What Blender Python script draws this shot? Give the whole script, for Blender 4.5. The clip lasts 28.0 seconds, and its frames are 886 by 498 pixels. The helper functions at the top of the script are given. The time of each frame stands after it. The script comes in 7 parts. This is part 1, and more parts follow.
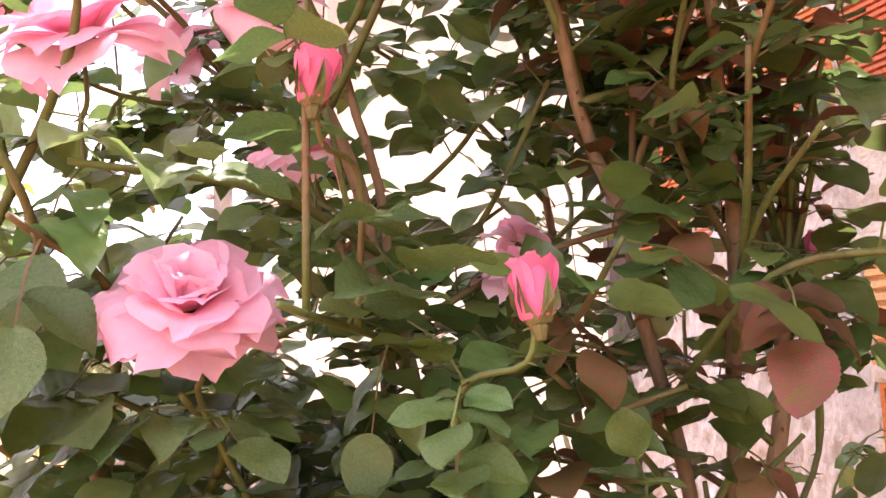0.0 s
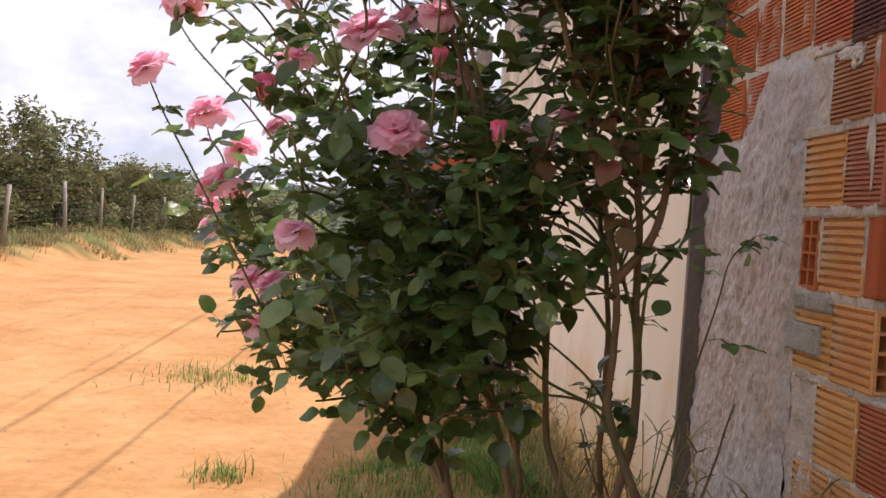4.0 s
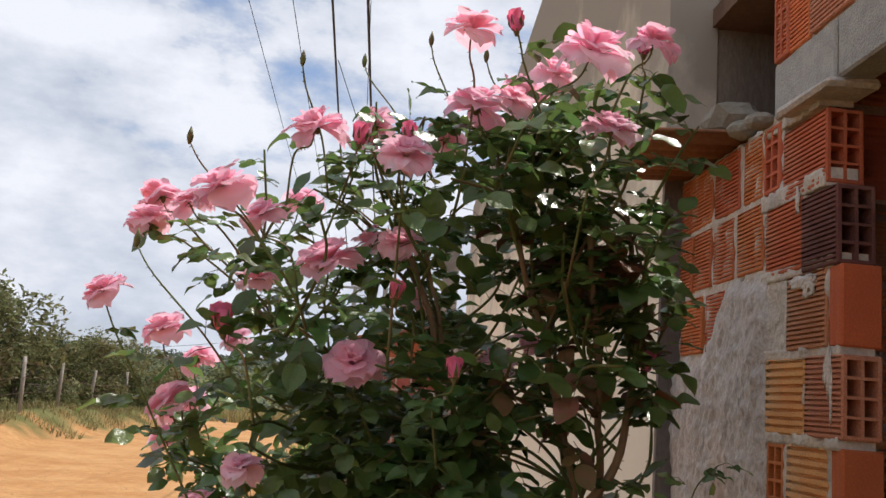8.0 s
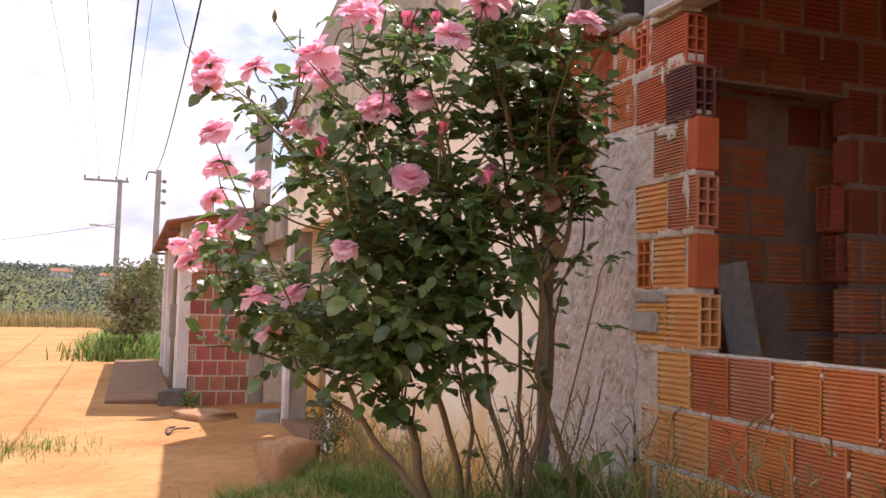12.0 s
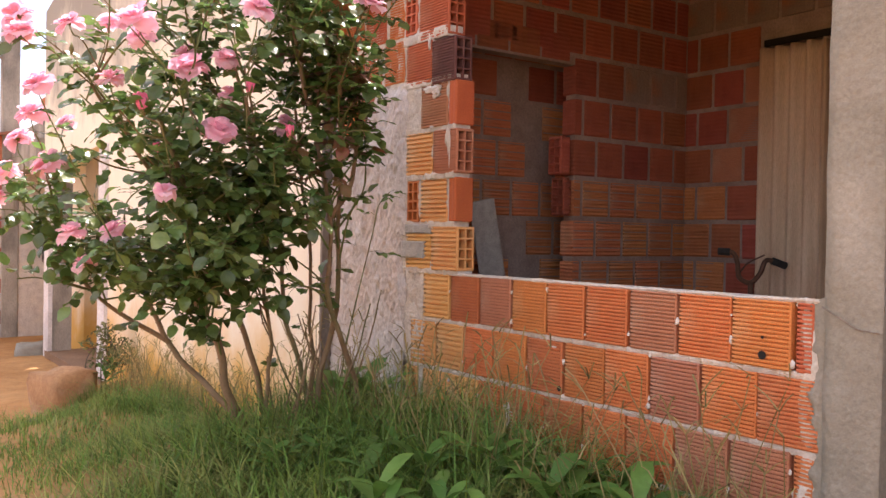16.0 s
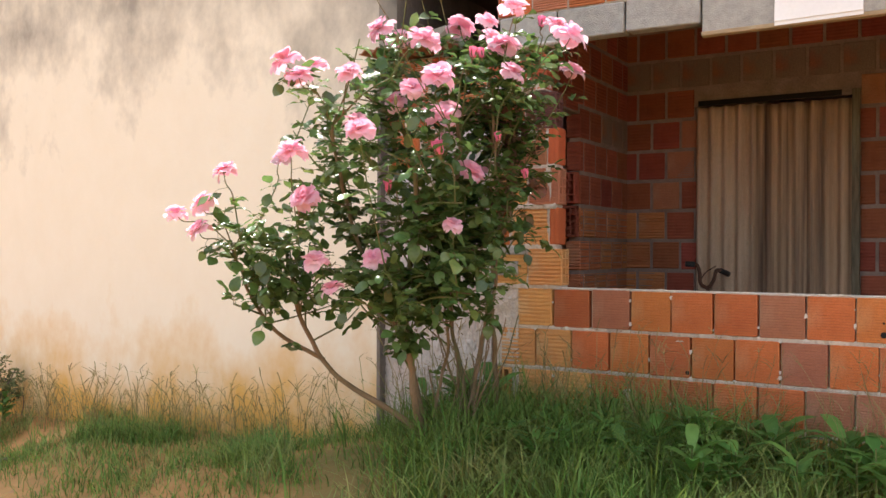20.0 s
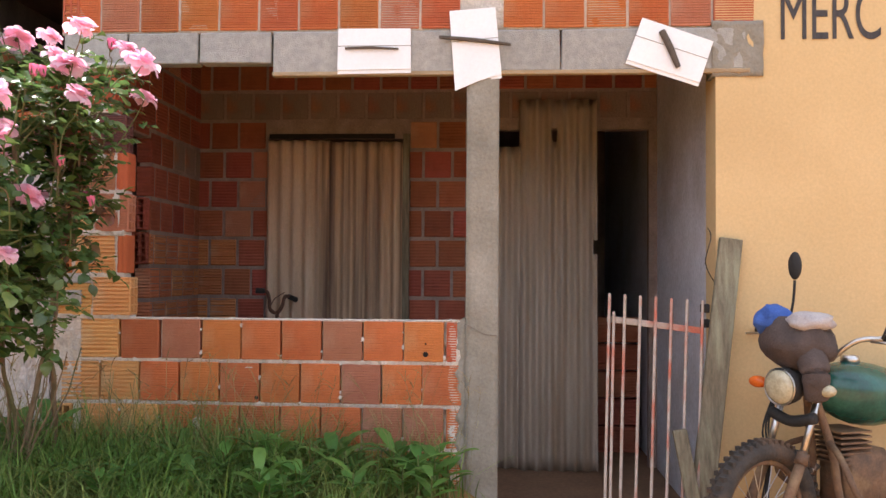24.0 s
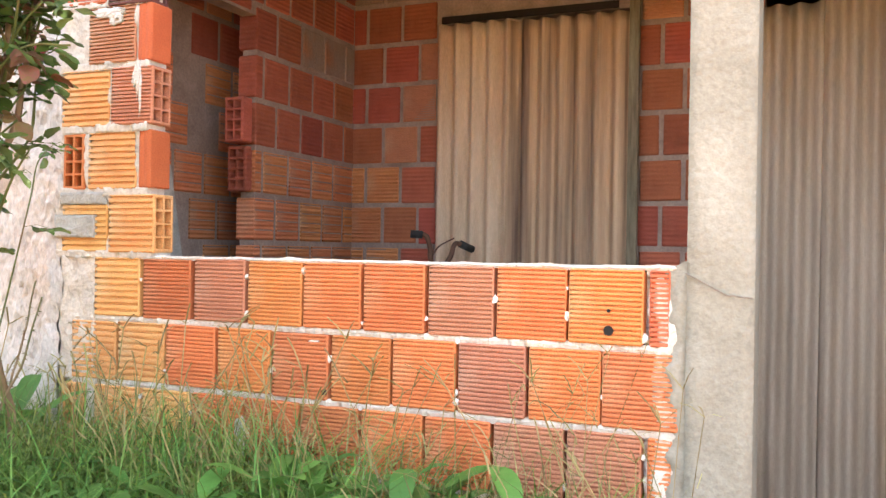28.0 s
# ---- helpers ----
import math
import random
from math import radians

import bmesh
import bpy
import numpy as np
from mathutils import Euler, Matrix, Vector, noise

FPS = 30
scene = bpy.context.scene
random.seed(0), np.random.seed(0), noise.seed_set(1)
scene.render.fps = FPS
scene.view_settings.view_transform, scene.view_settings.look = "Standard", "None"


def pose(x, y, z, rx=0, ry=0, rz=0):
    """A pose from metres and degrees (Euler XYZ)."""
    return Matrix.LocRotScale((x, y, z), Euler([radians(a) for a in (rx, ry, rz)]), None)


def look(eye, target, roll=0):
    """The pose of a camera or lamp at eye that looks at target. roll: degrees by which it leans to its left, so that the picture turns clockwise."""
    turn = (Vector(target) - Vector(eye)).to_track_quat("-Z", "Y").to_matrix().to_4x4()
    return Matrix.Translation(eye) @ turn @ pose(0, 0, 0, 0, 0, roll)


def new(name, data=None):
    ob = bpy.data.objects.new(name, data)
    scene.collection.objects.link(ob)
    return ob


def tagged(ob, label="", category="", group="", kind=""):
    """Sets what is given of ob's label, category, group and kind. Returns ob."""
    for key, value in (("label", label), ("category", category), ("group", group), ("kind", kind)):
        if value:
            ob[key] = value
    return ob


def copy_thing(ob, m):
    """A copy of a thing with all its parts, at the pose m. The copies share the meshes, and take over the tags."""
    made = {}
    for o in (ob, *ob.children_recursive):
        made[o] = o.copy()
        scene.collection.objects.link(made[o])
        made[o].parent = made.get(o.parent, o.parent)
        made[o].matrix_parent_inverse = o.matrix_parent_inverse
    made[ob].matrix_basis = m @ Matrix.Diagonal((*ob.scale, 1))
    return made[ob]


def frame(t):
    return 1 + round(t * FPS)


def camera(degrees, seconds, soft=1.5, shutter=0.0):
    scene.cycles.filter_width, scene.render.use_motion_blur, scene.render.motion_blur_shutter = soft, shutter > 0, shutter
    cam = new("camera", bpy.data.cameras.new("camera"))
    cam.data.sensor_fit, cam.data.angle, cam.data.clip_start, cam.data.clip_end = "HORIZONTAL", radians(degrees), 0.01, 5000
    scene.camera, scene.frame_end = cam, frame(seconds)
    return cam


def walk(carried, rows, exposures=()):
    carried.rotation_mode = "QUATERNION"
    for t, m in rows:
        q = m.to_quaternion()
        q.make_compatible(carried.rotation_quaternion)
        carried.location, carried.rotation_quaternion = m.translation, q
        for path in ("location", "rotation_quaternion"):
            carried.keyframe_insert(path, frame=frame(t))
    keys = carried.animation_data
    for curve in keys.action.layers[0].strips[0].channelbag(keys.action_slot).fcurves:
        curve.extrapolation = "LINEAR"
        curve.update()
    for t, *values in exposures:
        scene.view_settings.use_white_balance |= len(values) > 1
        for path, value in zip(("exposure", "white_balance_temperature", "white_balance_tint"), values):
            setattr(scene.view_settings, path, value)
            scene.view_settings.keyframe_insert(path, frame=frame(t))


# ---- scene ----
cam = camera(53.70, 28.0)
PATH = [
    (0, (0.024, 0.009, 1.364), (0.685, 1.881, 1.606), -1.88),
    (0.5, (-0.001, -0.129, 1.367), (0.637, 1.754, 1.584), -2.5),
    (1, (-0.003, -0.297, 1.357), (0.547, 1.613, 1.587), -1.61),
    (1.5, (0.031, -0.491, 1.323), (0.398, 1.469, 1.474), -1.12),
    (2, (0.023, -0.664, 1.334), (0.354, 1.306, 1.428), 0.84),
    (2.5, (0.001, -0.842, 1.288), (0.332, 1.131, 1.303), 1.55),
    (4.5, (0.104, -1.177, 1.226), (0.152, 0.821, 1.162), 4.02),
    (5, (0.097, -1.186, 1.293), (0.183, 0.812, 1.320), 4.03),
    (5.5, (0.074, -1.207, 1.356), (0.237, 0.783, 1.482), 5.12),
    (6, (0.112, -1.177, 1.366), (0.262, 0.806, 1.576), 5.29),
    (6.5, (0.117, -1.155, 1.338), (0.267, 0.821, 1.605), 5.25),
    (7, (0.106, -1.148, 1.338), (0.270, 0.821, 1.652), 4.54),
    (7.5, (0.097, -1.143, 1.359), (0.247, 0.828, 1.663), 4.62),
    (8, (0.107, -1.140, 1.341), (0.234, 0.827, 1.682), 4.49),
    (8.5, (0.072, -1.133, 1.306), (0.052, 0.834, 1.671), 3.47),
    (9, (-0.104, -1.198, 1.254), (-0.252, 0.767, 1.601), 4.99),
    (9.5, (-0.185, -1.242, 1.234), (-0.395, 0.731, 1.489), 3.75),
    (10, (-0.313, -1.237, 1.190), (-0.293, 0.748, 1.438), 3.84),
    (10.5, (-0.415, -1.215, 1.139), (-0.083, 0.743, 1.375), 3.04),
    (11, (-0.587, -1.380, 1.068), (0.073, 0.497, 1.272), 1.2),
    (11.5, (-0.645, -1.614, 1.034), (0.021, 0.264, 1.213), 1.3),
    (13.5, (-0.852, -2.117, 1.046), (-0.058, -0.282, 1.009), 3.01),
    (14, (-0.812, -2.147, 1.055), (0.115, -0.375, 1.029), 2.52),
    (14.5, (-0.792, -2.216, 1.059), (0.140, -0.447, 1.040), 1.52),
    (15, (-0.762, -2.367, 1.041), (0.155, -0.589, 1.021), 1.82),
    (15.5, (-0.853, -2.381, 1.057), (0.151, -0.651, 1.023), 1.83),
    (16, (-1.044, -2.247, 1.052), (0.114, -0.616, 1.024), 1.0),
    (16.5, (-1.179, -2.067, 1.039), (0.088, -0.519, 1.032), 1.37),
    (17, (-1.352, -1.797, 1.052), (-0.026, -0.300, 1.050), 1.29),
    (17.5, (-1.655, -1.591, 1.063), (-0.326, -0.098, 1.117), 1.63),
    (18, (-1.968, -1.384, 1.049), (-0.797, 0.236, 1.095), 1.04),
    (18.5, (-2.216, -1.138, 1.063), (-0.910, 0.374, 1.129), 0.68),
    (19, (-2.503, -1.008, 1.098), (-0.877, 0.155, 1.167), 0.82),
    (19.5, (-2.785, -1.038, 1.065), (-1.107, 0.049, 1.126), -0.08),
    (20, (-2.997, -1.080, 1.088), (-1.285, -0.046, 1.090), 0.22),
    (20.5, (-3.158, -1.003, 1.088), (-1.400, -0.049, 1.075), 0.44),
    (22.5, (-3.260, -0.967, 1.104), (-1.506, -0.007, 1.167), 0.69),
    (23, (-3.216, -0.974, 1.097), (-1.404, -0.130, 1.172), 0.32),
    (23.5, (-3.144, -1.045, 1.116), (-1.172, -0.722, 1.182), 0.92),
    (24, (-3.096, -1.118, 1.127), (-1.101, -0.989, 1.182), 0.38),
    (24.5, (-2.980, -1.189, 1.100), (-0.991, -0.982, 1.156), 0.2),
    (25, (-2.755, -1.202, 1.059), (-0.788, -0.844, 1.107), 0.83),
    (25.5, (-2.480, -1.172, 1.061), (-0.519, -0.782, 1.104), -0.29),
    (26, (-2.250, -1.216, 1.048), (-0.317, -0.703, 1.084), -1.21),
    (26.5, (-1.949, -1.255, 1.008), (-0.048, -0.635, 0.985), -1.13),
    (27, (-1.621, -1.273, 1.020), (0.308, -0.745, 1.010), -0.74),
    (27.5, (-1.314, -1.304, 0.981), (0.570, -0.632, 1.008), -0.16),
    (28, (-1.078, -1.253, 0.930), (0.759, -0.461, 0.934), 0.92),
]
EXPOSURES = [
    (0, 2.35, 6750, 38), (1, 1.9, 6600, 38), (2, 1.3, 6500, 36), (2.5, 1.15, 6450, 32), (4.5, 0.25, 6450, 20), (6, 0.15, 6400, 15), (8, 0.05, 6350, 13), (9, -0.05, 6150, 8), (10, -0.1, 6200, 10),
    (11.5, 0.5, 6500, 24), (14, 1.1, 6900, 32), (15, 1.35, 6800, 28), (16, 1.35, 6700, 26), (17, 1.0, 6500, 20), (18, 0.1, 6400, 16), (18.5, 0.4, 6400, 14),
    (20, 1.1, 6350, 13), (22.5, 0.2, 6350, 18), (23, 0.28, 6350, 20), (23.5, 1.05, 6150, 18), (24, 1.25, 6150, 18), (25, 1.3, 6100, 16), (26, 2.3, 5950, 13),
    (28, 2.65, 6000, 10),
]
walk(cam, [(t, look(eye, target, roll)) for t, eye, target, roll in PATH], EXPOSURES)

# ---- world and sun ----
world = bpy.data.worlds.new("sky")
scene.world = world
world.use_nodes = True
wn, wl = world.node_tree.nodes, world.node_tree.links
wn.clear()
SUN_EL, SUN_AZ = radians(64), radians(45)      # azimuth from +x towards +y
w_out, w_bg, w_sky = wn.new("ShaderNodeOutputWorld"), wn.new("ShaderNodeBackground"), wn.new("ShaderNodeTexSky")
w_sky.sky_type, w_sky.sun_disc, w_sky.sun_elevation, w_sky.sun_rotation = "NISHITA", False, SUN_EL, radians(90) - SUN_AZ
w_sky.dust_density, w_sky.air_density = 1.2, 1.0
w_tc, w_map, w_n1, w_ramp = wn.new("ShaderNodeTexCoord"), wn.new("ShaderNodeMapping"), wn.new("ShaderNodeTexNoise"), wn.new("ShaderNodeValToRGB")
w_map.inputs["Scale"].default_value = (1.5, 1.5, 3.0)
w_map.inputs["Location"].default_value = (3.1, 0.7, 0.3)
w_n1.inputs["Scale"].default_value, w_n1.inputs["Detail"].default_value, w_n1.inputs["Roughness"].default_value = 1.7, 12, 0.60
w_ramp.color_ramp.elements[0].position, w_ramp.color_ramp.elements[1].position = 0.35, 0.45
w_n2, w_cc = wn.new("ShaderNodeTexNoise"), wn.new("ShaderNodeValToRGB")
w_n2.inputs["Scale"].default_value, w_n2.inputs["Detail"].default_value, w_n2.inputs["Roughness"].default_value = 3.4, 12, 0.58
w_cc.color_ramp.elements[0].position, w_cc.color_ramp.elements[0].color = 0.36, (0.48, 0.54, 0.63, 1)
w_cc.color_ramp.elements[1].position, w_cc.color_ramp.elements[1].color = 0.63, (0.86, 0.89, 0.93, 1)
w_gain, w_mix = wn.new("ShaderNodeMix"), wn.new("ShaderNodeMix")
w_gain.data_type, w_gain.blend_type = "RGBA", "MULTIPLY"
w_gain.inputs["Factor"].default_value = 1.0
w_gain.inputs[7].default_value = (0.12, 0.12, 0.12, 1)
w_mix.data_type = "RGBA"
wl.new(w_tc.outputs["Generated"], w_map.inputs["Vector"])
wl.new(w_map.outputs[0], w_n1.inputs["Vector"])
wl.new(w_map.outputs[0], w_n2.inputs["Vector"])
wl.new(w_n1.outputs["Fac"], w_ramp.inputs[0])
wl.new(w_n2.outputs["Fac"], w_cc.inputs[0])
wl.new(w_sky.outputs[0], w_gain.inputs[6])
wl.new(w_ramp.outputs[0], w_mix.inputs["Factor"])
wl.new(w_gain.outputs[2], w_mix.inputs[6])
wl.new(w_cc.outputs[0], w_mix.inputs[7])
wl.new(w_mix.outputs[2], w_bg.inputs[0])
wl.new(w_bg.outputs[0], w_out.inputs[0])
sun_data = bpy.data.lights.new("sun", "SUN")
sun_data.energy, sun_data.angle, sun_data.color = 4.2, radians(0.6), (1.0, 0.95, 0.86)
sun = new("sun", sun_data)
sun_from = Vector((math.cos(SUN_EL) * math.cos(SUN_AZ), math.cos(SUN_EL) * math.sin(SUN_AZ), math.sin(SUN_EL)))
sun.matrix_world = look(tuple(sun_from * 60), (0, 0, 0))


# ---- materials ----
def material(name, c1, c2, rough=0.8, scale=6.0, bump=0.2, bscale=60.0, metal=0.0, per="", spread=0.25, c3=None, big=1.2, coord="Object", stretch=(1, 1, 1), spec=0.35, ridge=0.0, ridge_axis="Z", ridge_n=70.0, trans=0.0, grain=0.16):
    """A surface with two scales of colour noise, fine relief, optional stains (c3), ridges and per-piece variation."""
    m = bpy.data.materials.new(name)
    m.use_nodes = True
    n, l = m.node_tree.nodes, m.node_tree.links
    b = n["Principled BSDF"]
    tc, mp = n.new("ShaderNodeTexCoord"), n.new("ShaderNodeMapping")
    mp.inputs["Scale"].default_value = stretch
    l.new(tc.outputs[coord], mp.inputs["Vector"])
    n1, r1 = n.new("ShaderNodeTexNoise"), n.new("ShaderNodeMapRange")
    n1.inputs["Scale"].default_value, n1.inputs["Detail"].default_value = scale, 6
    r1.inputs["From Min"].default_value, r1.inputs["From Max"].default_value = 0.32, 0.68
    l.new(mp.outputs[0], n1.inputs["Vector"])
    l.new(n1.outputs["Fac"], r1.inputs["Value"])
    mx = n.new("ShaderNodeMix")
    mx.data_type = "RGBA"
    mx.inputs[6].default_value, mx.inputs[7].default_value = (*c1, 1), (*c2, 1)
    l.new(r1.outputs[0], mx.inputs["Factor"])
    last = mx.outputs[2]
    if c3:
        n3, r3, m3 = n.new("ShaderNodeTexNoise"), n.new("ShaderNodeMapRange"), n.new("ShaderNodeMix")
        n3.inputs["Scale"].default_value, n3.inputs["Detail"].default_value = big, 8
        r3.inputs["From Min"].default_value, r3.inputs["From Max"].default_value = 0.5, 0.68
        m3.data_type = "RGBA"
        m3.inputs[7].default_value = (*c3, 1)
        l.new(mp.outputs[0], n3.inputs["Vector"])
        l.new(n3.outputs["Fac"], r3.inputs["Value"])
        l.new(r3.outputs[0], m3.inputs["Factor"])
        l.new(last, m3.inputs[6])
        last = m3.outputs[2]
    if per:
        if per == "object":
            info = n.new("ShaderNodeObjectInfo")
            rnd = info.outputs["Random"]
        else:
            info = n.new("ShaderNodeNewGeometry")
            rnd = info.outputs["Random Per Island"]
        rr, hs = n.new("ShaderNodeMapRange"), n.new("ShaderNodeHueSaturation")
        rr.inputs["To Min"].default_value, rr.inputs["To Max"].default_value = 1 - spread, 1 + spread
        rh = n.new("ShaderNodeMapRange")
        rh.inputs["To Min"].default_value, rh.inputs["To Max"].default_value = 0.5 - spread * 0.06, 0.5 + spread * 0.06
        ml = n.new("ShaderNodeMath")
        ml.operation = "MULTIPLY"
        ml.inputs[1].default_value = 7.31
        fr = n.new("ShaderNodeMath")
        fr.operation = "FRACT"
        l.new(rnd, rr.inputs["Value"])
        l.new(rnd, ml.inputs[0])
        l.new(ml.outputs[0], fr.inputs[0])
        l.new(fr.outputs[0], rh.inputs["Value"])
        l.new(rr.outputs[0], hs.inputs["Value"])
        l.new(rh.outputs[0], hs.inputs["Hue"])
        l.new(last, hs.inputs["Color"])
        last = hs.outputs[0]
    ng, rg, mg = n.new("ShaderNodeTexNoise"), n.new("ShaderNodeMapRange"), n.new("ShaderNodeMix")
    ng.inputs["Scale"].default_value, ng.inputs["Detail"].default_value, ng.inputs["Roughness"].default_value = bscale * 1.7, 6, 0.7
    rg.inputs["From Min"].default_value, rg.inputs["From Max"].default_value = 0.34, 0.66
    g_ = grain * (0.4 if trans else 1.0)
    rg.inputs["To Min"].default_value, rg.inputs["To Max"].default_value = 1 - g_, 1 + g_
    mg.data_type, mg.blend_type = "RGBA", "MULTIPLY"
    mg.inputs["Factor"].default_value = 1.0
    l.new(mp.outputs[0], ng.inputs["Vector"])
    l.new(ng.outputs["Fac"], rg.inputs["Value"])
    l.new(last, mg.inputs[6])
    l.new(rg.outputs[0], mg.inputs[7])
    last = mg.outputs[2]
    l.new(last, b.inputs["Base Color"])
    b.inputs["Roughness"].default_value, b.inputs["Metallic"].default_value, b.inputs["Specular IOR Level"].default_value = rough, metal, spec
    nb, bp = n.new("ShaderNodeTexNoise"), n.new("ShaderNodeBump")
    nb.inputs["Scale"].default_value, nb.inputs["Detail"].default_value = bscale, 5
    bp.inputs["Strength"].default_value, bp.inputs["Distance"].default_value = bump, 0.01
    l.new(mp.outputs[0], nb.inputs["Vector"])
    l.new(nb.outputs["Fac"], bp.inputs["Height"])
    norm = bp.outputs[0]
    if ridge:
        wv, b2 = n.new("ShaderNodeTexWave"), n.new("ShaderNodeBump")
        wv.wave_type, wv.bands_direction, wv.wave_profile = "BANDS", ridge_axis, "SIN"
        wv.inputs["Scale"].default_value, wv.inputs["Distortion"].default_value = ridge_n / 20.0, 0.35
        wv.inputs["Detail"].default_value = 1.0
        b2.inputs["Strength"].default_value, b2.inputs["Distance"].default_value = ridge, 0.006
        l.new(tc.outputs["Object"], wv.inputs["Vector"])
        l.new(wv.outputs["Fac"], b2.inputs["Height"])
        l.new(norm, b2.inputs["Normal"])
        norm = b2.outputs[0]
    l.new(norm, b.inputs["Normal"])
    if trans:
        tr, ms = n.new("ShaderNodeBsdfTranslucent"), n.new("ShaderNodeMixShader")
        ms.inputs[0].default_value = trans
        l.new(last, tr.inputs["Color"])
        l.new(b.outputs[0], ms.inputs[1])
        l.new(tr.outputs[0], ms.inputs[2])
        l.new(ms.outputs[0], n["Material Output"].inputs["Surface"])
    return m


BRICK = {k: material("brick_" + k, a, b, 0.85, 9, 0.4, 130, per="object", spread=0.13, ridge=0.0, c3=c, big=4, grain=0.26)
         for k, a, b, c in (("orange", (0.58, 0.195, 0.062), (0.50, 0.155, 0.048), (0.55, 0.25, 0.11)),
                            ("red", (0.52, 0.155, 0.062), (0.44, 0.125, 0.052), (0.50, 0.20, 0.10)),
                            ("brown", (0.50, 0.215, 0.118), (0.43, 0.175, 0.096), (0.50, 0.27, 0.17)),
                            ("yellow", (0.70, 0.385, 0.14), (0.63, 0.31, 0.105), (0.64, 0.43, 0.22)),
                            ("purple", (0.17, 0.065, 0.055), (0.11, 0.045, 0.042), (0.26, 0.13, 0.10)))}
# porch bricks: darker copy of the red brick, porch shade put into the colour
BRICK_IN = material("brick_inner_shaded", (0.36, 0.105, 0.058), (0.27, 0.075, 0.043), 0.9, 7, 0.25, 120, per="object", spread=0.22, ridge=0.5, ridge_n=300, c3=(0.34, 0.13, 0.075), big=3)
BRICK_SMOOTH = material("brick_side", (0.52, 0.13, 0.045), (0.44, 0.10, 0.036), 0.85, 8, 0.25, 110, per="object", spread=0.12, ridge=0.5, ridge_axis="Y", ridge_n=240)
MORTAR = material("mortar", (0.60, 0.545, 0.48), (0.46, 0.41, 0.355), 0.95, 14, 0.8, 55, c3=(0.60, 0.53, 0.44), big=6)
# mortar again, darkened so that the porch interior reads as shaded
MORTAR_IN = material("mortar_inside_shaded", (0.345, 0.265, 0.225), (0.25, 0.185, 0.155), 0.95, 10, 0.7, 50)
PLASTER = material("rough_plaster", (0.60, 0.565, 0.54), (0.46, 0.42, 0.39), 0.95, 12, 1.0, 70, c3=(0.58, 0.50, 0.45), big=4.5, stretch=(1, 1, 0.5))
CEMENT = material("cement", (0.285, 0.26, 0.21), (0.22, 0.20, 0.16), 0.93, 7, 0.7, 45, c3=(0.33, 0.305, 0.255), big=3.5, grain=0.12)
MOULD = material("mouldy_concrete", (0.40, 0.36, 0.30), (0.27, 0.24, 0.20), 0.95, 5, 0.5, 50, c3=(0.13, 0.12, 0.105), big=2.2, stretch=(1, 1, 0.45))
BLOCK = material("concrete_block", (0.40, 0.385, 0.35), (0.31, 0.30, 0.275), 0.95, 30, 0.6, 140, per="object", spread=0.08)
CONCRETE_DARK = material("stained_concrete", (0.20, 0.17, 0.15), (0.10, 0.085, 0.075), 0.95, 5, 0.5, 50, c3=(0.34, 0.28, 0.22), big=1.5, stretch=(1, 1, 0.4))
YELLOW = material("yellow_paint", (0.65, 0.465, 0.235), (0.61, 0.43, 0.21), 0.75, 2.5, 0.12, 40, c3=(0.57, 0.395, 0.19), big=1.0, grain=0.06)
WHITE_WALL = material("lime_wash", (0.72, 0.70, 0.69), (0.60, 0.57, 0.56), 0.9, 3, 0.3, 30, c3=(0.5, 0.46, 0.44), big=1.4)
SHEET = material("fibre_cement_sheet", (0.63, 0.48, 0.34), (0.54, 0.39, 0.265), 0.9, 4, 0.35, 70, c3=(0.50, 0.33, 0.21), big=2.0, stretch=(3, 3, 0.35))
WOOD = material("weathered_wood", (0.22, 0.185, 0.125), (0.13, 0.11, 0.07), 0.85, 16, 0.5, 60, c3=(0.30, 0.29, 0.19), big=3, stretch=(5, 5, 0.5))
WOOD_LIGHT = material("formwork_board", (0.42, 0.32, 0.20), (0.34, 0.25, 0.15), 0.85, 12, 0.4, 60, stretch=(3, 0.5, 3))
PVC = material("white_pvc_board", (0.86, 0.86, 0.86), (0.82, 0.82, 0.83), 0.45, 3, 0.03, 30, grain=0.03)
# near-black, stands for shade in the window slot and the brick holes
DARK = material("dark_void", (0.02, 0.016, 0.014), (0.014, 0.012, 0.011), 0.95, 5, 0.1, 30)
RUSTBAR = material("worn_painted_iron", (0.45, 0.38, 0.325), (0.35, 0.27, 0.22), 0.7, 22, 0.25, 90, c3=(0.44, 0.13, 0.08), big=7)


# ---- mesh helpers ----
def part(name, bm, mat, parent=None, label="", smooth=False):
    me = bpy.data.meshes.new(name)
    bm.to_mesh(me)
    bm.free()
    if smooth:
        me.polygons.foreach_set("use_smooth", [True] * len(me.polygons))
    if mat:
        me.materials.append(mat)
    ob = new(name, me)
    if parent:
        ob.parent = parent
    return tagged(ob, label)


def soup(name, verts, faces, mat, parent=None, label="", smooth=False):
    me = bpy.data.meshes.new(name)
    me.from_pydata([tuple(v) for v in verts], [], faces)
    if smooth:
        me.polygons.foreach_set("use_smooth", [True] * len(me.polygons))
    me.materials.append(mat)
    ob = new(name, me)
    if parent:
        ob.parent = parent
    return tagged(ob, label)


def thing(name, label, category, at=(0, 0, 0), group="", kind=""):
    ob = new(name)
    ob.location = at
    ob.empty_display_size = 0.05
    return tagged(ob, label, category, group, kind)


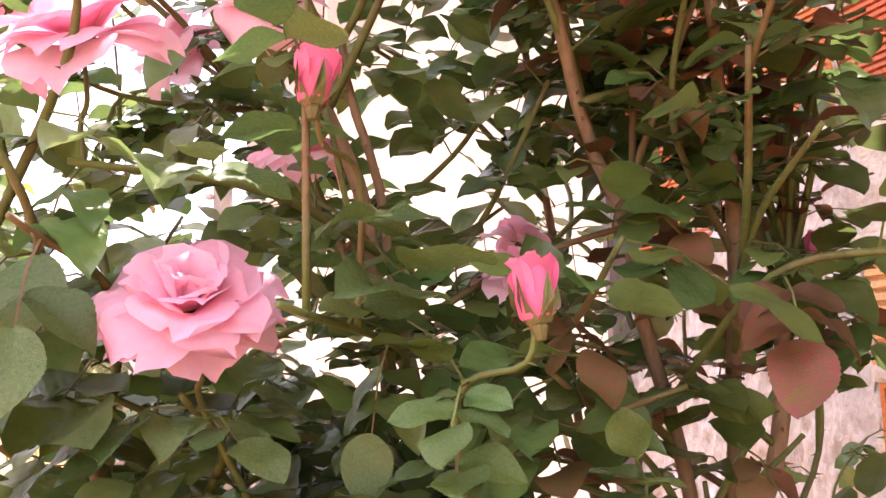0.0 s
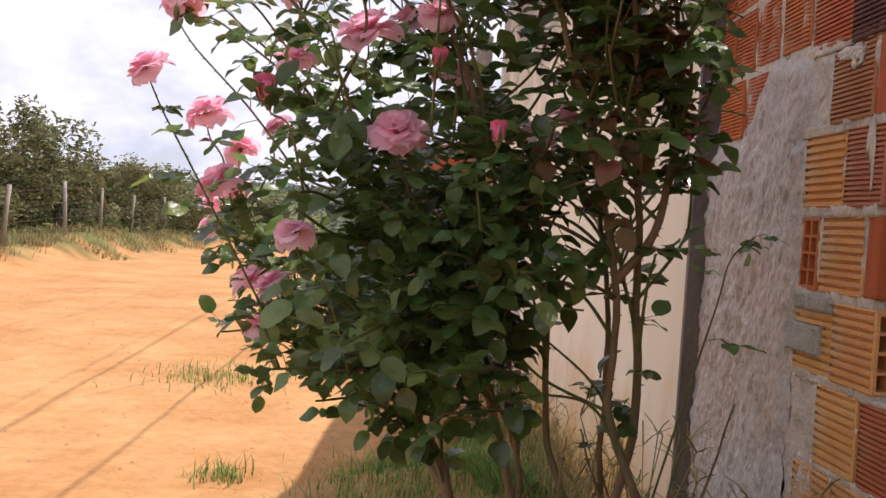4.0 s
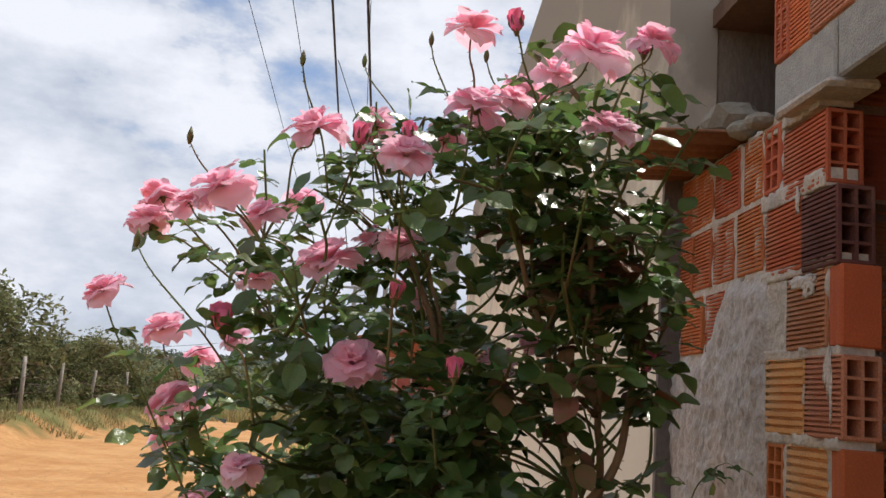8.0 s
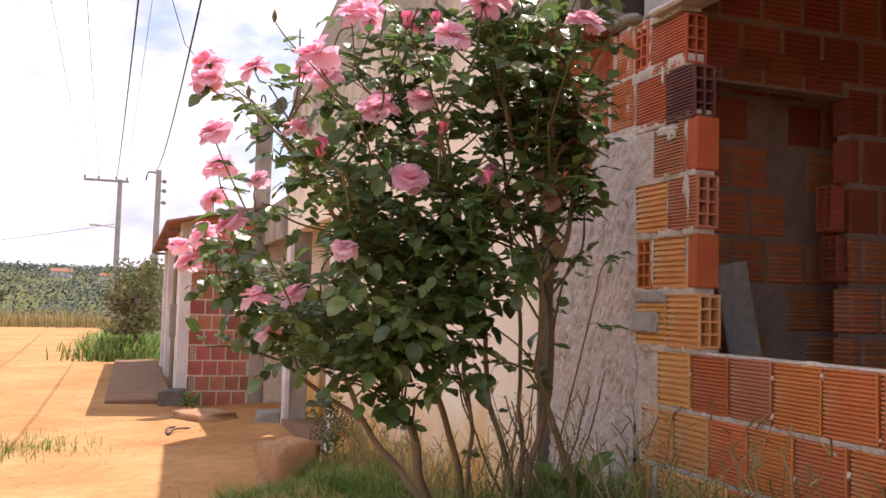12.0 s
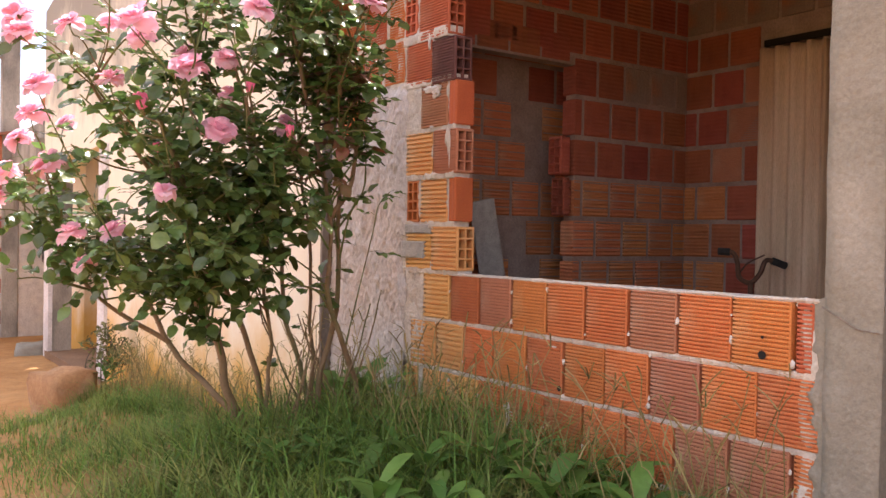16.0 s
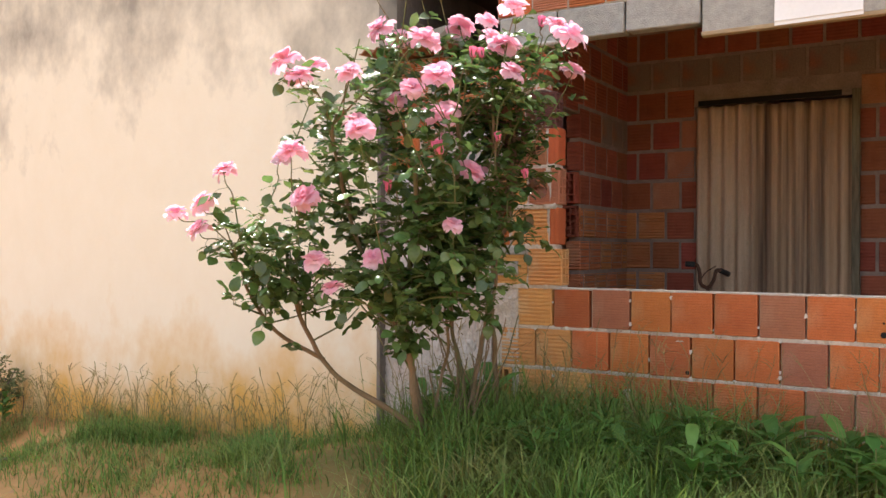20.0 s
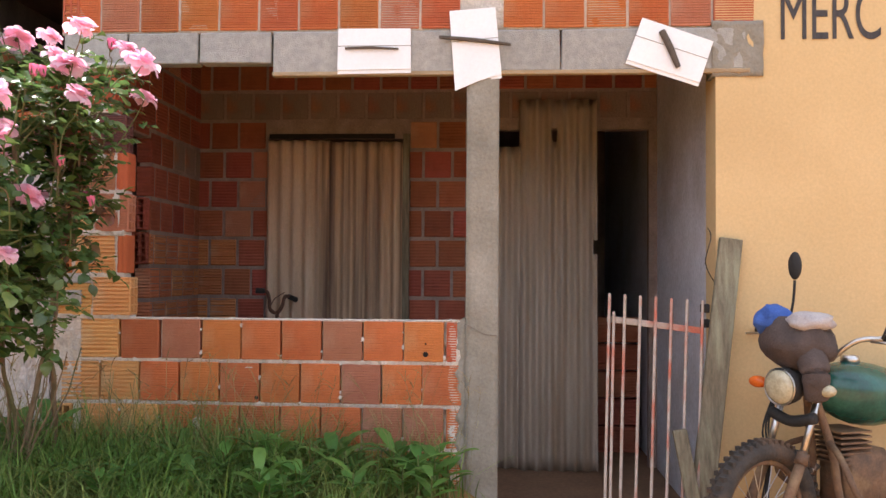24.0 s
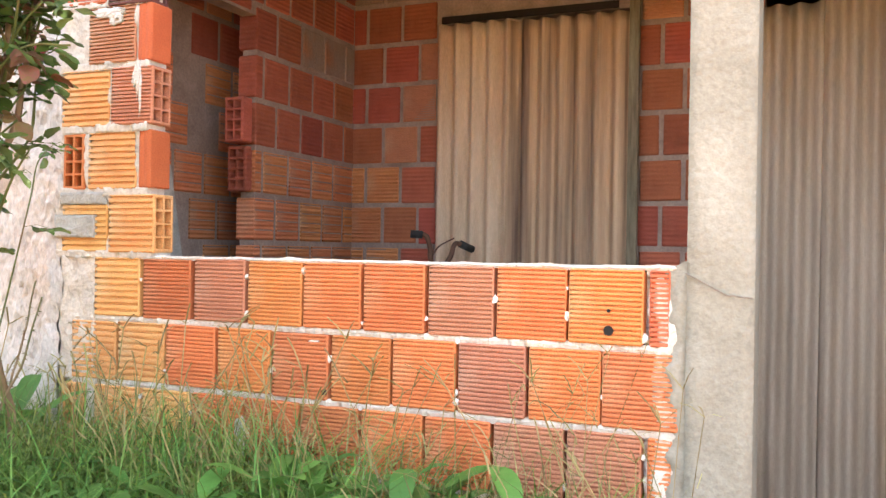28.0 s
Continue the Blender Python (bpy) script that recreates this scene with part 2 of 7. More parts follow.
def box(bm, x0, x1, y0, y1, z0, z1, bevel=0.0, jit=0.0, seed=0):
    rnd = random.Random(seed)
    vs = [bm.verts.new((x + rnd.uniform(-jit, jit), y + rnd.uniform(-jit, jit), z + rnd.uniform(-jit, jit))) for x in (x0, x1) for y in (y0, y1) for z in (z0, z1)]
    fs = [bm.faces.new([vs[i] for i in q]) for q in ((0, 1, 3, 2), (4, 6, 7, 5), (0, 4, 5, 1), (2, 3, 7, 6), (0, 2, 6, 4), (1, 5, 7, 3))]
    if bevel:
        es = {e for f in fs for e in f.edges}
        bmesh.ops.bevel(bm, geom=list(es), offset=bevel, segments=1, affect="EDGES")
    return bm


def boxed(*a, **k):
    return box(bmesh.new(), *a, **k)


def tube(bm, pts, radii, n=7, cap=True):
    """A round tube along points; radii one number or one per point."""
    pts = [Vector(p) for p in pts]
    if not hasattr(radii, "__len__"):
        radii = [radii] * len(pts)
    rings, ref = [], Vector((0.31, 0.17, 0.93))
    for i, p in enumerate(pts):
        d = (pts[min(i + 1, len(pts) - 1)] - pts[max(i - 1, 0)]).normalized()
        a = d.cross(ref)
        if a.length < 0.05:
            a = d.cross(Vector((1, 0, 0)))
        a.normalize()
        c = d.cross(a)
        rings.append([bm.verts.new(p + (a * math.cos(2 * math.pi * k / n) + c * math.sin(2 * math.pi * k / n)) * radii[i]) for k in range(n)])
    for r, s in zip(rings, rings[1:]):
        for k in range(n):
            bm.faces.new((r[k], r[(k + 1) % n], s[(k + 1) % n], s[k]))
    if cap:
        bm.faces.new(list(reversed(rings[0])))
        bm.faces.new(rings[-1])
    return bm


def curve(pts, steps=6):
    """Smooth way through points (Catmull-Rom)."""
    p = [Vector(q) for q in pts]
    p = [p[0] * 2 - p[1]] + p + [p[-1] * 2 - p[-2]]
    out = []
    for i in range(1, len(p) - 2):
        for s in range(steps):
            t = s / steps
            out.append(0.5 * ((2 * p[i]) + (p[i + 1] - p[i - 1]) * t + (2 * p[i - 1] - 5 * p[i] + 4 * p[i + 1] - p[i + 2]) * t * t + (3 * p[i] - p[i - 1] - 3 * p[i + 1] + p[i + 2]) * t ** 3))
    return out + [p[-2]]


def sm(a, b, x):
    t = min(1.0, max(0.0, (x - a) / (b - a)))
    return t * t * (3 - 2 * t)


def disc_ring(bm, c, axis, r, tube_r, n=28, m=8):
    """A torus round the axis."""
    axis = Vector(axis).normalized()
    a = axis.orthogonal().normalized()
    b = axis.cross(a)
    rows = []
    for i in range(n):
        u = 2 * math.pi * i / n
        d = a * math.cos(u) + b * math.sin(u)
        rows.append([bm.verts.new(Vector(c) + d * (r + tube_r * math.cos(2 * math.pi * j / m)) + axis * tube_r * math.sin(2 * math.pi * j / m)) for j in range(m)])
    for i in range(n):
        for j in range(m):
            bm.faces.new((rows[i][j], rows[(i + 1) % n][j], rows[(i + 1) % n][(j + 1) % m], rows[i][(j + 1) % m]))
    return bm


# ---- ground ----
def ground_z(x, y):
    """Height of the ground: road, grassy bank before the houses, bank with the fence, far slope."""
    road = -0.42 + 0.03 * math.sin(x * 0.7 + 1) * math.sin(y * 0.35)
    ridge_y = -0.17 + 0.31 * sm(-1.45, -0.8, y) + 0.03 * sm(-0.4, 0.6, y) - 0.27 * sm(1.0, 2.8, y) - 0.07 * sm(3.5, 5.0, y) - 0.22 * sm(5.0, 6.3, y)
    far = sm(3.0, 4.7, y)
    side = sm(-1.7 + 1.85 * far, 0.25 + 0.80 * far, x)
    z = road + (ridge_y - road) * side
    left = sm(-7.5, -8.9, x + 0.012 * (y - 14)) * sm(58, 42, y)
    z += left * (0.55 + 0.12 * math.sin(y * 0.31) + 0.16 * noise.noise((x * 0.5, y * 0.5, 5.0)))
    d = math.hypot(x, y)
    z += 11.5 * sm(70, 420, d) - 1.6 * sm(35, 90, d) * sm(160, 95, d)
    z += left * (1 - left) * 0.9 * (0.35 * noise.noise((x * 1.6, y * 1.1, 6.0)) + 0.15 * noise.noise((x * 4, y * 3.2, 2.0)))
    z += (0.018 * noise.noise((x * 2.3, y * 2.3, 0.4)) + 0.03 * noise.noise((x * 0.8, y * 0.8, 3.0))) * sm(13, 6, d)
    if x > 1.17 and y < 1.9:
        z = min(z, -0.26)
    return z


def graded(a, b, fine0, fine1, step, grow):
    out, v = [], fine0
    while v < fine1:
        out.append(v)
        v += step
    s = step
    while v < b:
        out.append(v)
        s = min(s * grow, 0.24 if v < 40 else 1e9)
        v += s
    v, s = fine0, step
    while v > a:
        s = min(s * grow, 0.20 if v > -13 else 1e9)
        v -= s
        out.append(v)
    return sorted(out)


gx, gy = graded(-900, 900, -4.0, 3.2, 0.09, 1.09), graded(-700, 1500, -3.2, 8.0, 0.09, 1.07)
gverts = [(x, y, ground_z(x, y)) for x in gx for y in gy]
gn = len(gy)
gfaces = [(i * gn + j, (i + 1) * gn + j, (i + 1) * gn + j + 1, i * gn + j + 1) for i in range(len(gx) - 1) for j in range(gn - 1)]


def dirt_share(x, y):
    """1 on the bare road, 0 in grass and fields."""
    e = 0.5 * noise.noise((x * 0.9, y * 0.9, 7.0)) + 0.35 * noise.noise((x * 2.7, y * 2.7, 1.0))
    road = sm(-9.6, -8.2, x + 0.012 * (y - 14) + e * 2 - 0.9 * sm(17, 26, y)) * sm(60, 42, y + e * 6 + 1.5 * (x + 5))
    near = sm(-0.95, -0.15, x + e * 0.45) * sm(-1.15, -0.75, y) * (1 - 0.75 * sm(0.9, 1.7, y + e)) * sm(4.6, 3.2, y + e)
    far_right = sm(-0.6, 0.2, x + e) * sm(15, 20, y)
    return max(0.0, road * (1 - near * 0.85) * (1 - far_right))


GROUND = bpy.data.materials.new("dirt_and_grass")
GROUND.use_nodes = True
n, l = GROUND.node_tree.nodes, GROUND.node_tree.links
b = n["Principled BSDF"]
b.inputs["Roughness"].default_value, b.inputs["Specular IOR Level"].default_value = 0.95, 0.15
tc, at = n.new("ShaderNodeTexCoord"), n.new("ShaderNodeAttribute")
at.attribute_name = "bare"
cols = []
for c1, c2, sc, lo, hi in (((0.49, 0.275, 0.118), (0.38, 0.185, 0.068), 0.9, 0.35, 0.65), ((0.16, 0.15, 0.055), (0.085, 0.10, 0.03), 1.3, 0.3, 0.7)):
    t1, rg, mx = n.new("ShaderNodeTexNoise"), n.new("ShaderNodeMapRange"), n.new("ShaderNodeMix")
    t1.inputs["Scale"].default_value, t1.inputs["Detail"].default_value, t1.inputs["Roughness"].default_value = sc, 10, 0.62
    rg.inputs["From Min"].default_value, rg.inputs["From Max"].default_value = lo, hi
    mx.data_type = "RGBA"
    mx.inputs[6].default_value, mx.inputs[7].default_value = (*c1, 1), (*c2, 1)
    l.new(tc.outputs["Object"], t1.inputs["Vector"])
    l.new(t1.outputs["Fac"], rg.inputs["Value"])
    l.new(rg.outputs[0], mx.inputs["Factor"])
    cols.append(mx.outputs[2])
pb, pr, pm = n.new("ShaderNodeTexVoronoi"), n.new("ShaderNodeMapRange"), n.new("ShaderNodeMix")
pb.inputs["Scale"].default_value = 26
pr.inputs["From Min"].default_value, pr.inputs["From Max"].default_value, pr.inputs["To Min"].default_value, pr.inputs["To Max"].default_value = 0.05, 0.16, 0.4, 0.0
pm.data_type = "RGBA"
pm.inputs[7].default_value = (0.62, 0.42, 0.22, 1)
l.new(tc.outputs["Object"], pb.inputs["Vector"])
l.new(pb.outputs["Distance"], pr.inputs["Value"])
l.new(pr.outputs[0], pm.inputs["Factor"])
l.new(cols[0], pm.inputs[6])
gm = n.new("ShaderNodeMix")
gm.data_type = "RGBA"
l.new(at.outputs["Fac"], gm.inputs["Factor"])
l.new(cols[1], gm.inputs[6])
l.new(pm.outputs[2], gm.inputs[7])
gt, gr_, gx_ = n.new("ShaderNodeTexNoise"), n.new("ShaderNodeMapRange"), n.new("ShaderNodeMix")
gt.inputs["Scale"].default_value, gt.inputs["Detail"].default_value, gt.inputs["Roughness"].default_value = 7, 12, 0.72
gr_.inputs["From Min"].default_value, gr_.inputs["From Max"].default_value, gr_.inputs["To Min"].default_value, gr_.inputs["To Max"].default_value = 0.32, 0.66, 0.80, 1.12
gx_.data_type, gx_.blend_type = "RGBA", "MULTIPLY"
gx_.inputs["Factor"].default_value = 1.0
l.new(tc.outputs["Object"], gt.inputs["Vector"])
l.new(gt.outputs["Fac"], gr_.inputs["Value"])
l.new(gm.outputs[2], gx_.inputs[6])
l.new(gr_.outputs[0], gx_.inputs[7])
l.new(gx_.outputs[2], b.inputs["Base Color"])
nb, bp = n.new("ShaderNodeTexNoise"), n.new("ShaderNodeBump")
nb.inputs["Scale"].default_value, nb.inputs["Detail"].default_value = 18, 9
bp.inputs["Strength"].default_value, bp.inputs["Distance"].default_value = 0.6, 0.03
l.new(tc.outputs["Object"], nb.inputs["Vector"])
l.new(nb.outputs["Fac"], bp.inputs["Height"])
l.new(bp.outputs[0], b.inputs["Normal"])
ground = soup("ground", gverts, gfaces, GROUND, None, "orange sandy dirt road with grassy verge", True)
tagged(ground, category="ground", kind="structure")
bare = ground.data.attributes.new("bare", "FLOAT", "POINT")
bare.data.foreach_set("value", [dirt_share(x, y) for x, y, z in gverts])

# ---- the unfinished brick house ----
F = 1.12           # street face of the brick wall
T = 0.095          # brick thickness
facade = thing("wall_street", "unfinished red hollow-brick street wall with rough mortar joints", "wall", (F, 0, 0), kind="structure")
porch_back = thing("wall_back", "bare red hollow-brick back wall of the porch", "wall", (2.91, 0, 0), kind="structure")
porch_left = thing("wall_left", "bare brick side wall of the porch with a toothed end", "wall", (2.0, 0.97, 0), kind="structure")


def brick_mesh(name, wy, h=0.19, d=T, holes="", ridges=0, groove=0.0, narrow=False):
    """A hollow brick; wy along the wall, d deep, with worn edges; holes 'y-' opens the end, 'x-' the street face. Origin at its lower street corner, y growing."""
    bm = bmesh.new()
    box(bm, 0, d, 0, wy, 0, h, bevel=0.004)
    if holes:
        fmid = min(bm.faces, key=lambda f: (f.calc_center_median().y if holes == "y-" else f.calc_center_median().x) - f.calc_area())
        bmesh.ops.delete(bm, geom=[fmid], context="FACES_ONLY")
        b2, (u0, u1) = 0.004, ((0.004, d - 0.004) if holes == "y-" else (0.004, wy - 0.004))
        us = [u0, u0 + 0.008, (u0 + u1) / 2 - 0.004, (u0 + u1) / 2 + 0.004, u1 - 0.008, u1]
        step = (h - 2 * b2 - 0.007) / 4
        vs = [b2]
        for k in range(4):
            vs += [b2 + 0.007 + k * step, b2 + (k + 1) * step]
        vs.append(h - b2)
        grid = {}
        for i, u in enumerate(us):
            for j, v in enumerate(vs):
                grid[i, j] = bm.verts.new((u, 0.0, v) if holes == "y-" else (0.0, u, v))
        for i in range(len(us) - 1):
            for j in range(len(vs) - 1):
                q = [grid[i, j], grid[i + 1, j], grid[i + 1, j + 1], grid[i, j + 1]]
                if i in (1, 3) and j % 2 == 1:
                    deep = Vector((0, 0.06, 0)) if holes == "y-" else Vector((0.06, 0, 0))
                    r = [bm.verts.new(w.co + deep) for w in q]
                    for k in range(4):
                        bm.faces.new((q[k], q[(k + 1) % 4], r[(k + 1) % 4], r[k]))
                    bm.faces.new(r)
                else:
                    bm.faces.new(q)
        bmesh.ops.recalc_face_normals(bm, faces=bm.faces)
    if ridges and holes != "x-":
        # extruded clay ridges run along the street face
        face = max((f for f in bm.faces if f.calc_center_median().x < 1e-4), key=lambda f: f.calc_area())
        bmesh.ops.delete(bm, geom=[face], context="FACES_ONLY")
        lo, p, prev = 0.004, (h - 0.008) / ridges, None
        for k in range(ridges):
            rim = ((0.0, 0.0), (0.80, 0.0), (0.84, groove), (0.96, groove)) if narrow else ((0.0, 0.0), (0.54, 0.0), (0.62, groove), (0.92, groove))
            for f, x in rim + (((1.0, 0.0),) if k == ridges - 1 else ()):
                row = [bm.verts.new((x, y, lo + p * (k + f))) for y in (0.004, wy - 0.004)]
                if prev:
                    bm.faces.new((prev[0], prev[1], row[1], row[0]))
                prev = row
        bmesh.ops.recalc_face_normals(bm, faces=bm.faces)
    me = bpy.data.meshes.new(name)
    bm.to_mesh(me)
    bm.free()
    return me


BM = {}


def brick(parent, x, y, z, wy, mat, h=0.19, holes="", d=T, turn=0.0):
    """One brick with its street face at x, reaching from y to y + wy, standing on z."""
    key = (round(wy, 3), round(h, 3), holes, d, mat.name)
    if key not in BM:
        name = mat.name
        rid = (4, 0.007) if name == "long_ridged_brick" else (9, 0.009) if name == "brick_yellow" else (15, 0.0075) if name in ("brick_orange", "brick_red", "brick_brown", "brick_purple") else (0, 0)
        BM[key] = brick_mesh("brick", wy, h, d, holes=holes, ridges=rid[0], groove=rid[1], narrow=rid[0] == 4)
        BM[key].materials.append(mat)
    ob = new("brick", BM[key])
    ob.parent = parent
    ob.matrix_parent_inverse = Matrix.Translation(-parent.location)
    r = random.Random(hash((round(x * 100), round(y * 100), round(z * 100))))
    ob.matrix_basis = pose(x + r.uniform(-0.004, 0.004), y, z + r.uniform(-0.002, 0.002), r.uniform(-0.5, 0.5), r.uniform(-0.6, 0.6), turn + r.uniform(-0.4, 0.4))
    return ob


def lump_wall(name, x0, x1, y0, y1, z0, z1, mat, parent, amp=0.006, step=0.05, face="x", label="", freq=14.0):
    """A slab whose street face is uneven."""
    ny, nz = max(2, int((y1 - y0) / step)), max(2, int((z1 - z0) / step))
    vs, fs = [], []
    for i in range(ny + 1):
        for j in range(nz + 1):
            y, z = y0 + (y1 - y0) * i / ny, z0 + (z1 - z0) * j / nz
            vs.append((x0 + amp * (noise.noise((y * freq, z * freq * 0.6, 2.0)) + 0.6 * noise.noise((y * freq * 2.6, z * freq * 1.4, 5.0))), y, z))
    for i in range(ny):
        for j in range(nz):
            a = i * (nz + 1) + j
            fs.append((a, a + 1, a + nz + 2, a + nz + 1))
    k = len(vs)
    vs += [(x1, y0, z0), (x1, y1, z0), (x1, y1, z1), (x1, y0, z1)]
    fs.append((k, k + 1, k + 2, k + 3))
    low, top = [i * (nz + 1) for i in range(ny + 1)], [i * (nz + 1) + nz for i in range(ny + 1)]
    fs += [tuple(low) + (k + 1, k), tuple(reversed(top)) + (k + 3, k + 2)]
    fs += [tuple(range(nz, -1, -1)) + (k, k + 3), tuple(range(ny * (nz + 1), ny * (nz + 1) + nz + 1)) + (k + 2, k + 1)]
    ob = soup(name, vs, fs, mat, parent, label)
    ob.data.polygons.foreach_set("use_smooth", [True] * (ny * nz) + [False] * (len(fs) - ny * nz))
    if parent:
        ob.matrix_parent_inverse = Matrix.Translation(-parent.location)
    return ob


E_ = {k: v for k, v in BRICK.items()}
O, R, B, Y, P = E_["orange"], E_["red"], E_["brown"], E_["yellow"], E_["purple"]


def rough_bed(z):
    """A bed joint: mortar pressed out unevenly between two courses."""
    n_ = 240
    vs, fs = [], []
    hgt = 0.021 if z < 0.8 else 0.010
    for i in range(n_ + 1):
        y = -0.95 + 1.995 * i / n_
        out = 0.006 - 0.010 * noise.noise((y * 26, z * 9, 1.0)) - 0.006 * noise.noise((y * 70, z * 9, 5.0))
        lift = 0.006 * noise.noise((y * 18, z * 5, 7.0))
        drop = 0.007 * max(0.0, noise.noise((y * 15, z * 5, 3.0)))
        vs += [(F + 0.06, y, z), (F + out + 0.004, y, z - drop), (F + out, y, z + hgt * 0.5 + lift * 0.5), (F + out + 0.004, y, z + hgt + lift * (1 if z > 0.8 else 0.4)), (F + 0.06, y, z + hgt)]
    for i in range(n_):
        for k in range(4):
            a = i * 5 + k
            fs.append((a, a + 1, a + 6, a + 5))
    fs += [(0, 1, 2, 3, 4), tuple(n_ * 5 + k for k in (4, 3, 2, 1, 0))]
    o = soup("mortar", vs, fs, MORTAR, facade)
    o.matrix_parent_inverse = Matrix.Translation(-facade.location)


# mortar core of the low wall and of the jamb, set back behind the brick faces
lump_wall("mortar", F + 0.042, F + 0.085, -0.95, 0.95, -0.25, 0.893, MORTAR, facade, 0.006, 0.03)
for z in (0.057, 0.265, 0.473, 0.681, 0.889):
    rough_bed(z)
lump_wall("mortar", F + 0.006, F + 0.085, 0.945, 1.10, 0.48, 0.895, MORTAR, facade, 0.016, 0.011, freq=22)
lump_wall("mortar", F + 0.006, F + 0.085, 0.945, 1.10, -0.25, 0.28, MORTAR, facade, 0.016, 0.011, freq=22)
lump_wall("mortar", F + 0.006, F + 0.085, 0.945, 0.984, 0.27, 0.485, MORTAR, facade, 0.010, 0.011, freq=22)
# low wall: courses from the top, right ends first
rows_low = [
    (0.700, [(-0.850, O), (-0.652, O), (-0.453, B), (-0.252, O), (-0.052, O), (0.146, O), (0.347, B), (0.556, R), (0.758, Y)], 0.19),
    (0.492, [(-0.940, R), (-0.745, O), (-0.545, B), (-0.347, O), (-0.147, O), (0.052, R), (0.252, O), (0.455, O), (0.655, Y), (0.853, Y)], 0.19),
    (0.284, [(-0.850, B), (-0.650, B), (-0.450, O), (-0.250, O), (-0.050, R), (0.150, O), (0.352, O), (0.552, Y), (0.752, Y)], 0.19),
    (0.076, [(-0.940, R), (-0.745, O), (-0.545, O), (-0.347, R), (-0.147, O), (0.052, O), (0.252, R), (0.455, Y), (0.655, Y), (0.853, Y)], 0.19),
    (-0.132, [(-0.850 + 0.2 * i, O) for i in range(9)], 0.19),
]
for z, row, w in rows_low:
    for y, m in row:
        brick(facade, F, y, z, min(w, 0.19), m)
brick(facade, F, 0.986, 0.284, 0.09, Y, holes="x-")
brick(facade, F + 0.004, -0.915, 0.70, 0.05, R)
brick(facade, F + 0.006, -0.925, 0.284, 0.06, R)
# jamb of the opening, course by course: foot, left ends' rise, bricks (place, width, kind, open end)
JAMB = [
    (0.908, 0.0, [(0.700, 0.19, Y, "y-"), (0.898, 0.20, Y, "")]),
    (1.117, 0.0, [(0.722, 0.05, BRICK_SMOOTH, ""), (0.780, 0.205, Y, ""), (1.003, 0.095, O, "x-")]),
    (1.322, 0.0, [(0.718, 0.17, B, "y-"), (0.897, 0.21, Y, "")]),
    (1.528, 0.004, [(0.724, 0.058, BRICK_SMOOTH, ""), (0.790, 0.20, B, "")]),
    (1.714, 0.045, [(0.735, 0.172, P, "y-"), (0.915, 0.205, R, "")]),
    (1.916, 0.055, [(0.797, 0.225, R, "y-"), (1.032, 0.095, R, "x-")]),
]
for k, (z, rise, row) in enumerate(JAMB):
    for y, w, m, h in row:
        brick(facade, F, y, z + rise * sm(0.75, 1.15, y), w, m, h=0.187, holes=h)
    # joints: the bed over this course, then the upright ones
    top = z + 0.187
    y_in = (0.735, 0.735, 0.735, 0.75, 0.80, 0.82)[k]
    y_out = 1.125 if k < 3 else 1.14
    up = rise * 0.7
    lump_wall("mortar", F + 0.004, F + 0.085, y_in, y_out, top - 0.004 + up * 0.5, top + 0.026 + up, MORTAR, facade, 0.011, 0.008, freq=26)
    ends = [(y + w, row[i + 1][0]) for i, (y, w, m, h) in enumerate(row[:-1])]
    ends.append((row[-1][0] + row[-1][1], y_out))
    for a, c in ends:
        if c - a > 0.004:
            lump_wall("mortar", F + 0.007, F + 0.085, a - 0.004, c + 0.004, z, top + up, MORTAR, facade, 0.010, 0.008, freq=26)
lump_wall("mortar", F + 0.004, F + 0.085, 0.705, 1.12, 0.888, 0.914, MORTAR, facade, 0.011, 0.008, freq=26)
# cement smeared over the brick beside the yellow one
lump_wall("mortar", F - 0.004, F + 0.03, 0.95, 1.12, 0.955, 1.03, BLOCK, facade, 0.008, 0.008, freq=30)
lump_wall("mortar", F - 0.003, F + 0.03, 0.90, 1.10, 1.065, 1.105, BLOCK, facade, 0.008, 0.008, freq=30)
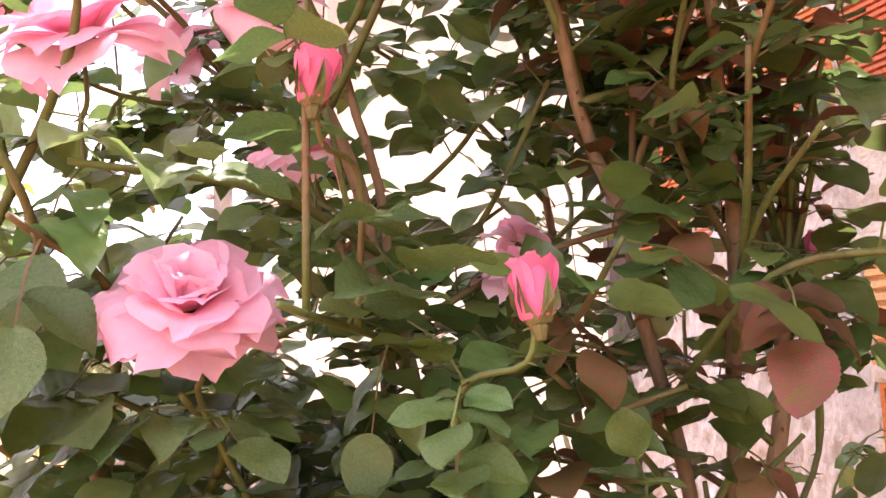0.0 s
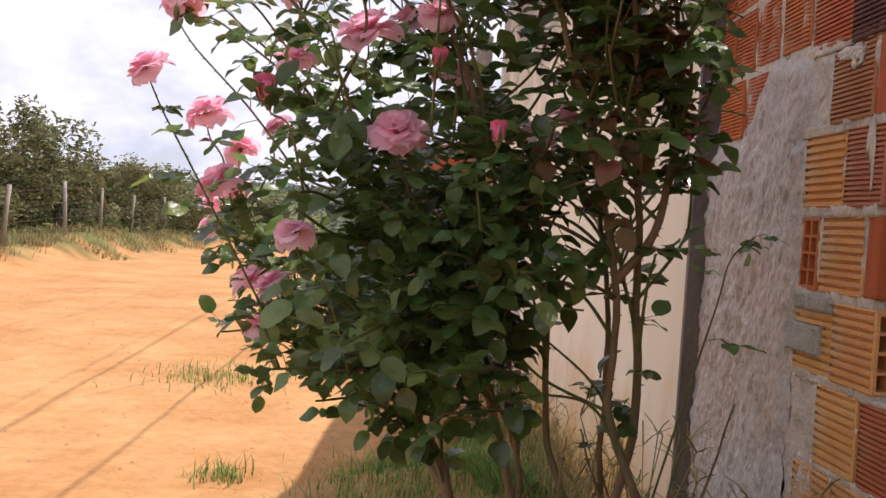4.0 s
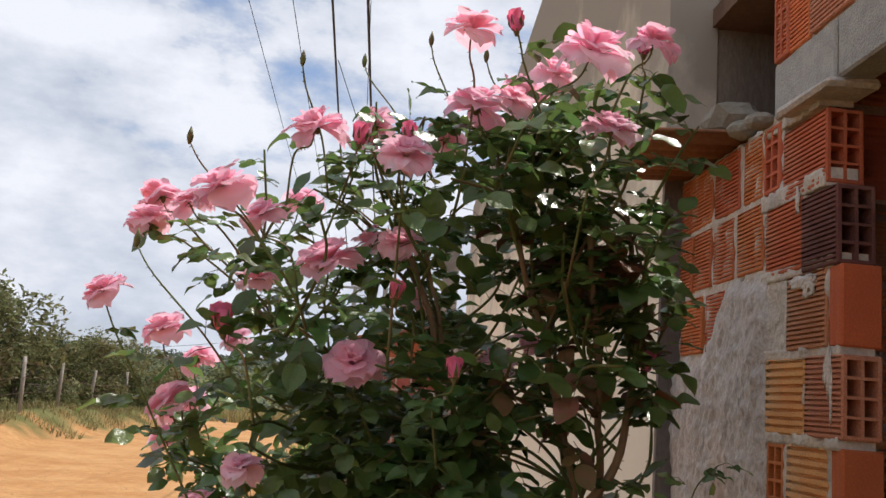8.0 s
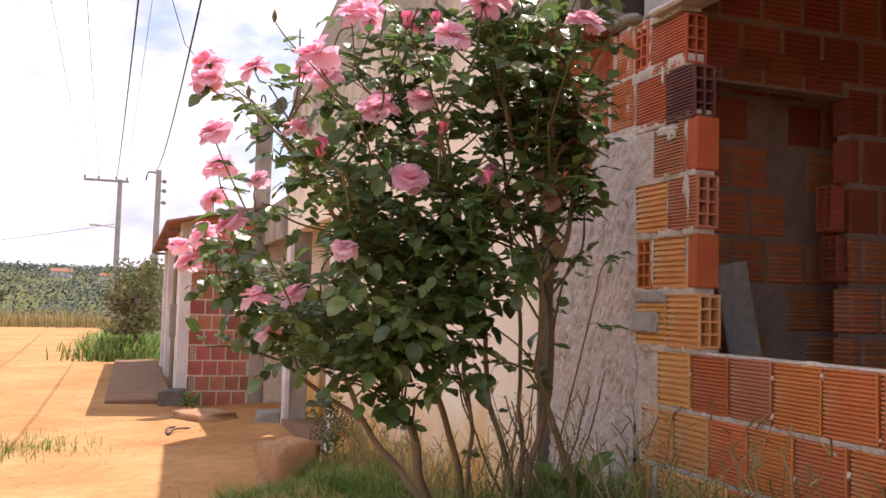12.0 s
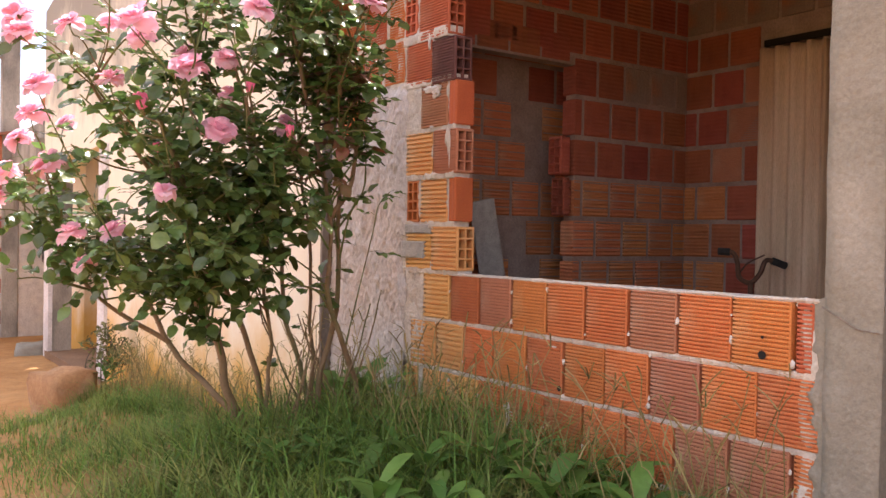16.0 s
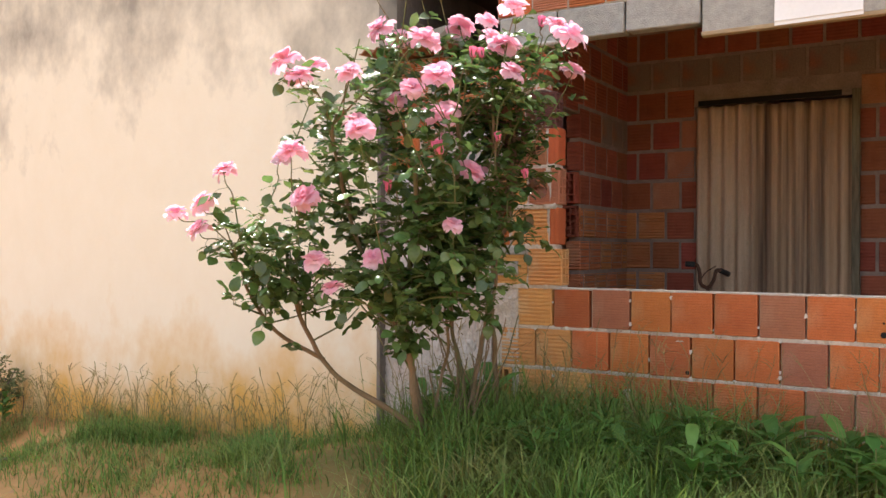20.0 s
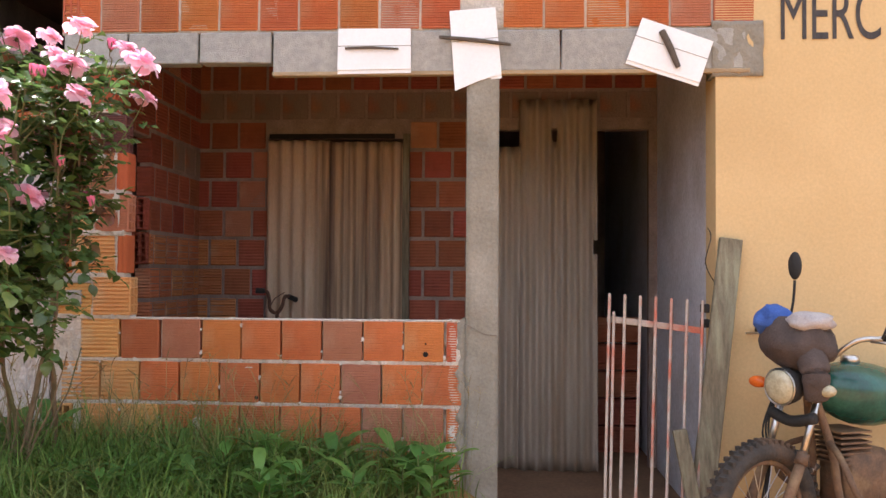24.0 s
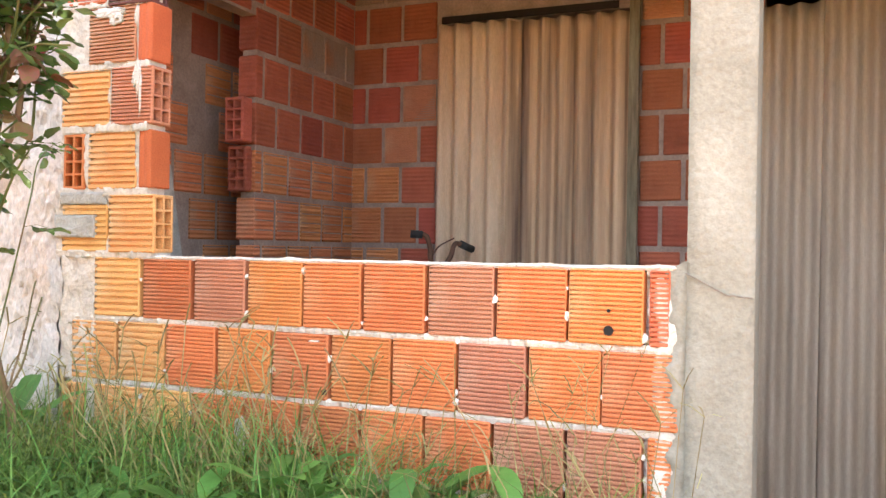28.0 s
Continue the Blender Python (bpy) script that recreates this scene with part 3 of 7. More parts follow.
# left field of the facade: plaster below, bare brick above
def plaster_field():
    """Thrown plaster: slanting trowel strokes, ragged edges where the bricks come through."""
    ny, nz = 110, 240
    vs, fs = [], []
    for i in range(ny + 1):
        for j in range(nz + 1):
            v = j / nz
            z = -0.3 + v * 1.95
            y0 = 1.105 + 0.03 * noise.noise((z * 6, 3.0, 1.0)) + 0.012 * noise.noise((z * 25, 8.0, 1.0))
            y = y0 + (1.80 - y0) * i / ny
            top = 1.745 - 0.20 * sm(1.36, 1.52, y) + 0.05 * noise.noise((y * 7, 1.0, 4.0)) + 0.03 * noise.noise((y * 22, 5.0, 4.0))
            z = -0.3 + v * (top + 0.3)
            u = y + 0.30 * z
            ridge = 1 - abs(noise.noise((u * 17, z * 5.0, 2.0))) * 2
            fine = 1 - abs(noise.noise((u * 42, z * 13, 6.0))) * 2
            edge = sm(0.0, 0.05, top - z) * sm(0.0, 0.04, y - y0)
            vs.append((F + 0.006 - edge * (0.010 + 0.007 * ridge + 0.008 * fine + 0.008 * noise.noise((y * 55, z * 38, 3.0)) + 0.010 * noise.noise((y * 4, z * 4, 9.0))), y, z))
    for i in range(ny):
        for j in range(nz):
            a = i * (nz + 1) + j
            fs.append((a, a + 1, a + nz + 2, a + nz + 1))
    k = len(vs)
    vs += [(F + 0.09, 1.06, -0.3), (F + 0.09, 1.80, -0.3), (F + 0.09, 1.80, 1.5), (F + 0.09, 1.06, 1.65)]
    fs.append((k, k + 1, k + 2, k + 3))
    o = soup("plaster", vs, fs, PLASTER, facade, "rough grey-white trowelled plaster", True)
    o.matrix_parent_inverse = Matrix.Translation(-facade.location)


plaster_field()
lump_wall("mortar", F + 0.008, F + 0.085, 1.135, 1.80, 1.2, 2.16, MORTAR, facade, 0.010, 0.014, freq=20)
LEFT_FIELD = [
    (1.552, [(1.40, 0.145), (1.565, 0.19)]),
    (1.757, [(1.135, 0.17), (1.335, 0.155), (1.508, 0.145), (1.67, 0.12)]),
    (1.962, [(1.142, 0.125), (1.30, 0.185), (1.51, 0.18), (1.70, 0.09)]),
]
for k, (z, row) in enumerate(LEFT_FIELD):
    for i, (y, w) in enumerate(row):
        brick(facade, F, y, z, w, O if (k, i) in ((0, 1), (2, 0)) else R, h=0.188 if k else 0.182)
# column
column = thing("column", "grey cement porch column with rough edges", "column", (F, -1.03, 0), kind="structure")
c1 = lump_wall("shaft", F - 0.015, F + 0.16, -1.113, -0.957, -0.3, 2.09, CEMENT, column, 0.006, 0.03, freq=9)


def smear(name, y_in, y_out, z0, z1, rag, mat, parent, label, seed):
    """Cement smeared from y_in outwards, its outer and upper edges ragged and thin."""
    ny, nz = 18, 90
    vs, fs = [], []
    for i in range(ny + 1):
        for j in range(nz + 1):
            z = z0 + (z1 - z0) * j / nz
            out = y_out + rag * (noise.noise((z * 9, seed, 1.0)) + 0.9 * noise.noise((z * 24, seed, 4.0)) + 0.5 * noise.noise((z * 80, seed, 6.0)))
            y = y_in + (out - y_in) * i / ny
            zz = z + 0.03 * noise.noise((y * 30, seed, 2.0)) * sm(0.8, 1.0, j / nz)
            e = sm(0.0, 0.35, 1 - i / ny) * sm(0.0, 0.04, 1 - j / nz)
            vs.append((F + 0.008 - e * (0.012 + 0.008 * noise.noise((y * 22, z * 16, seed)) + 0.004 * noise.noise((y * 70, z * 60, seed))), y, zz))
    for i in range(ny):
        for j in range(nz):
            k = i * (nz + 1) + j
            fs.append((k, k + 1, k + nz + 2, k + nz + 1))
    k = len(vs)
    vs += [(F + 0.06, y_in, z0), (F + 0.06, y_out, z0), (F + 0.06, y_out, z1 - 0.03), (F + 0.06, y_in, z1 - 0.03)]
    fs.append((k, k + 1, k + 2, k + 3))
    o = soup(name, vs, fs, mat, parent, label, True)
    o.matrix_parent_inverse = Matrix.Translation(-parent.location)
    return o


smear("render_patch", -0.99, -0.905, -0.3, 0.905, 0.030, CEMENT, column, "rough grey cement smear", 3.0)
smear("mortar", -0.94, -0.862, -0.3, 0.895, 0.022, MORTAR, facade, "", 8.0).location.x += 0.008
# beam with concrete blocks and a formwork board
beam = thing("beam", "grey concrete-block beam over the porch opening", "beam", (F, -0.6, 2.16), kind="structure")
by = 1.06
for w in (0.33, 0.36, 0.37, 0.47, 0.47, 0.47, 0.44, 0.44):
    y0 = by - w
    bm = boxed(F - 0.005, F + 0.085, y0 + 0.006, by - 0.002, 2.125 - (0.02 if by < 0.2 else -0.03), 2.305, bevel=0.006, jit=0.003, seed=int(w * 100 + by * 10))
    o = part("block", bm, BLOCK, beam)
    o.matrix_parent_inverse = Matrix.Translation(-beam.location)
    by = y0
    if by < -2.3:
        break
o = part("formwork_board", boxed(F - 0.012, F + 0.03, -2.30, 0.0, 2.088, 2.108, bevel=0.003, jit=0.003), WOOD_LIGHT, beam, "thin weathered formwork board")
o.matrix_parent_inverse = Matrix.Translation(-beam.location)
# brick courses over the beam; those above the second are added unseen, for shade
upper = thing("wall_upper", "red hollow-brick courses laid on the beam", "wall", (F, 0, 2.31), kind="structure")
lump_wall("mortar", F + 0.010, F + 0.09, -2.14, 1.075, 2.306, 3.55, MORTAR, upper, 0.005, 0.04)
for k in range(6):
    z = 2.318 + 0.204 * k
    for i in range(17):
        y = 1.08 - 0.2 * (i + 1) + (0.1 if k % 2 else 0.0)
        if y + 0.188 > 1.085 or (k == 0 and -1.16 < y < -0.95):
            continue
        brick(upper, F, y, z, 0.188, (O, R, O, B, O, O, R)[(i * 3 + k) % 7] if y < 0.9 else R)
brick(upper, F, 0.985, 2.522, 0.085, R, holes="x-")
brick(upper, F, 0.985, 2.318, 0.085, R, holes="x-")
SMEARED = material("cement_smeared_block", (0.27, 0.20, 0.165), (0.20, 0.145, 0.12), 0.95, 6, 0.5, 60, per="object", spread=0.12, c3=(0.30, 0.14, 0.09), big=5)
BRICK_LOW = material("long_ridged_brick", (0.56, 0.22, 0.09), (0.47, 0.16, 0.065), 0.88, 8, 0.25, 110, per="object", spread=0.15, ridge=0.9, ridge_n=330, c3=(0.50, 0.27, 0.15), big=4)
# porch: floor, back wall, side walls, ceiling
floor = part("floor", boxed(1.22, 6.0, -2.18, 1.93, -0.45, -0.175), material("earth_floor", (0.26, 0.155, 0.09), (0.20, 0.118, 0.07), 0.95, 3, 0.5, 20))
tagged(floor, "bare brownish earth and cement porch floor", "floor", kind="structure")
XB = 2.91
WY0, WY1, WZ1 = -0.47, 0.492, 2.055      # window closed by sheets
DY0, DY1, DZ1 = -2.13, -1.02, 2.115      # doorway


def inner_bricks(parent, along, fixed, u0, u1, z0, z1, gaps, depth_dir=1, seed=1, pitch=0.2, tall=0.205, keep=None, special=None):
    """Bricks of an inner wall, face at 'fixed'; along 'y' (faces -x) or 'x' (faces -y)."""
    rnd = random.Random(seed)
    k, z = 0, z0
    while z + 0.1 < z1:
        u = u0 - (0.1 if k % 2 else 0)
        while u < u1:
            a, c = max(u, u0), min(u + pitch - 0.019, u1)
            hh = min(0.185, z1 - z)
            for g0, g1, h0, h1 in gaps:
                if h0 - 0.02 < z < h1 - 0.03:
                    if a < g0 < c:
                        c = g0
                    elif a < g1 < c:
                        a = g1
                    elif a >= g0 and c <= g1:
                        c = a
            if c - a > 0.03 and (keep is None or keep(a, c, z)):
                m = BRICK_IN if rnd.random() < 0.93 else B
                if special and special(a, z):
                    m = BRICK_LOW
                if (2.1 < z < 2.3 and along == "y") or (1.75 < z < 1.85 and along == "x" and a > 2.3):
                    m = SMEARED
                if along == "y":
                    brick(parent, fixed, a, z, round(c - a, 2), m, h=round(hh, 2))
                else:
                    ob = brick(parent, 0, 0, 0, round(c - a, 2), m, h=round(hh, 2))
                    ob.matrix_basis = pose(a, fixed, z, 0, 0, -90) @ pose(0, 0, 0)
                    if depth_dir > 0:
                        ob.matrix_basis = Matrix.Translation((c, fixed, z)) @ Matrix.Rotation(radians(90), 4, "Z")
                    else:
                        ob.matrix_basis = Matrix.Translation((a, fixed, z)) @ Matrix.Rotation(radians(-90), 4, "Z")
            u += pitch
        z += tall
        k += 1


def slab(name, x0, x1, y0, y1, z0, z1, mat, parent, label=""):
    o = part(name, boxed(x0, x1, y0, y1, z0, z1), mat, parent, label)
    o.matrix_parent_inverse = Matrix.Translation(-parent.location)
    return o


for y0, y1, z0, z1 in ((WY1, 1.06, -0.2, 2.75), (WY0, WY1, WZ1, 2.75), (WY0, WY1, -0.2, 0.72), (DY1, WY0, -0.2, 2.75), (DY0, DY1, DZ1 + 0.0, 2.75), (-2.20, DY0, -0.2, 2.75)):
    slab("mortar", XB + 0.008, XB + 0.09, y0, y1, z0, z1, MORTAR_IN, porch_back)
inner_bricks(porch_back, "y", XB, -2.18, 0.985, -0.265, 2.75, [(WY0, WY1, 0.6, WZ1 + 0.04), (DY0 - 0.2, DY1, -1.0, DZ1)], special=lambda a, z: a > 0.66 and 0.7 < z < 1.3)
# black strip painted where the gap over the sheets lies in shade
slab("lintel_shade", XB - 0.006, XB + 0.1, -0.39, 0.49, WZ1 + 0.002, WZ1 + 0.035, DARK, porch_back, "black strip for the shaded slot under the window lintel")
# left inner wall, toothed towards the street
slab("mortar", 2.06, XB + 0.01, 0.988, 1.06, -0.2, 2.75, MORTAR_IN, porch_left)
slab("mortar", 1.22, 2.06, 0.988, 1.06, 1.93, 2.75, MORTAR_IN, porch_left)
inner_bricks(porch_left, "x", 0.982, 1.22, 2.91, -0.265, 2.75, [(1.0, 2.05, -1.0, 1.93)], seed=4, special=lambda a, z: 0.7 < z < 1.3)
for i in range(4):
    ob = brick(porch_left, 0, 0, 0, 0.186, BRICK_IN, h=0.13)
    ob.matrix_basis = Matrix.Translation((1.412 + 0.2 * i, 0.982, 1.942)) @ Matrix.Rotation(radians(90), 4, "Z")
for i, z in enumerate((0.145, 0.555, 1.17, 1.375)):
    ob = brick(porch_left, 0, 0, 0, 0.065 if i % 2 else 0.04, BRICK_IN, holes="y-")
    ob.matrix_basis = Matrix.Translation((1.955 if i % 2 else 1.98, 1.072, z)) @ Matrix.Rotation(radians(-90), 4, "Z")
# side room behind the plastered field, closed by the neighbour's wall
side_room = thing("wall_side_room", "dark brick and mortar wall of the small side room", "wall", (1.9, 1.86, 0), kind="structure")
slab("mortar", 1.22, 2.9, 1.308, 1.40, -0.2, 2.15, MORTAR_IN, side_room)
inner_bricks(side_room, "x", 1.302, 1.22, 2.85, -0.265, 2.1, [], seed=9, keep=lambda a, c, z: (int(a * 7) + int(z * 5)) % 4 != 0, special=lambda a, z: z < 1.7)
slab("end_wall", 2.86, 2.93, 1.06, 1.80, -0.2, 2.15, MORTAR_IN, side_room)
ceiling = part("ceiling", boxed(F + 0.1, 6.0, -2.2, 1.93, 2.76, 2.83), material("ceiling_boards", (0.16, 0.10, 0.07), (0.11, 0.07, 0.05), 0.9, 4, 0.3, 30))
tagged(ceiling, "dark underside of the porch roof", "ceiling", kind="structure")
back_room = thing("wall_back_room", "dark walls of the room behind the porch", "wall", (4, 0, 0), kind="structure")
# these walls take the darkened mortar too, shade in the colour
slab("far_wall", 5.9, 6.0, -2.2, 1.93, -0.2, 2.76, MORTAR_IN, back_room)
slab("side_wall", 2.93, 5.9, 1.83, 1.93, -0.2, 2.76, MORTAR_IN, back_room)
# unseen block added behind the upper courses, cuts light into the porch
slab("porch_light_block", 1.0 + 0.22, 1.3, -2.1, 1.0, 2.31, 2.76, MORTAR_IN, back_room)
wall_right = part("wall_right", boxed(F + 0.09, 6.0, -2.32, -2.185, -0.4, 2.95), material("blue_white_wash", (0.68, 0.69, 0.74), (0.58, 0.58, 0.62), 0.9, 3, 0.3, 30, c3=(0.5, 0.48, 0.48), big=1.4))
tagged(wall_right, "grubby whitewashed side wall of the entrance passage", "wall", kind="structure")

# ---- yellow neighbour ----
yellow = part("wall_yellow", boxed(F - 0.0, F + 0.2, -9.0, -2.14, -0.5, 3.6), YELLOW)
tagged(yellow, "yellow painted house wall with dirt near the ground", "wall", kind="structure")

# ---- beige neighbour ----
BX = 1.06


def top_z(y):
    return 3.52 + 0.165 * (9.06 - y)


BEIGE = bpy.data.materials.new("stained_beige_plaster")
BEIGE.use_nodes = True
n, l = BEIGE.node_tree.nodes, BEIGE.node_tree.links
b = n["Principled BSDF"]
b.inputs["Roughness"].default_value, b.inputs["Specular IOR Level"].default_value = 0.92, 0.15
tc, sp = n.new("ShaderNodeTexCoord"), n.new("ShaderNodeSeparateXYZ")
l.new(tc.outputs["Object"], sp.inputs[0])
mp = n.new("ShaderNodeMapping")
mp.inputs["Scale"].default_value = (1, 1, 0.75)
l.new(tc.outputs["Object"], mp.inputs["Vector"])
t1, t2 = n.new("ShaderNodeTexNoise"), n.new("ShaderNodeTexNoise")
t1.inputs["Scale"].default_value, t1.inputs["Detail"].default_value, t1.inputs["Roughness"].default_value = 1.9, 11, 0.62
t2.inputs["Scale"].default_value, t2.inputs["Detail"].default_value, t2.inputs["Roughness"].default_value = 6, 11, 0.66
l.new(mp.outputs[0], t1.inputs["Vector"])
l.new(mp.outputs[0], t2.inputs["Vector"])


def mathnode(op, a, c=None):
    m = n.new("ShaderNodeMath")
    m.operation = op
    for i, v in enumerate((a, c)):
        if v is None:
            continue
        if isinstance(v, (int, float)):
            m.inputs[i].default_value = v
        else:
            l.new(v, m.inputs[i])
    return m.outputs[0]


def ramped(value, lo, hi, c_under, c_over_col):
    r, m = n.new("ShaderNodeMapRange"), n.new("ShaderNodeMix")
    r.inputs["From Min"].default_value, r.inputs["From Max"].default_value = lo, hi
    m.data_type = "RGBA"
    l.new(value, r.inputs["Value"])
    l.new(r.outputs[0], m.inputs["Factor"])
    l.new(c_under, m.inputs[6])
    m.inputs[7].default_value = (*c_over_col, 1)
    return m.outputs[2]


base = n.new("ShaderNodeMix")
base.data_type = "RGBA"
base.inputs[6].default_value, base.inputs[7].default_value = (0.84, 0.78, 0.66, 1), (0.78, 0.70, 0.555, 1)
l.new(t2.outputs["Fac"], base.inputs["Factor"])
# ochre splash zone near the ground, grey mould high up, both with ragged edges
zlow = mathnode("SUBTRACT", mathnode("MULTIPLY", t1.outputs["Fac"], 1.8), sp.outputs["Z"])
zhigh = mathnode("ADD", sp.outputs["Z"], mathnode("MULTIPLY", t1.outputs["Fac"], 3.8))
# rain has run down beside the open roof
run = mathnode("MAXIMUM", mathnode("MULTIPLY", mathnode("SUBTRACT", 2.7, sp.outputs["Y"]), 0.8), 0.0)
zhigh = mathnode("ADD", zhigh, run)
col = ramped(zlow, 0.25, 0.95, base.outputs[2], (0.66, 0.39, 0.11))
col = ramped(zhigh, 4.0, 5.2, col, (0.34, 0.31, 0.265))
l.new(col, b.inputs["Base Color"])
bp = n.new("ShaderNodeBump")
bp.inputs["Strength"].default_value, bp.inputs["Distance"].default_value = 0.35, 0.012
l.new(t2.outputs["Fac"], bp.inputs["Height"])
l.new(bp.outputs[0], b.inputs["Normal"])

beige = thing("wall_beige", "beige plastered house wall, grey mould above, ochre splashes below", "wall", (BX, 4, 0), kind="structure")


def wall_piece(name, x0, x1, y0, y1, z0, mat, parent, zt=None, label=""):
    bm = bmesh.new()
    za, zb = (top_z(y0), top_z(y1)) if zt is None else (zt, zt)
    q = [bm.verts.new(p) for p in ((x0, y0, z0), (x1, y0, z0), (x1, y1, z0), (x0, y1, z0), (x0, y0, za), (x1, y0, za), (x1, y1, zb), (x0, y1, zb))]
    for f in ((0, 1, 2, 3), (4, 7, 6, 5), (0, 4, 5, 1), (1, 5, 6, 2), (2, 6, 7, 3), (3, 7, 4, 0)):
        bm.faces.new([q[i] for i in f])
    o = part(name, bm, mat, parent, label)
    o.matrix_parent_inverse = Matrix.Translation(-parent.location)
    return o


DR, DL, DEND, DTOP = 5.93, 8.22, 8.50, 1.84
wall_piece("front", BX, BX + 0.18, 1.80, DR, -0.6, BEIGE, beige)
slab("corner_strip", BX - 0.004, F + 0.02, 1.782, 1.805, -0.5, 2.17, CONCRETE_DARK, beige, "dark strip along the edge of the plaster")
wall_piece("front_over_door", BX, BX + 0.18, DR, DEND + 0.24, DTOP, BEIGE, beige)
# mouldy grey here also carries the shade of the post's reveal
slab("post", BX - 0.003, BX + 0.20, DL, DEND, -0.6, DTOP, MOULD, beige, "mouldy door post, its grey also standing for the shaded reveal")
slab("door_frame", BX - 0.03, BX + 0.06, DR + 0.002, DR + 0.24, -0.35, DTOP, WHITE_WALL, beige, "worn white door frame")
slab("door_frame", BX - 0.05, BX - 0.004, DL - 0.01, DEND - 0.05, -0.45, DTOP, WHITE_WALL, beige, "worn white door frame")
wall_piece("gable_side", BX + 0.18, 6.0, 1.81, 1.95, -0.6, CONCRETE_DARK, beige, 4.68, "mould-blackened side wall")
slab("threshold", BX - 0.06, BX + 1.6, DR - 0.02, DL + 0.1, -0.6, -0.30, floor.data.materials[0], beige, "earthy cement doorstep")
slab("vestibule_back", BX + 0.9, BX + 1.0, DR - 0.6, 9.2, -0.5, 3.0, BEIGE, beige)
slab("vestibule_side", BX + 0.18, BX + 1.0, DR - 0.7, DR - 0.55, -0.5, 3.0, BEIGE, beige)
# unseen slab added to stop sun falling through the doorway
slab("vestibule_shade_roof", BX + 0.18, BX + 2.2, DR - 0.7, DEND + 0.2, 2.98, 3.08, CONCRETE_DARK, beige)
slab("recess_gable", BX + 0.17, BX + 0.30, DEND + 0.242, 9.9, 2.122, 2.72, BRICK["red"], beige, "low brick gable behind the parapet")
slab("recess_wall", BX + 0.40, BX + 0.55, DEND, 11.0, -0.6, 2.6, BEIGE, beige, "stained wall in the recess")
slab("recess_beam", BX - 0.05, BX + 0.15, DEND + 0.242, 10.60, 1.80, 2.12, MOULD, beige, "stained lintel beam")
# hidden slab added so that the ground before the recess is shaded
slab("recess_shade_roof", BX + 0.15, BX + 1.6, DEND, 10.62, 2.04, 2.12, CONCRETE_DARK, beige)
slab("recess_parapet", BX + 0.02, BX + 0.16, DEND + 0.242, 10.60, 2.12, 2.34, MOULD, beige, "low stained parapet over the recess")
beige_roof = part("roof_beige", boxed(BX + 0.18, 6.0, 2.08, 5.5, 3.3, 3.4), CONCRETE_DARK)
tagged(beige_roof, "grey flat roof slab behind the parapet", "roof", kind="structure")
pillar = part("post_tall", boxed(0.90, 1.11, 10.62, 10.83, -0.6, 3.76, bevel=0.012), MOULD)
tagged(pillar, "tall stained concrete service post with a hook", "post", kind="structure")

# ---- far brick house ----
far_house = thing("far_house", "small house with brick side, white front and tile roof", "house", (0, 14, 0))
fh_wall = slab("wall", 0.11, 4.0, 10.642, 19.0, -0.6, 1.9, MORTAR, far_house)
FARBRICK = material("far_brick", (0.38, 0.14, 0.09), (0.28, 0.095, 0.065), 0.9, 7, 0.25, 60, per="object", spread=0.25)
fr = random.Random(5)
k, z = 0, -0.42
while z < 1.8:
    x = 0.09 - (0.1 if k % 2 else 0)
    while x < 0.90:
        a, c = max(x, 0.09), min(x + 0.18, 0.90)
        if c - a > 0.05:
            ob = brick(far_house, 0, 0, 0, round(c - a, 2), FARBRICK, h=0.185, holes="x-" if c - a < 0.1 and a < 0.25 else "")
            ob.matrix_basis = Matrix.Translation((c, 10.632, z)) @ Matrix.Rotation(radians(90), 4, "Z")
        x += 0.2
    z += 0.208
    k += 1
slab("front", 0.03, 0.11, 10.95, 19.0, -0.6, 2.2, WHITE_WALL, far_house, "dirty white plaster front")
TILE = material("clay_tiles", (0.36, 0.15, 0.09), (0.22, 0.10, 0.07), 0.9, 8, 0.5, 30, ridge=0.8, ridge_axis="Y", ridge_n=45)
bm = bmesh.new()
q = [bm.verts.new(p) for p in ((-0.28, 10.55, 2.05), (4.2, 10.55, 3.0), (4.2, 19.3, 3.0), (-0.28, 19.3, 2.05), (-0.28, 10.55, 2.085), (4.2, 10.55, 3.035), (4.2, 19.3, 3.035), (-0.28, 19.3, 2.085))]
for f in ((0, 3, 2, 1), (4, 5, 6, 7), (0, 1, 5, 4), (2, 3, 7, 6), (1, 2, 6, 5), (0, 4, 7, 3)):
    bm.faces.new([q[i] for i in f])
o = part("roof", bm, TILE, far_house, "weathered clay tile roof")
o.matrix_parent_inverse = Matrix.Translation(-far_house.location)
bm = bmesh.new()
q = [bm.verts.new(p) for p in ((0.1, 10.64, 1.86), (4.0, 10.64, 1.86), (4.0, 10.64, 2.96), (0.1, 10.64, 2.12), (0.1, 10.8, 1.86), (4.0, 10.8, 1.86), (4.0, 10.8, 2.96), (0.1, 10.8, 2.12))]
for f in ((0, 1, 2, 3), (4, 7, 6, 5), (0, 3, 7, 4), (1, 5, 6, 2), (3, 2, 6, 7)):
    bm.faces.new([q[i] for i in f])
o = part("gable", bm, R, far_house)
o.matrix_parent_inverse = Matrix.Translation(-far_house.location)


# ---- rose bush ----
LEAF = material("rose_leaf", (0.140, 0.220, 0.060), (0.093, 0.163, 0.048), 0.26, 22, 0.35, 60, per="object", spread=0.35, c3=(0.125, 0.185, 0.05), big=9, spec=0.75, trans=0.42)
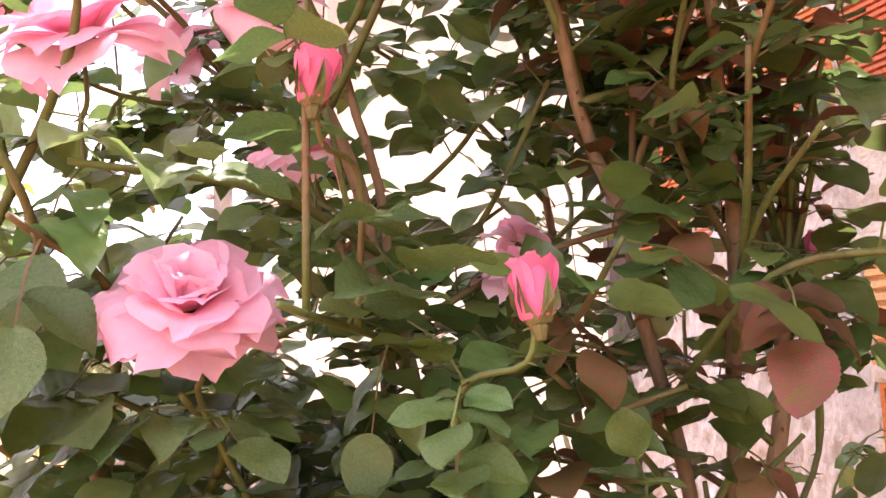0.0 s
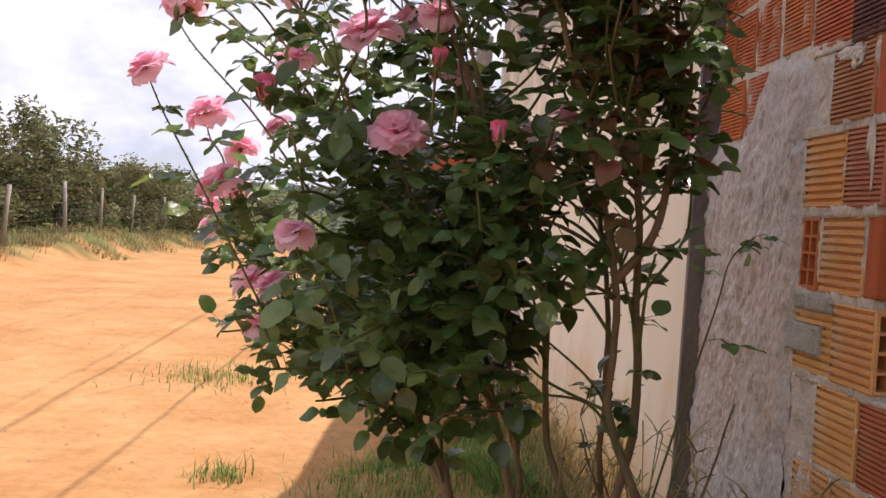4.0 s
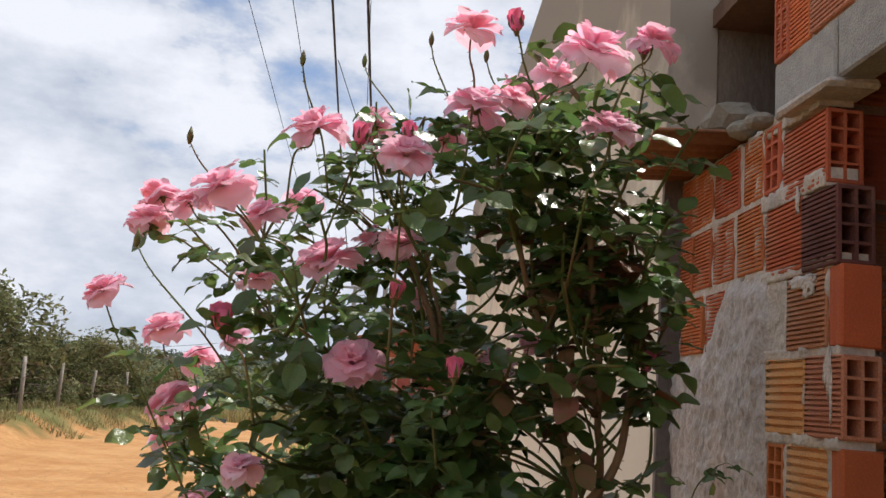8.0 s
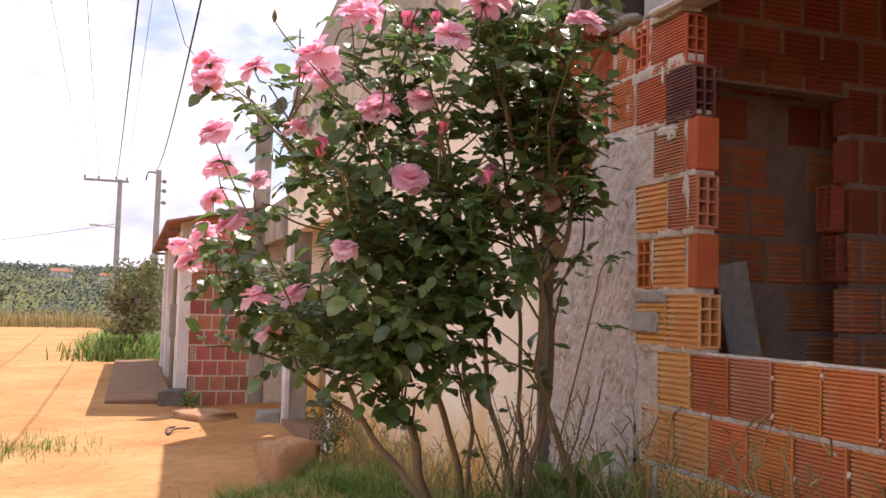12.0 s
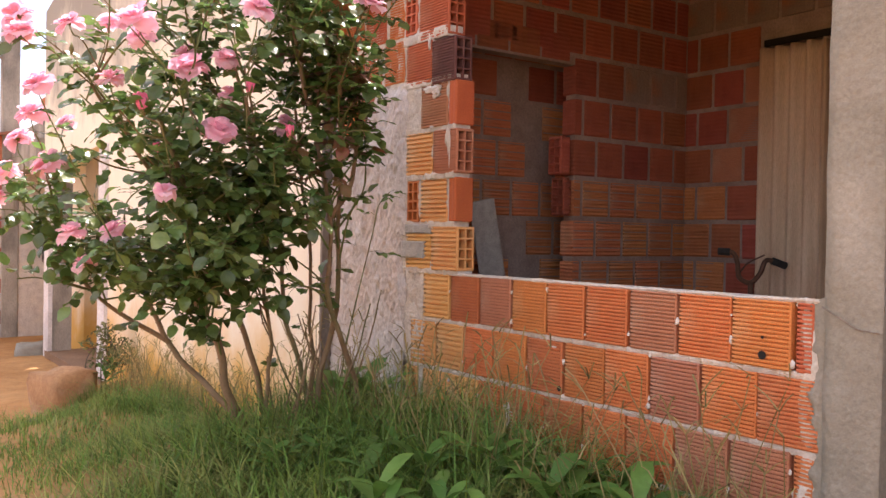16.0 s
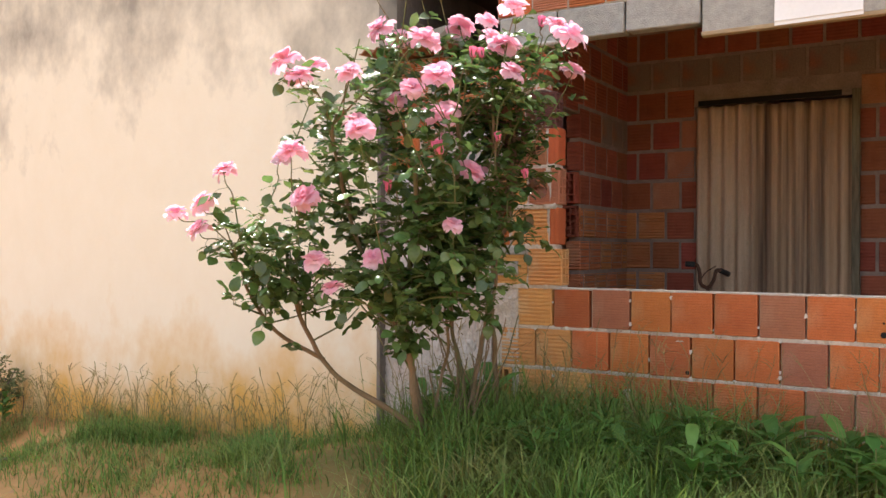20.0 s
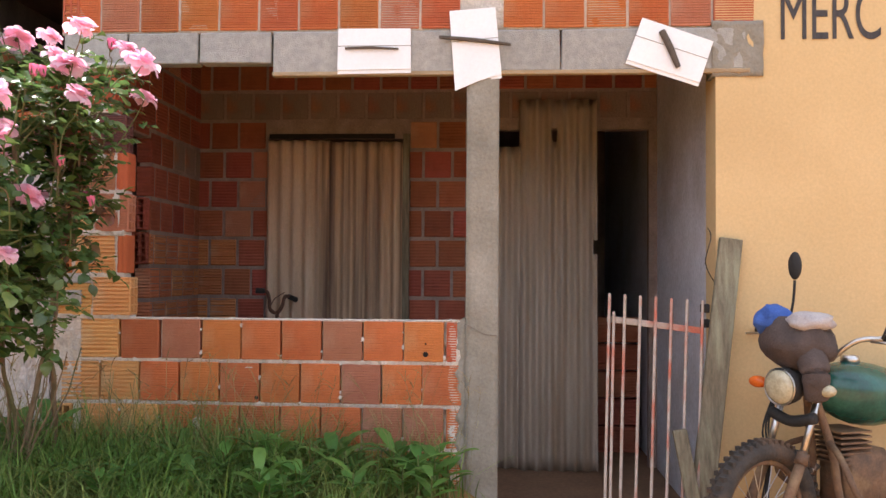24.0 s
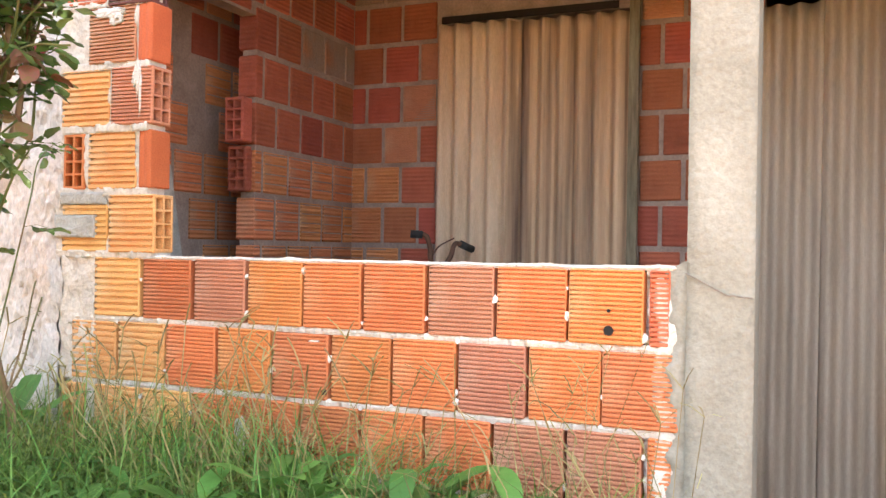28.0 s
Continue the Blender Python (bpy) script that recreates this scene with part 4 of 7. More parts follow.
LEAF_MASS = material("rose_foliage", (0.140, 0.220, 0.060), (0.093, 0.163, 0.048), 0.26, 22, 0.35, 60, per="island", spread=0.45, c3=(0.125, 0.185, 0.05), big=9, spec=0.75, trans=0.42)
LEAF_YOUNG = material("young_rose_leaf", (0.23, 0.085, 0.045), (0.15, 0.10, 0.045), 0.4, 20, 0.3, 60, per="object", spread=0.4, c3=(0.16, 0.11, 0.03), big=8, spec=0.45, trans=0.35)
CANE = material("rose_cane", (0.27, 0.18, 0.105), (0.17, 0.12, 0.065), 0.75, 18, 0.5, 70, c3=(0.10, 0.12, 0.05), big=5, stretch=(1, 1, 0.4))
STEM = material("green_stem", (0.13, 0.17, 0.045), (0.10, 0.11, 0.035), 0.6, 20, 0.3, 60, c3=(0.16, 0.09, 0.04), big=6)
PETAL = material("rose_petal", (0.97, 0.66, 0.76), (0.96, 0.54, 0.67), 0.55, 16, 0.10, 40, per="object", spread=0.10, c3=(0.98, 0.78, 0.85), big=7, spec=0.25, trans=0.52)
PETAL_DEEP = material("rosebud_petal", (0.90, 0.26, 0.42), (0.86, 0.18, 0.34), 0.5, 16, 0.1, 40, per="object", spread=0.12, spec=0.25, trans=0.3)
rs = random.Random(11)
bush = thing("rose_bush", "tall old rose bush full of pink blooms, bare canes below", "rose bush", (0.5, 0.95, ground_z(0.5, 0.95) - 0.02))
BUSH0 = bush.location.copy()


def in_bush(ob):
    ob.parent = bush
    ob.matrix_parent_inverse = Matrix.Translation(-BUSH0)
    return ob


# open blooms: place and width
BLOOMS = [
    (0.057, 0.634, 1.415, 0.098), (-0.018, 0.734, 1.64, 0.112), (-0.494, 0.784, 1.53, 0.085), (-0.498, 1.059, 1.747, 0.092), (-0.488, 1.134, 1.82, 0.1), (-0.366, 0.924, 1.77, 0.085),
    (0.042, 1.074, 2.045, 0.1), (-0.078, 0.774, 1.94, 0.11), (0.412, 0.894, 2.11, 0.11), (0.612, 0.514, 2.11, 0.085), (-0.238, 0.609, 1.747, 0.1), (-0.443, 1.144, 1.48, 0.1),
    (-0.398, 1.114, 1.3, 0.1), (-0.423, 1.514, 1.42, 0.09), (-0.448, 1.614, 1.29, 0.09), (-0.528, 1.674, 1.245, 0.075), (-0.498, 1.579, 1.18, 0.09), (-0.306, 1.134, 1.057, 0.088),
    (-0.22, 0.914, 1.063, 0.085), (-0.266, 1.084, 0.947, 0.075), (-0.133, 0.607, 1.196, 0.062), (0.238, 0.534, 2.106, 0.1), (0.452, 0.374, 2.02, 0.12), (0.498, 0.384, 1.87, 0.09),
    (0.127, 0.484, 1.81, 0.085), (0.235, 1.114, 2.04, 0.09), (-0.145, 1.274, 1.87, 0.09), (0.268, 0.599, 1.964, 0.115), (0.134, 0.771, 1.69, 0.08), (-0.178, 0.764, 1.722, 0.08),
    (0.472, 0.987, 1.508, 0.07), (0.352, 0.694, 2.02, 0.09), (0.172, 0.814, 1.57, 0.075), (0.372, 0.774, 1.45, 0.07), (-0.288, 1.334, 1.47, 0.07), (0.462, 0.779, 2.125, 0.09),
    (-0.208, 1.014, 1.61, 0.08), (0.062, 1.014, 1.73, 0.08),
]
BUDS = [
    (0.25, 0.487, 1.4, 0.025), (0.132, 0.552, 1.543, 0.024), (-0.207, 0.626, 1.468, 0.036), (0.612, 0.584, 2.12, 0.03), (0.686, 0.724, 1.457, 0.026), (0.332, 0.564, 2.13, 0.028),
    (0.132, 0.634, 1.89, 0.026), (-0.048, 0.964, 1.35, 0.03), (0.032, 0.614, 1.87, 0.028),
]


def petal_mesh(length, width, cup, ruffle, seed):
    """One petal: base at the origin, rising along z and leaning out along +x; its rim rolls back."""
    r = random.Random(seed)
    nu, nv = 6, 8
    vs, fs = [], []
    ph = r.uniform(0, 6.28)
    for i in range(nv + 1):
        v = i / nv
        half = width * 0.5 * (0.25 + 0.75 * math.sin(math.pi / 2 * v / 0.62) if v < 0.62 else max(0.0, 1 - ((v - 0.62) / 0.40) ** 3) ** 0.5)
        for j in range(nu + 1):
            u = j / nu * 2 - 1
            y = u * half
            out = cup * length * v * v * 0.55 + (0.10 * length * max(0.0, v - 0.7) * 4)
            bow = -(u * u) * half * (0.55 if cup < 0.3 else 0.30 if cup < 0.7 else 0.12) * (1 - 0.6 * v)
            edge = ruffle * v * v * (math.sin(u * 4.2 + ph) + 0.6 * math.sin(u * 9 + ph * 2)) * length
            z = length * v * (1 + 0.04 * u * u - 0.05 * (1 - abs(u)) * v) + edge * 0.25 - 0.05 * length * max(0, v - 0.8) * 5
            vs.append((out + bow + edge, y, z))
    for i in range(nv):
        for j in range(nu):
            a = i * (nu + 1) + j
            fs.append((a, a + 1, a + nu + 2, a + nu + 1))
    return vs, fs


# petal kinds from the heart outwards: length, width, cup, tilt
KINDS = [(0.032, 0.032, 0.05, 4), (0.038, 0.046, 0.15, 14), (0.045, 0.062, 0.35, 28), (0.053, 0.076, 0.60, 46), (0.058, 0.086, 0.80, 66), (0.060, 0.088, 0.9, 90)]
PETAL_ME = {}


def petal_data(kind, variant, mat):
    key = (kind, variant, mat.name)
    if key not in PETAL_ME:
        L, W, cup, _ = KINDS[kind]
        vs, fs = petal_mesh(L, W, cup, 0.050 + 0.014 * kind, kind * 10 + variant)
        me = bpy.data.meshes.new("petal")
        me.from_pydata(vs, [], fs)
        me.polygons.foreach_set("use_smooth", [True] * len(fs))
        me.materials.append(mat)
        PETAL_ME[key] = me
    return PETAL_ME[key]


def bloom_petals(r):
    out = []
    for kind, count in enumerate((4, 5, 5, 5, 5, 4)):
        for i in range(count):
            az = 360 * i / count + kind * 37 + r.uniform(-19, 19)
            tilt = KINDS[kind][3] + r.uniform(-20, 18)
            out.append((kind, r.randrange(3), Matrix.Rotation(radians(az), 4, "Z") @ Matrix.Translation((0.004 + 0.0012 * kind, 0, -0.0015 * kind)) @ Matrix.Rotation(radians(tilt), 4, "Y") @ Matrix.Rotation(radians(r.uniform(-14, 14)), 4, "X") @ Matrix.Scale(r.uniform(0.82, 1.18), 4)))
    return out


SEPAL = STEM


def bloom(x, y, z, w, detailed, facing):
    """A full rose: base, petals from the heart outwards, sepals."""
    r = random.Random(int((x * 7 + y * 13 + z * 29) * 1000))
    k = w / 0.118
    up = Vector(facing).normalized()
    m = Matrix.Translation((x, y, z - 0.012 * k)) @ up.to_track_quat("Z", "Y").to_matrix().to_4x4() @ Matrix.Diagonal((k, k, k, 1))
    ps = bloom_petals(r)
    bm = bmesh.new()
    tube(bm, [(0, 0, -0.022), (0, 0, -0.012), (0, 0, 0.0)], [0.005, 0.009, 0.007], 7)
    for i in range(5):
        a = 2 * math.pi * i / 5
        d = Vector((math.cos(a), math.sin(a), 0))
        s = d.cross(Vector((0, 0, 1))) * 0.005
        q = [bm.verts.new(p) for p in (d * 0.006 - s + Vector((0, 0, -0.006)), d * 0.006 + s + Vector((0, 0, -0.006)), d * 0.03 + Vector((0, 0, -0.016)))]
        bm.faces.new(q)
    head = in_bush(part("rose", bm, SEPAL, None, "", True))
    head.matrix_basis = m
    if detailed:
        for kind, var, pm in ps:
            o = new("petal", petal_data(kind, var, PETAL))
            o.parent = head
            o.matrix_basis = pm
    else:
        vs, fs = [], []
        for kind, var, pm in ps:
            L, W, cup, _ = KINDS[kind]
            pv, pf = petal_mesh(L, W, cup, 0.050 + 0.014 * kind, kind * 10 + var)
            o0 = len(vs)
            vs += [pm @ Vector(v) for v in pv]
            fs += [tuple(i + o0 for i in f) for f in pf]
        o = soup("petals", vs, fs, PETAL, head, "", True)
    return head


def bud(x, y, z, w):
    k = w / 0.034
    vs = []
    bm = bmesh.new()
    prof = [(0, -0.028, 0.006), (0, -0.02, 0.0145), (0, -0.005, 0.017), (0, 0.012, 0.015), (0, 0.026, 0.0095), (0, 0.034, 0.003)]
    tube(bm, [(0.002 * math.sin(p[1] * 60), 0, p[1]) for p in prof], [p[2] for p in prof], 12)
    head = in_bush(part("rosebud", bm, PETAL_DEEP, None, "half-closed deep pink rosebud", True))
    r = random.Random(int(x * 999 + z * 333))
    head.matrix_basis = Matrix.Translation((x, y, z)) @ pose(0, 0, 0, r.uniform(-14, 14), r.uniform(-14, 14), r.uniform(0, 360)) @ Matrix.Diagonal((k, k, k, 1))
    for i in range(3):
        o = new("petal", petal_data(0, i, PETAL_DEEP))
        o.parent = head
        o.matrix_basis = Matrix.Rotation(radians(120 * i), 4, "Z") @ Matrix.Translation((0.009, 0, -0.016)) @ Matrix.Rotation(radians(4), 4, "Y") @ Matrix.Scale(1.45, 4)
    bm = bmesh.new()
    for i in range(5):
        a = 2 * math.pi * i / 5
        d = Vector((math.cos(a), math.sin(a), 0))
        s = d.cross(Vector((0, 0, 1))) * 0.007
        q = [bm.verts.new(p) for p in (d * 0.008 - s + Vector((0, 0, -0.027)), d * 0.008 + s + Vector((0, 0, -0.027)), d * 0.0205 + s * 0.5 + Vector((0, 0, -0.008)), d * 0.0215 + Vector((0, 0, 0.014)), d * 0.0205 - s * 0.5 + Vector((0, 0, -0.008)))]
        bm.faces.new(q)
    tube(bm, [(0, 0, -0.04), (0, 0, -0.03), (0, 0, -0.024)], [0.004, 0.008, 0.006], 7)
    part("calyx", bm, STEM, head)


# main canes: from the root stock up to forks
ROOTS = {
    "a": [(0.44, 1.06, 0.08), (0.36, 1.07, 0.25), (0.30, 1.20, 0.36), (0.25, 1.37, 0.45), (0.16, 1.48, 0.59), (0.09, 1.54, 0.78), (0.0, 1.52, 0.98), (-0.12, 1.45, 1.15)],
    "j": [(0.17, 1.47, 0.58), (0.06, 1.55, 0.66), (-0.08, 1.58, 0.76), (-0.22, 1.57, 0.92), (-0.34, 1.54, 1.10)],
    "b": [(0.45, 1.05, 0.08), (0.34, 1.04, 0.28), (0.25, 1.03, 0.45), (0.22, 1.03, 0.62), (0.14, 1.02, 0.76), (0.08, 0.95, 1.02), (0.0, 0.86, 1.27), (-0.10, 0.80, 1.45)],
    "k": [(0.15, 1.02, 0.74), (0.20, 0.96, 0.88), (0.26, 0.88, 1.10), (0.24, 0.80, 1.42), (0.16, 0.76, 1.65)],
    "c": [(0.46, 1.05, 0.08), (0.42, 1.02, 0.35), (0.40, 0.95, 0.62), (0.36, 0.93, 0.85), (0.33, 0.86, 1.12), (0.26, 0.80, 1.42), (0.20, 0.76, 1.65)],
    "d": [(0.57, 0.95, 0.08), (0.55, 0.94, 0.45), (0.47, 0.96, 0.70), (0.43, 0.98, 1.10), (0.28, 1.04, 1.45), (0.12, 1.06, 1.75)],
    "e": [(0.58, 0.94, 0.08), (0.60, 0.92, 0.45), (0.66, 0.88, 0.80), (0.62, 0.82, 1.12), (0.58, 0.72, 1.45), (0.52, 0.66, 1.78)],
    "f": [(0.76, 0.88, 0.08), (0.745, 0.878, 0.42), (0.64, 0.835, 0.66), (0.58, 0.81, 0.82), (0.56, 0.775, 1.13), (0.47, 0.74, 1.45), (0.36, 0.70, 1.80)],
    "g": [(0.565, 0.775, 1.12), (0.64, 0.76, 1.26), (0.67, 0.75, 1.50), (0.62, 0.70, 1.80)],
    "h": [(0.46, 1.06, 0.08), (0.42, 1.14, 0.50), (0.30, 1.22, 0.85), (0.10, 1.24, 1.15), (-0.10, 1.18, 1.42), (-0.25, 1.10, 1.58)],
    "i": [(0.60, 0.98, 0.08), (0.62, 1.03, 0.55), (0.62, 1.06, 0.95), (0.57, 1.06, 1.35), (0.50, 1.00, 1.70), (0.42, 0.92, 1.95)],
}
tw = random.Random(44)
for i in range(13):
    # thin bare shoots from the root stock
    x, y = tw.uniform(0.36, 0.78), tw.uniform(0.88, 1.06)
    a, L = tw.uniform(0, 6.28), tw.uniform(0.45, 0.85)
    d = Vector((math.cos(a), math.sin(a), 0)) * L * tw.uniform(0.12, 0.42)
    ROOTS["t%d" % i] = [(x, y, 0.08), (x + d.x * 0.2, y + d.y * 0.2, 0.08 + L * 0.35), (x + d.x * 0.75, y + d.y * 0.75, 0.08 + L * 0.72), (x + d.x, y + d.y, 0.08 + L)]
nodes, stems = [], []
for key, pts in ROOTS.items():
    way = curve(pts, 7)
    way = [p + Vector((noise.noise(p * 9), noise.noise(p * 9 + Vector((3, 1, 4))), 0)) * 0.012 for p in way]
    nn = len(way)
    rad = [(0.0165 if key in "abf" else 0.0115) * (1 - 0.58 * i / nn) * ((0.8 + 0.4 * (ord(key) % 3) / 2) if len(key) == 1 else 0.45) for i in range(nn)]
    bm = tube(bmesh.new(), way, rad, 8)
    for i in range(3, nn - 1):
        for q in range(2):
            d = Vector((rs.uniform(-1, 1), rs.uniform(-1, 1), rs.uniform(-0.6, 0.1))).normalized()
            p = way[i].lerp(way[i + 1], rs.random())
            tube(bm, [p + d * rad[i] * 0.8, p + d * (rad[i] + 0.008)], [0.0022, 0.0003], 4, False)
    in_bush(part("cane", bm, CANE, None, "thick brown thorny cane" if len(key) == 1 else "thin bare cane", True))
    if len(key) > 1:
        continue
    for i in range(int(nn * 0.34), nn):
        nodes.append((way[i], rad[i]))
# leafy side shoots that fill the crown
crown_tips, crown_stems = [], []
for i in range(92):
    for _ in range(60):
        q = Vector((rs.uniform(-0.55, 0.92), rs.uniform(0.36, 1.65), rs.uniform(0.62, 2.08)))
        e = ((q.x - 0.16) / 0.62) ** 2 + ((q.y - 0.90) / 0.62) ** 2 + ((q.z - 1.38) / 0.70) ** 2
        low = q.z < 1.35 and q.x > 0.42
        if 0.25 < e < 1.0 and not low and (q - Vector((0.02, 0.03, 1.37))).length > 0.45 and q.y - 0.36 * q.x < 1.62 and not (q.x > 0.45 and q.z > 1.95) and q.x < 0.98 and not (q.x < -0.08 and q.y < 1.2 and rs.random() < 0.6):
            break
    crown_tips.append(q)
for i in range(12):
    crown_tips.append(Vector((rs.uniform(0.42, 0.76), rs.uniform(0.52, 0.98), rs.uniform(1.6, 2.08))))
for i in range(16):
    crown_tips.append(Vector((rs.uniform(-0.08, 0.38), rs.uniform(0.54, 0.78), rs.uniform(1.08, 1.36))))
for i in range(12):
    crown_tips.append(Vector((rs.uniform(-0.45, -0.05), rs.uniform(1.25, 1.6), rs.uniform(0.78, 1.25))))
for i in range(16):
    crown_tips.append(Vector((rs.uniform(0.15, 0.52), rs.uniform(0.52, 0.95), rs.uniform(0.88, 1.45))))
for i in range(8):
    crown_tips.append(Vector((rs.uniform(0.45, 0.72), rs.uniform(0.62, 0.95), rs.uniform(1.1, 1.6))))
for i in range(15):
    crown_tips.append(Vector((rs.uniform(-0.15, 0.36), rs.uniform(0.52, 0.95), rs.uniform(0.78, 1.42))))
for i in range(10):
    crown_tips.append(Vector((rs.uniform(0.08, 0.30), rs.uniform(0.72, 1.0), rs.uniform(1.12, 1.42))))
for i in range(26):
    crown_tips.append(Vector((rs.uniform(0.36, 0.78), rs.uniform(0.58, 1.0), rs.uniform(1.62, 2.05))))
for i in range(20):
    crown_tips.append(Vector((rs.uniform(-0.12, 0.25), rs.uniform(1.12, 1.5), rs.uniform(0.82, 1.5))))
for q in crown_tips:
    cand = [(abs((p - q).length - 0.3) + 3.0 * max(0, p.z - q.z + 0.05), i) for i, (p, r) in enumerate(nodes)]
    p0, r0 = nodes[min(cand)[1]]
    mid = p0.lerp(q, 0.5) + Vector((rs.uniform(-0.05, 0.05), rs.uniform(-0.05, 0.05), rs.uniform(-0.02, 0.05)))
    crown_stems.append((curve([p0, mid, q], 6), min(r0, 0.0045)))
for way, r0 in crown_stems:
    nodes += [(p, 0.0035) for p in way[2:-1]]
# flowering stems from the nearest suitable cane node
for x, y, z, w in BLOOMS + BUDS:
    tip = Vector((x, y, z - 0.02 * w / 0.1))
    cand = [(abs((p - tip).length - 0.22) + 4.0 * max(0, p.z - tip.z + 0.13) + 1.3 * max(0, (p - tip).xy.length - 0.08), i) for i, (p, r) in enumerate(nodes)]
    p0, r0 = nodes[min(cand)[1]]
    mid = p0.lerp(tip, 0.55) + Vector((rs.uniform(-0.03, 0.03), rs.uniform(-0.03, 0.03), 0.02))
    stems.append((curve([p0, mid, p0.lerp(tip, 0.86) - Vector((0, 0, 0.012)), tip], 5), min(r0, 0.0030)))
GREEN_BUDS = [
    (-0.128, 0.824, 2.09), (0.002, 1.104, 2.21), (-0.338, 0.724, 1.85), (-0.408, 0.684, 1.61), (0.172, 0.964, 2.23), (0.312, 0.934, 2.19),
]
for x, y, z in GREEN_BUDS:
    tip = Vector((x, y, z))
    p0, r0 = min(nodes, key=lambda n_: abs((n_[0] - tip).length - 0.32) + 4 * max(0, n_[0].z - z + 0.25))
    stems.append((curve([p0, p0.lerp(tip, 0.5) + Vector((0.015, 0.01, -0.01)), p0.lerp(tip, 0.85) - Vector((0, 0, 0.01)), tip], 5), 0.0028))
    g = in_bush(part("green_bud", tube(bmesh.new(), [tip + Vector((0, 0, q)) for q in (-0.006, 0.004, 0.012, 0.022, 0.034)], [0.003, 0.0065, 0.0075, 0.005, 0.001], 8), STEM, None, "small closed green bud", True))
stems += crown_stems
# a low shoot that leans to the plastered wall
stems.append((curve([(0.725, 0.95, 0.55), (0.80, 0.94, 0.86), (0.855, 0.94, 1.07), (0.88, 0.94, 1.18), (0.93, 0.93, 1.24)], 5), 0.003))
for way, r0 in stems:
    nn = len(way)
    bm = tube(bmesh.new(), way, [r0 * (1 - 0.45 * i / nn) for i in range(nn)], 6)
    for i in range(1, nn - 1):
        if rs.random() < 0.6:
            d = Vector((rs.uniform(-1, 1), rs.uniform(-1, 1), rs.uniform(-0.6, 0.0))).normalized()
            tube(bm, [way[i] + d * r0 * 0.6, way[i] + d * (r0 + 0.006)], [0.0016, 0.0002], 3, False)
    in_bush(part("stem", bm, STEM, None, "", True))


# leaflets: an oval blade folded on its midrib, saw-toothed edge, pointed tip
def leaflet(L, W, fold, curl, seed):
    r = random.Random(seed)
    N = 9
    vs, fs = [], []
    for i in range(N + 1):
        v = i / N
        half = W * 0.5 * math.sin(math.pi * v ** 0.86) ** 0.72 if 0 < v < 1 else 0.0
        saw = 1.0 if i % 2 else 0.94
        x = L * v
        zc = -curl * L * v * v + 0.03 * L * math.sin(v * 5 + seed)
        wob = 0.05 * W * math.sin(v * 9 + seed * 1.7)
        vs += [(x, -half * saw, zc + fold * half + wob), (x, 0, zc), (x, half * saw, zc + fold * half - wob)]
    for i in range(N):
        a = 3 * i
        for k in range(2):
            fs.append((a + k, a + k + 3, a + k + 4, a + k + 1))
    return vs, fs


LEAFLETS = [leaflet(1.0, 0.74 + 0.05 * (i % 3), (0.12, 0.30, 0.05, 0.2)[i % 4], (0.10, 0.26, 0.38)[i % 3], i) for i in range(7)]
leaf_me = {}


def veined(i):
    """The same leaflet for the close ones: sunken midrib, side veins, saw-toothed rim."""
    W, fold, curl = 0.74 + 0.05 * (i % 3), (0.12, 0.30, 0.05, 0.2)[i % 4], (0.10, 0.26, 0.38)[i % 3]
    N, cols_ = 34, (-1.0, -0.66, -0.33, 0.0, 0.33, 0.66, 1.0)
    vs, fs = [], []
    for k in range(N + 1):
        v = k / N
        half = W * 0.5 * math.sin(math.pi * v ** 0.86) ** 0.72 if 0 < v < 1 else 0.0
        half *= 1.0 if k % 2 else 0.955
        zc = -curl * v * v + 0.03 * math.sin(v * 5 + i)
        for u in cols_:
            vein = 0.011 * math.cos(2 * math.pi * (7 * v - 1.6 * abs(u))) * math.sin(math.pi * v) * (1 if abs(u) < 0.9 else 0.4)
            rib = -0.014 if u == 0 else 0.0
            vs.append((v, u * half, zc + fold * half * abs(u) + rib + vein + 0.05 * W * math.sin(v * 9 + i * 1.7) * u))
    for k in range(N):
        for c in range(6):
            a = 7 * k + c
            fs.append((a, a + 7, a + 8, a + 1))
    return vs, fs


def leaf_data(i, mat):
    if (i, mat.name) not in leaf_me:
        me = bpy.data.meshes.new("leaflet")
        vs, fs = veined(i)
        me.from_pydata(vs, [], fs)
        me.polygons.foreach_set("use_smooth", [True] * len(me.polygons))
        me.materials.append(mat)
        leaf_me[i, mat.name] = me
    return leaf_me[i, mat.name]


mass_v, mass_f, near, young_v, young_f = [], [], [], [], []
stalk = bmesh.new()
EYE0 = Vector((0.02, 0.03, 1.37))


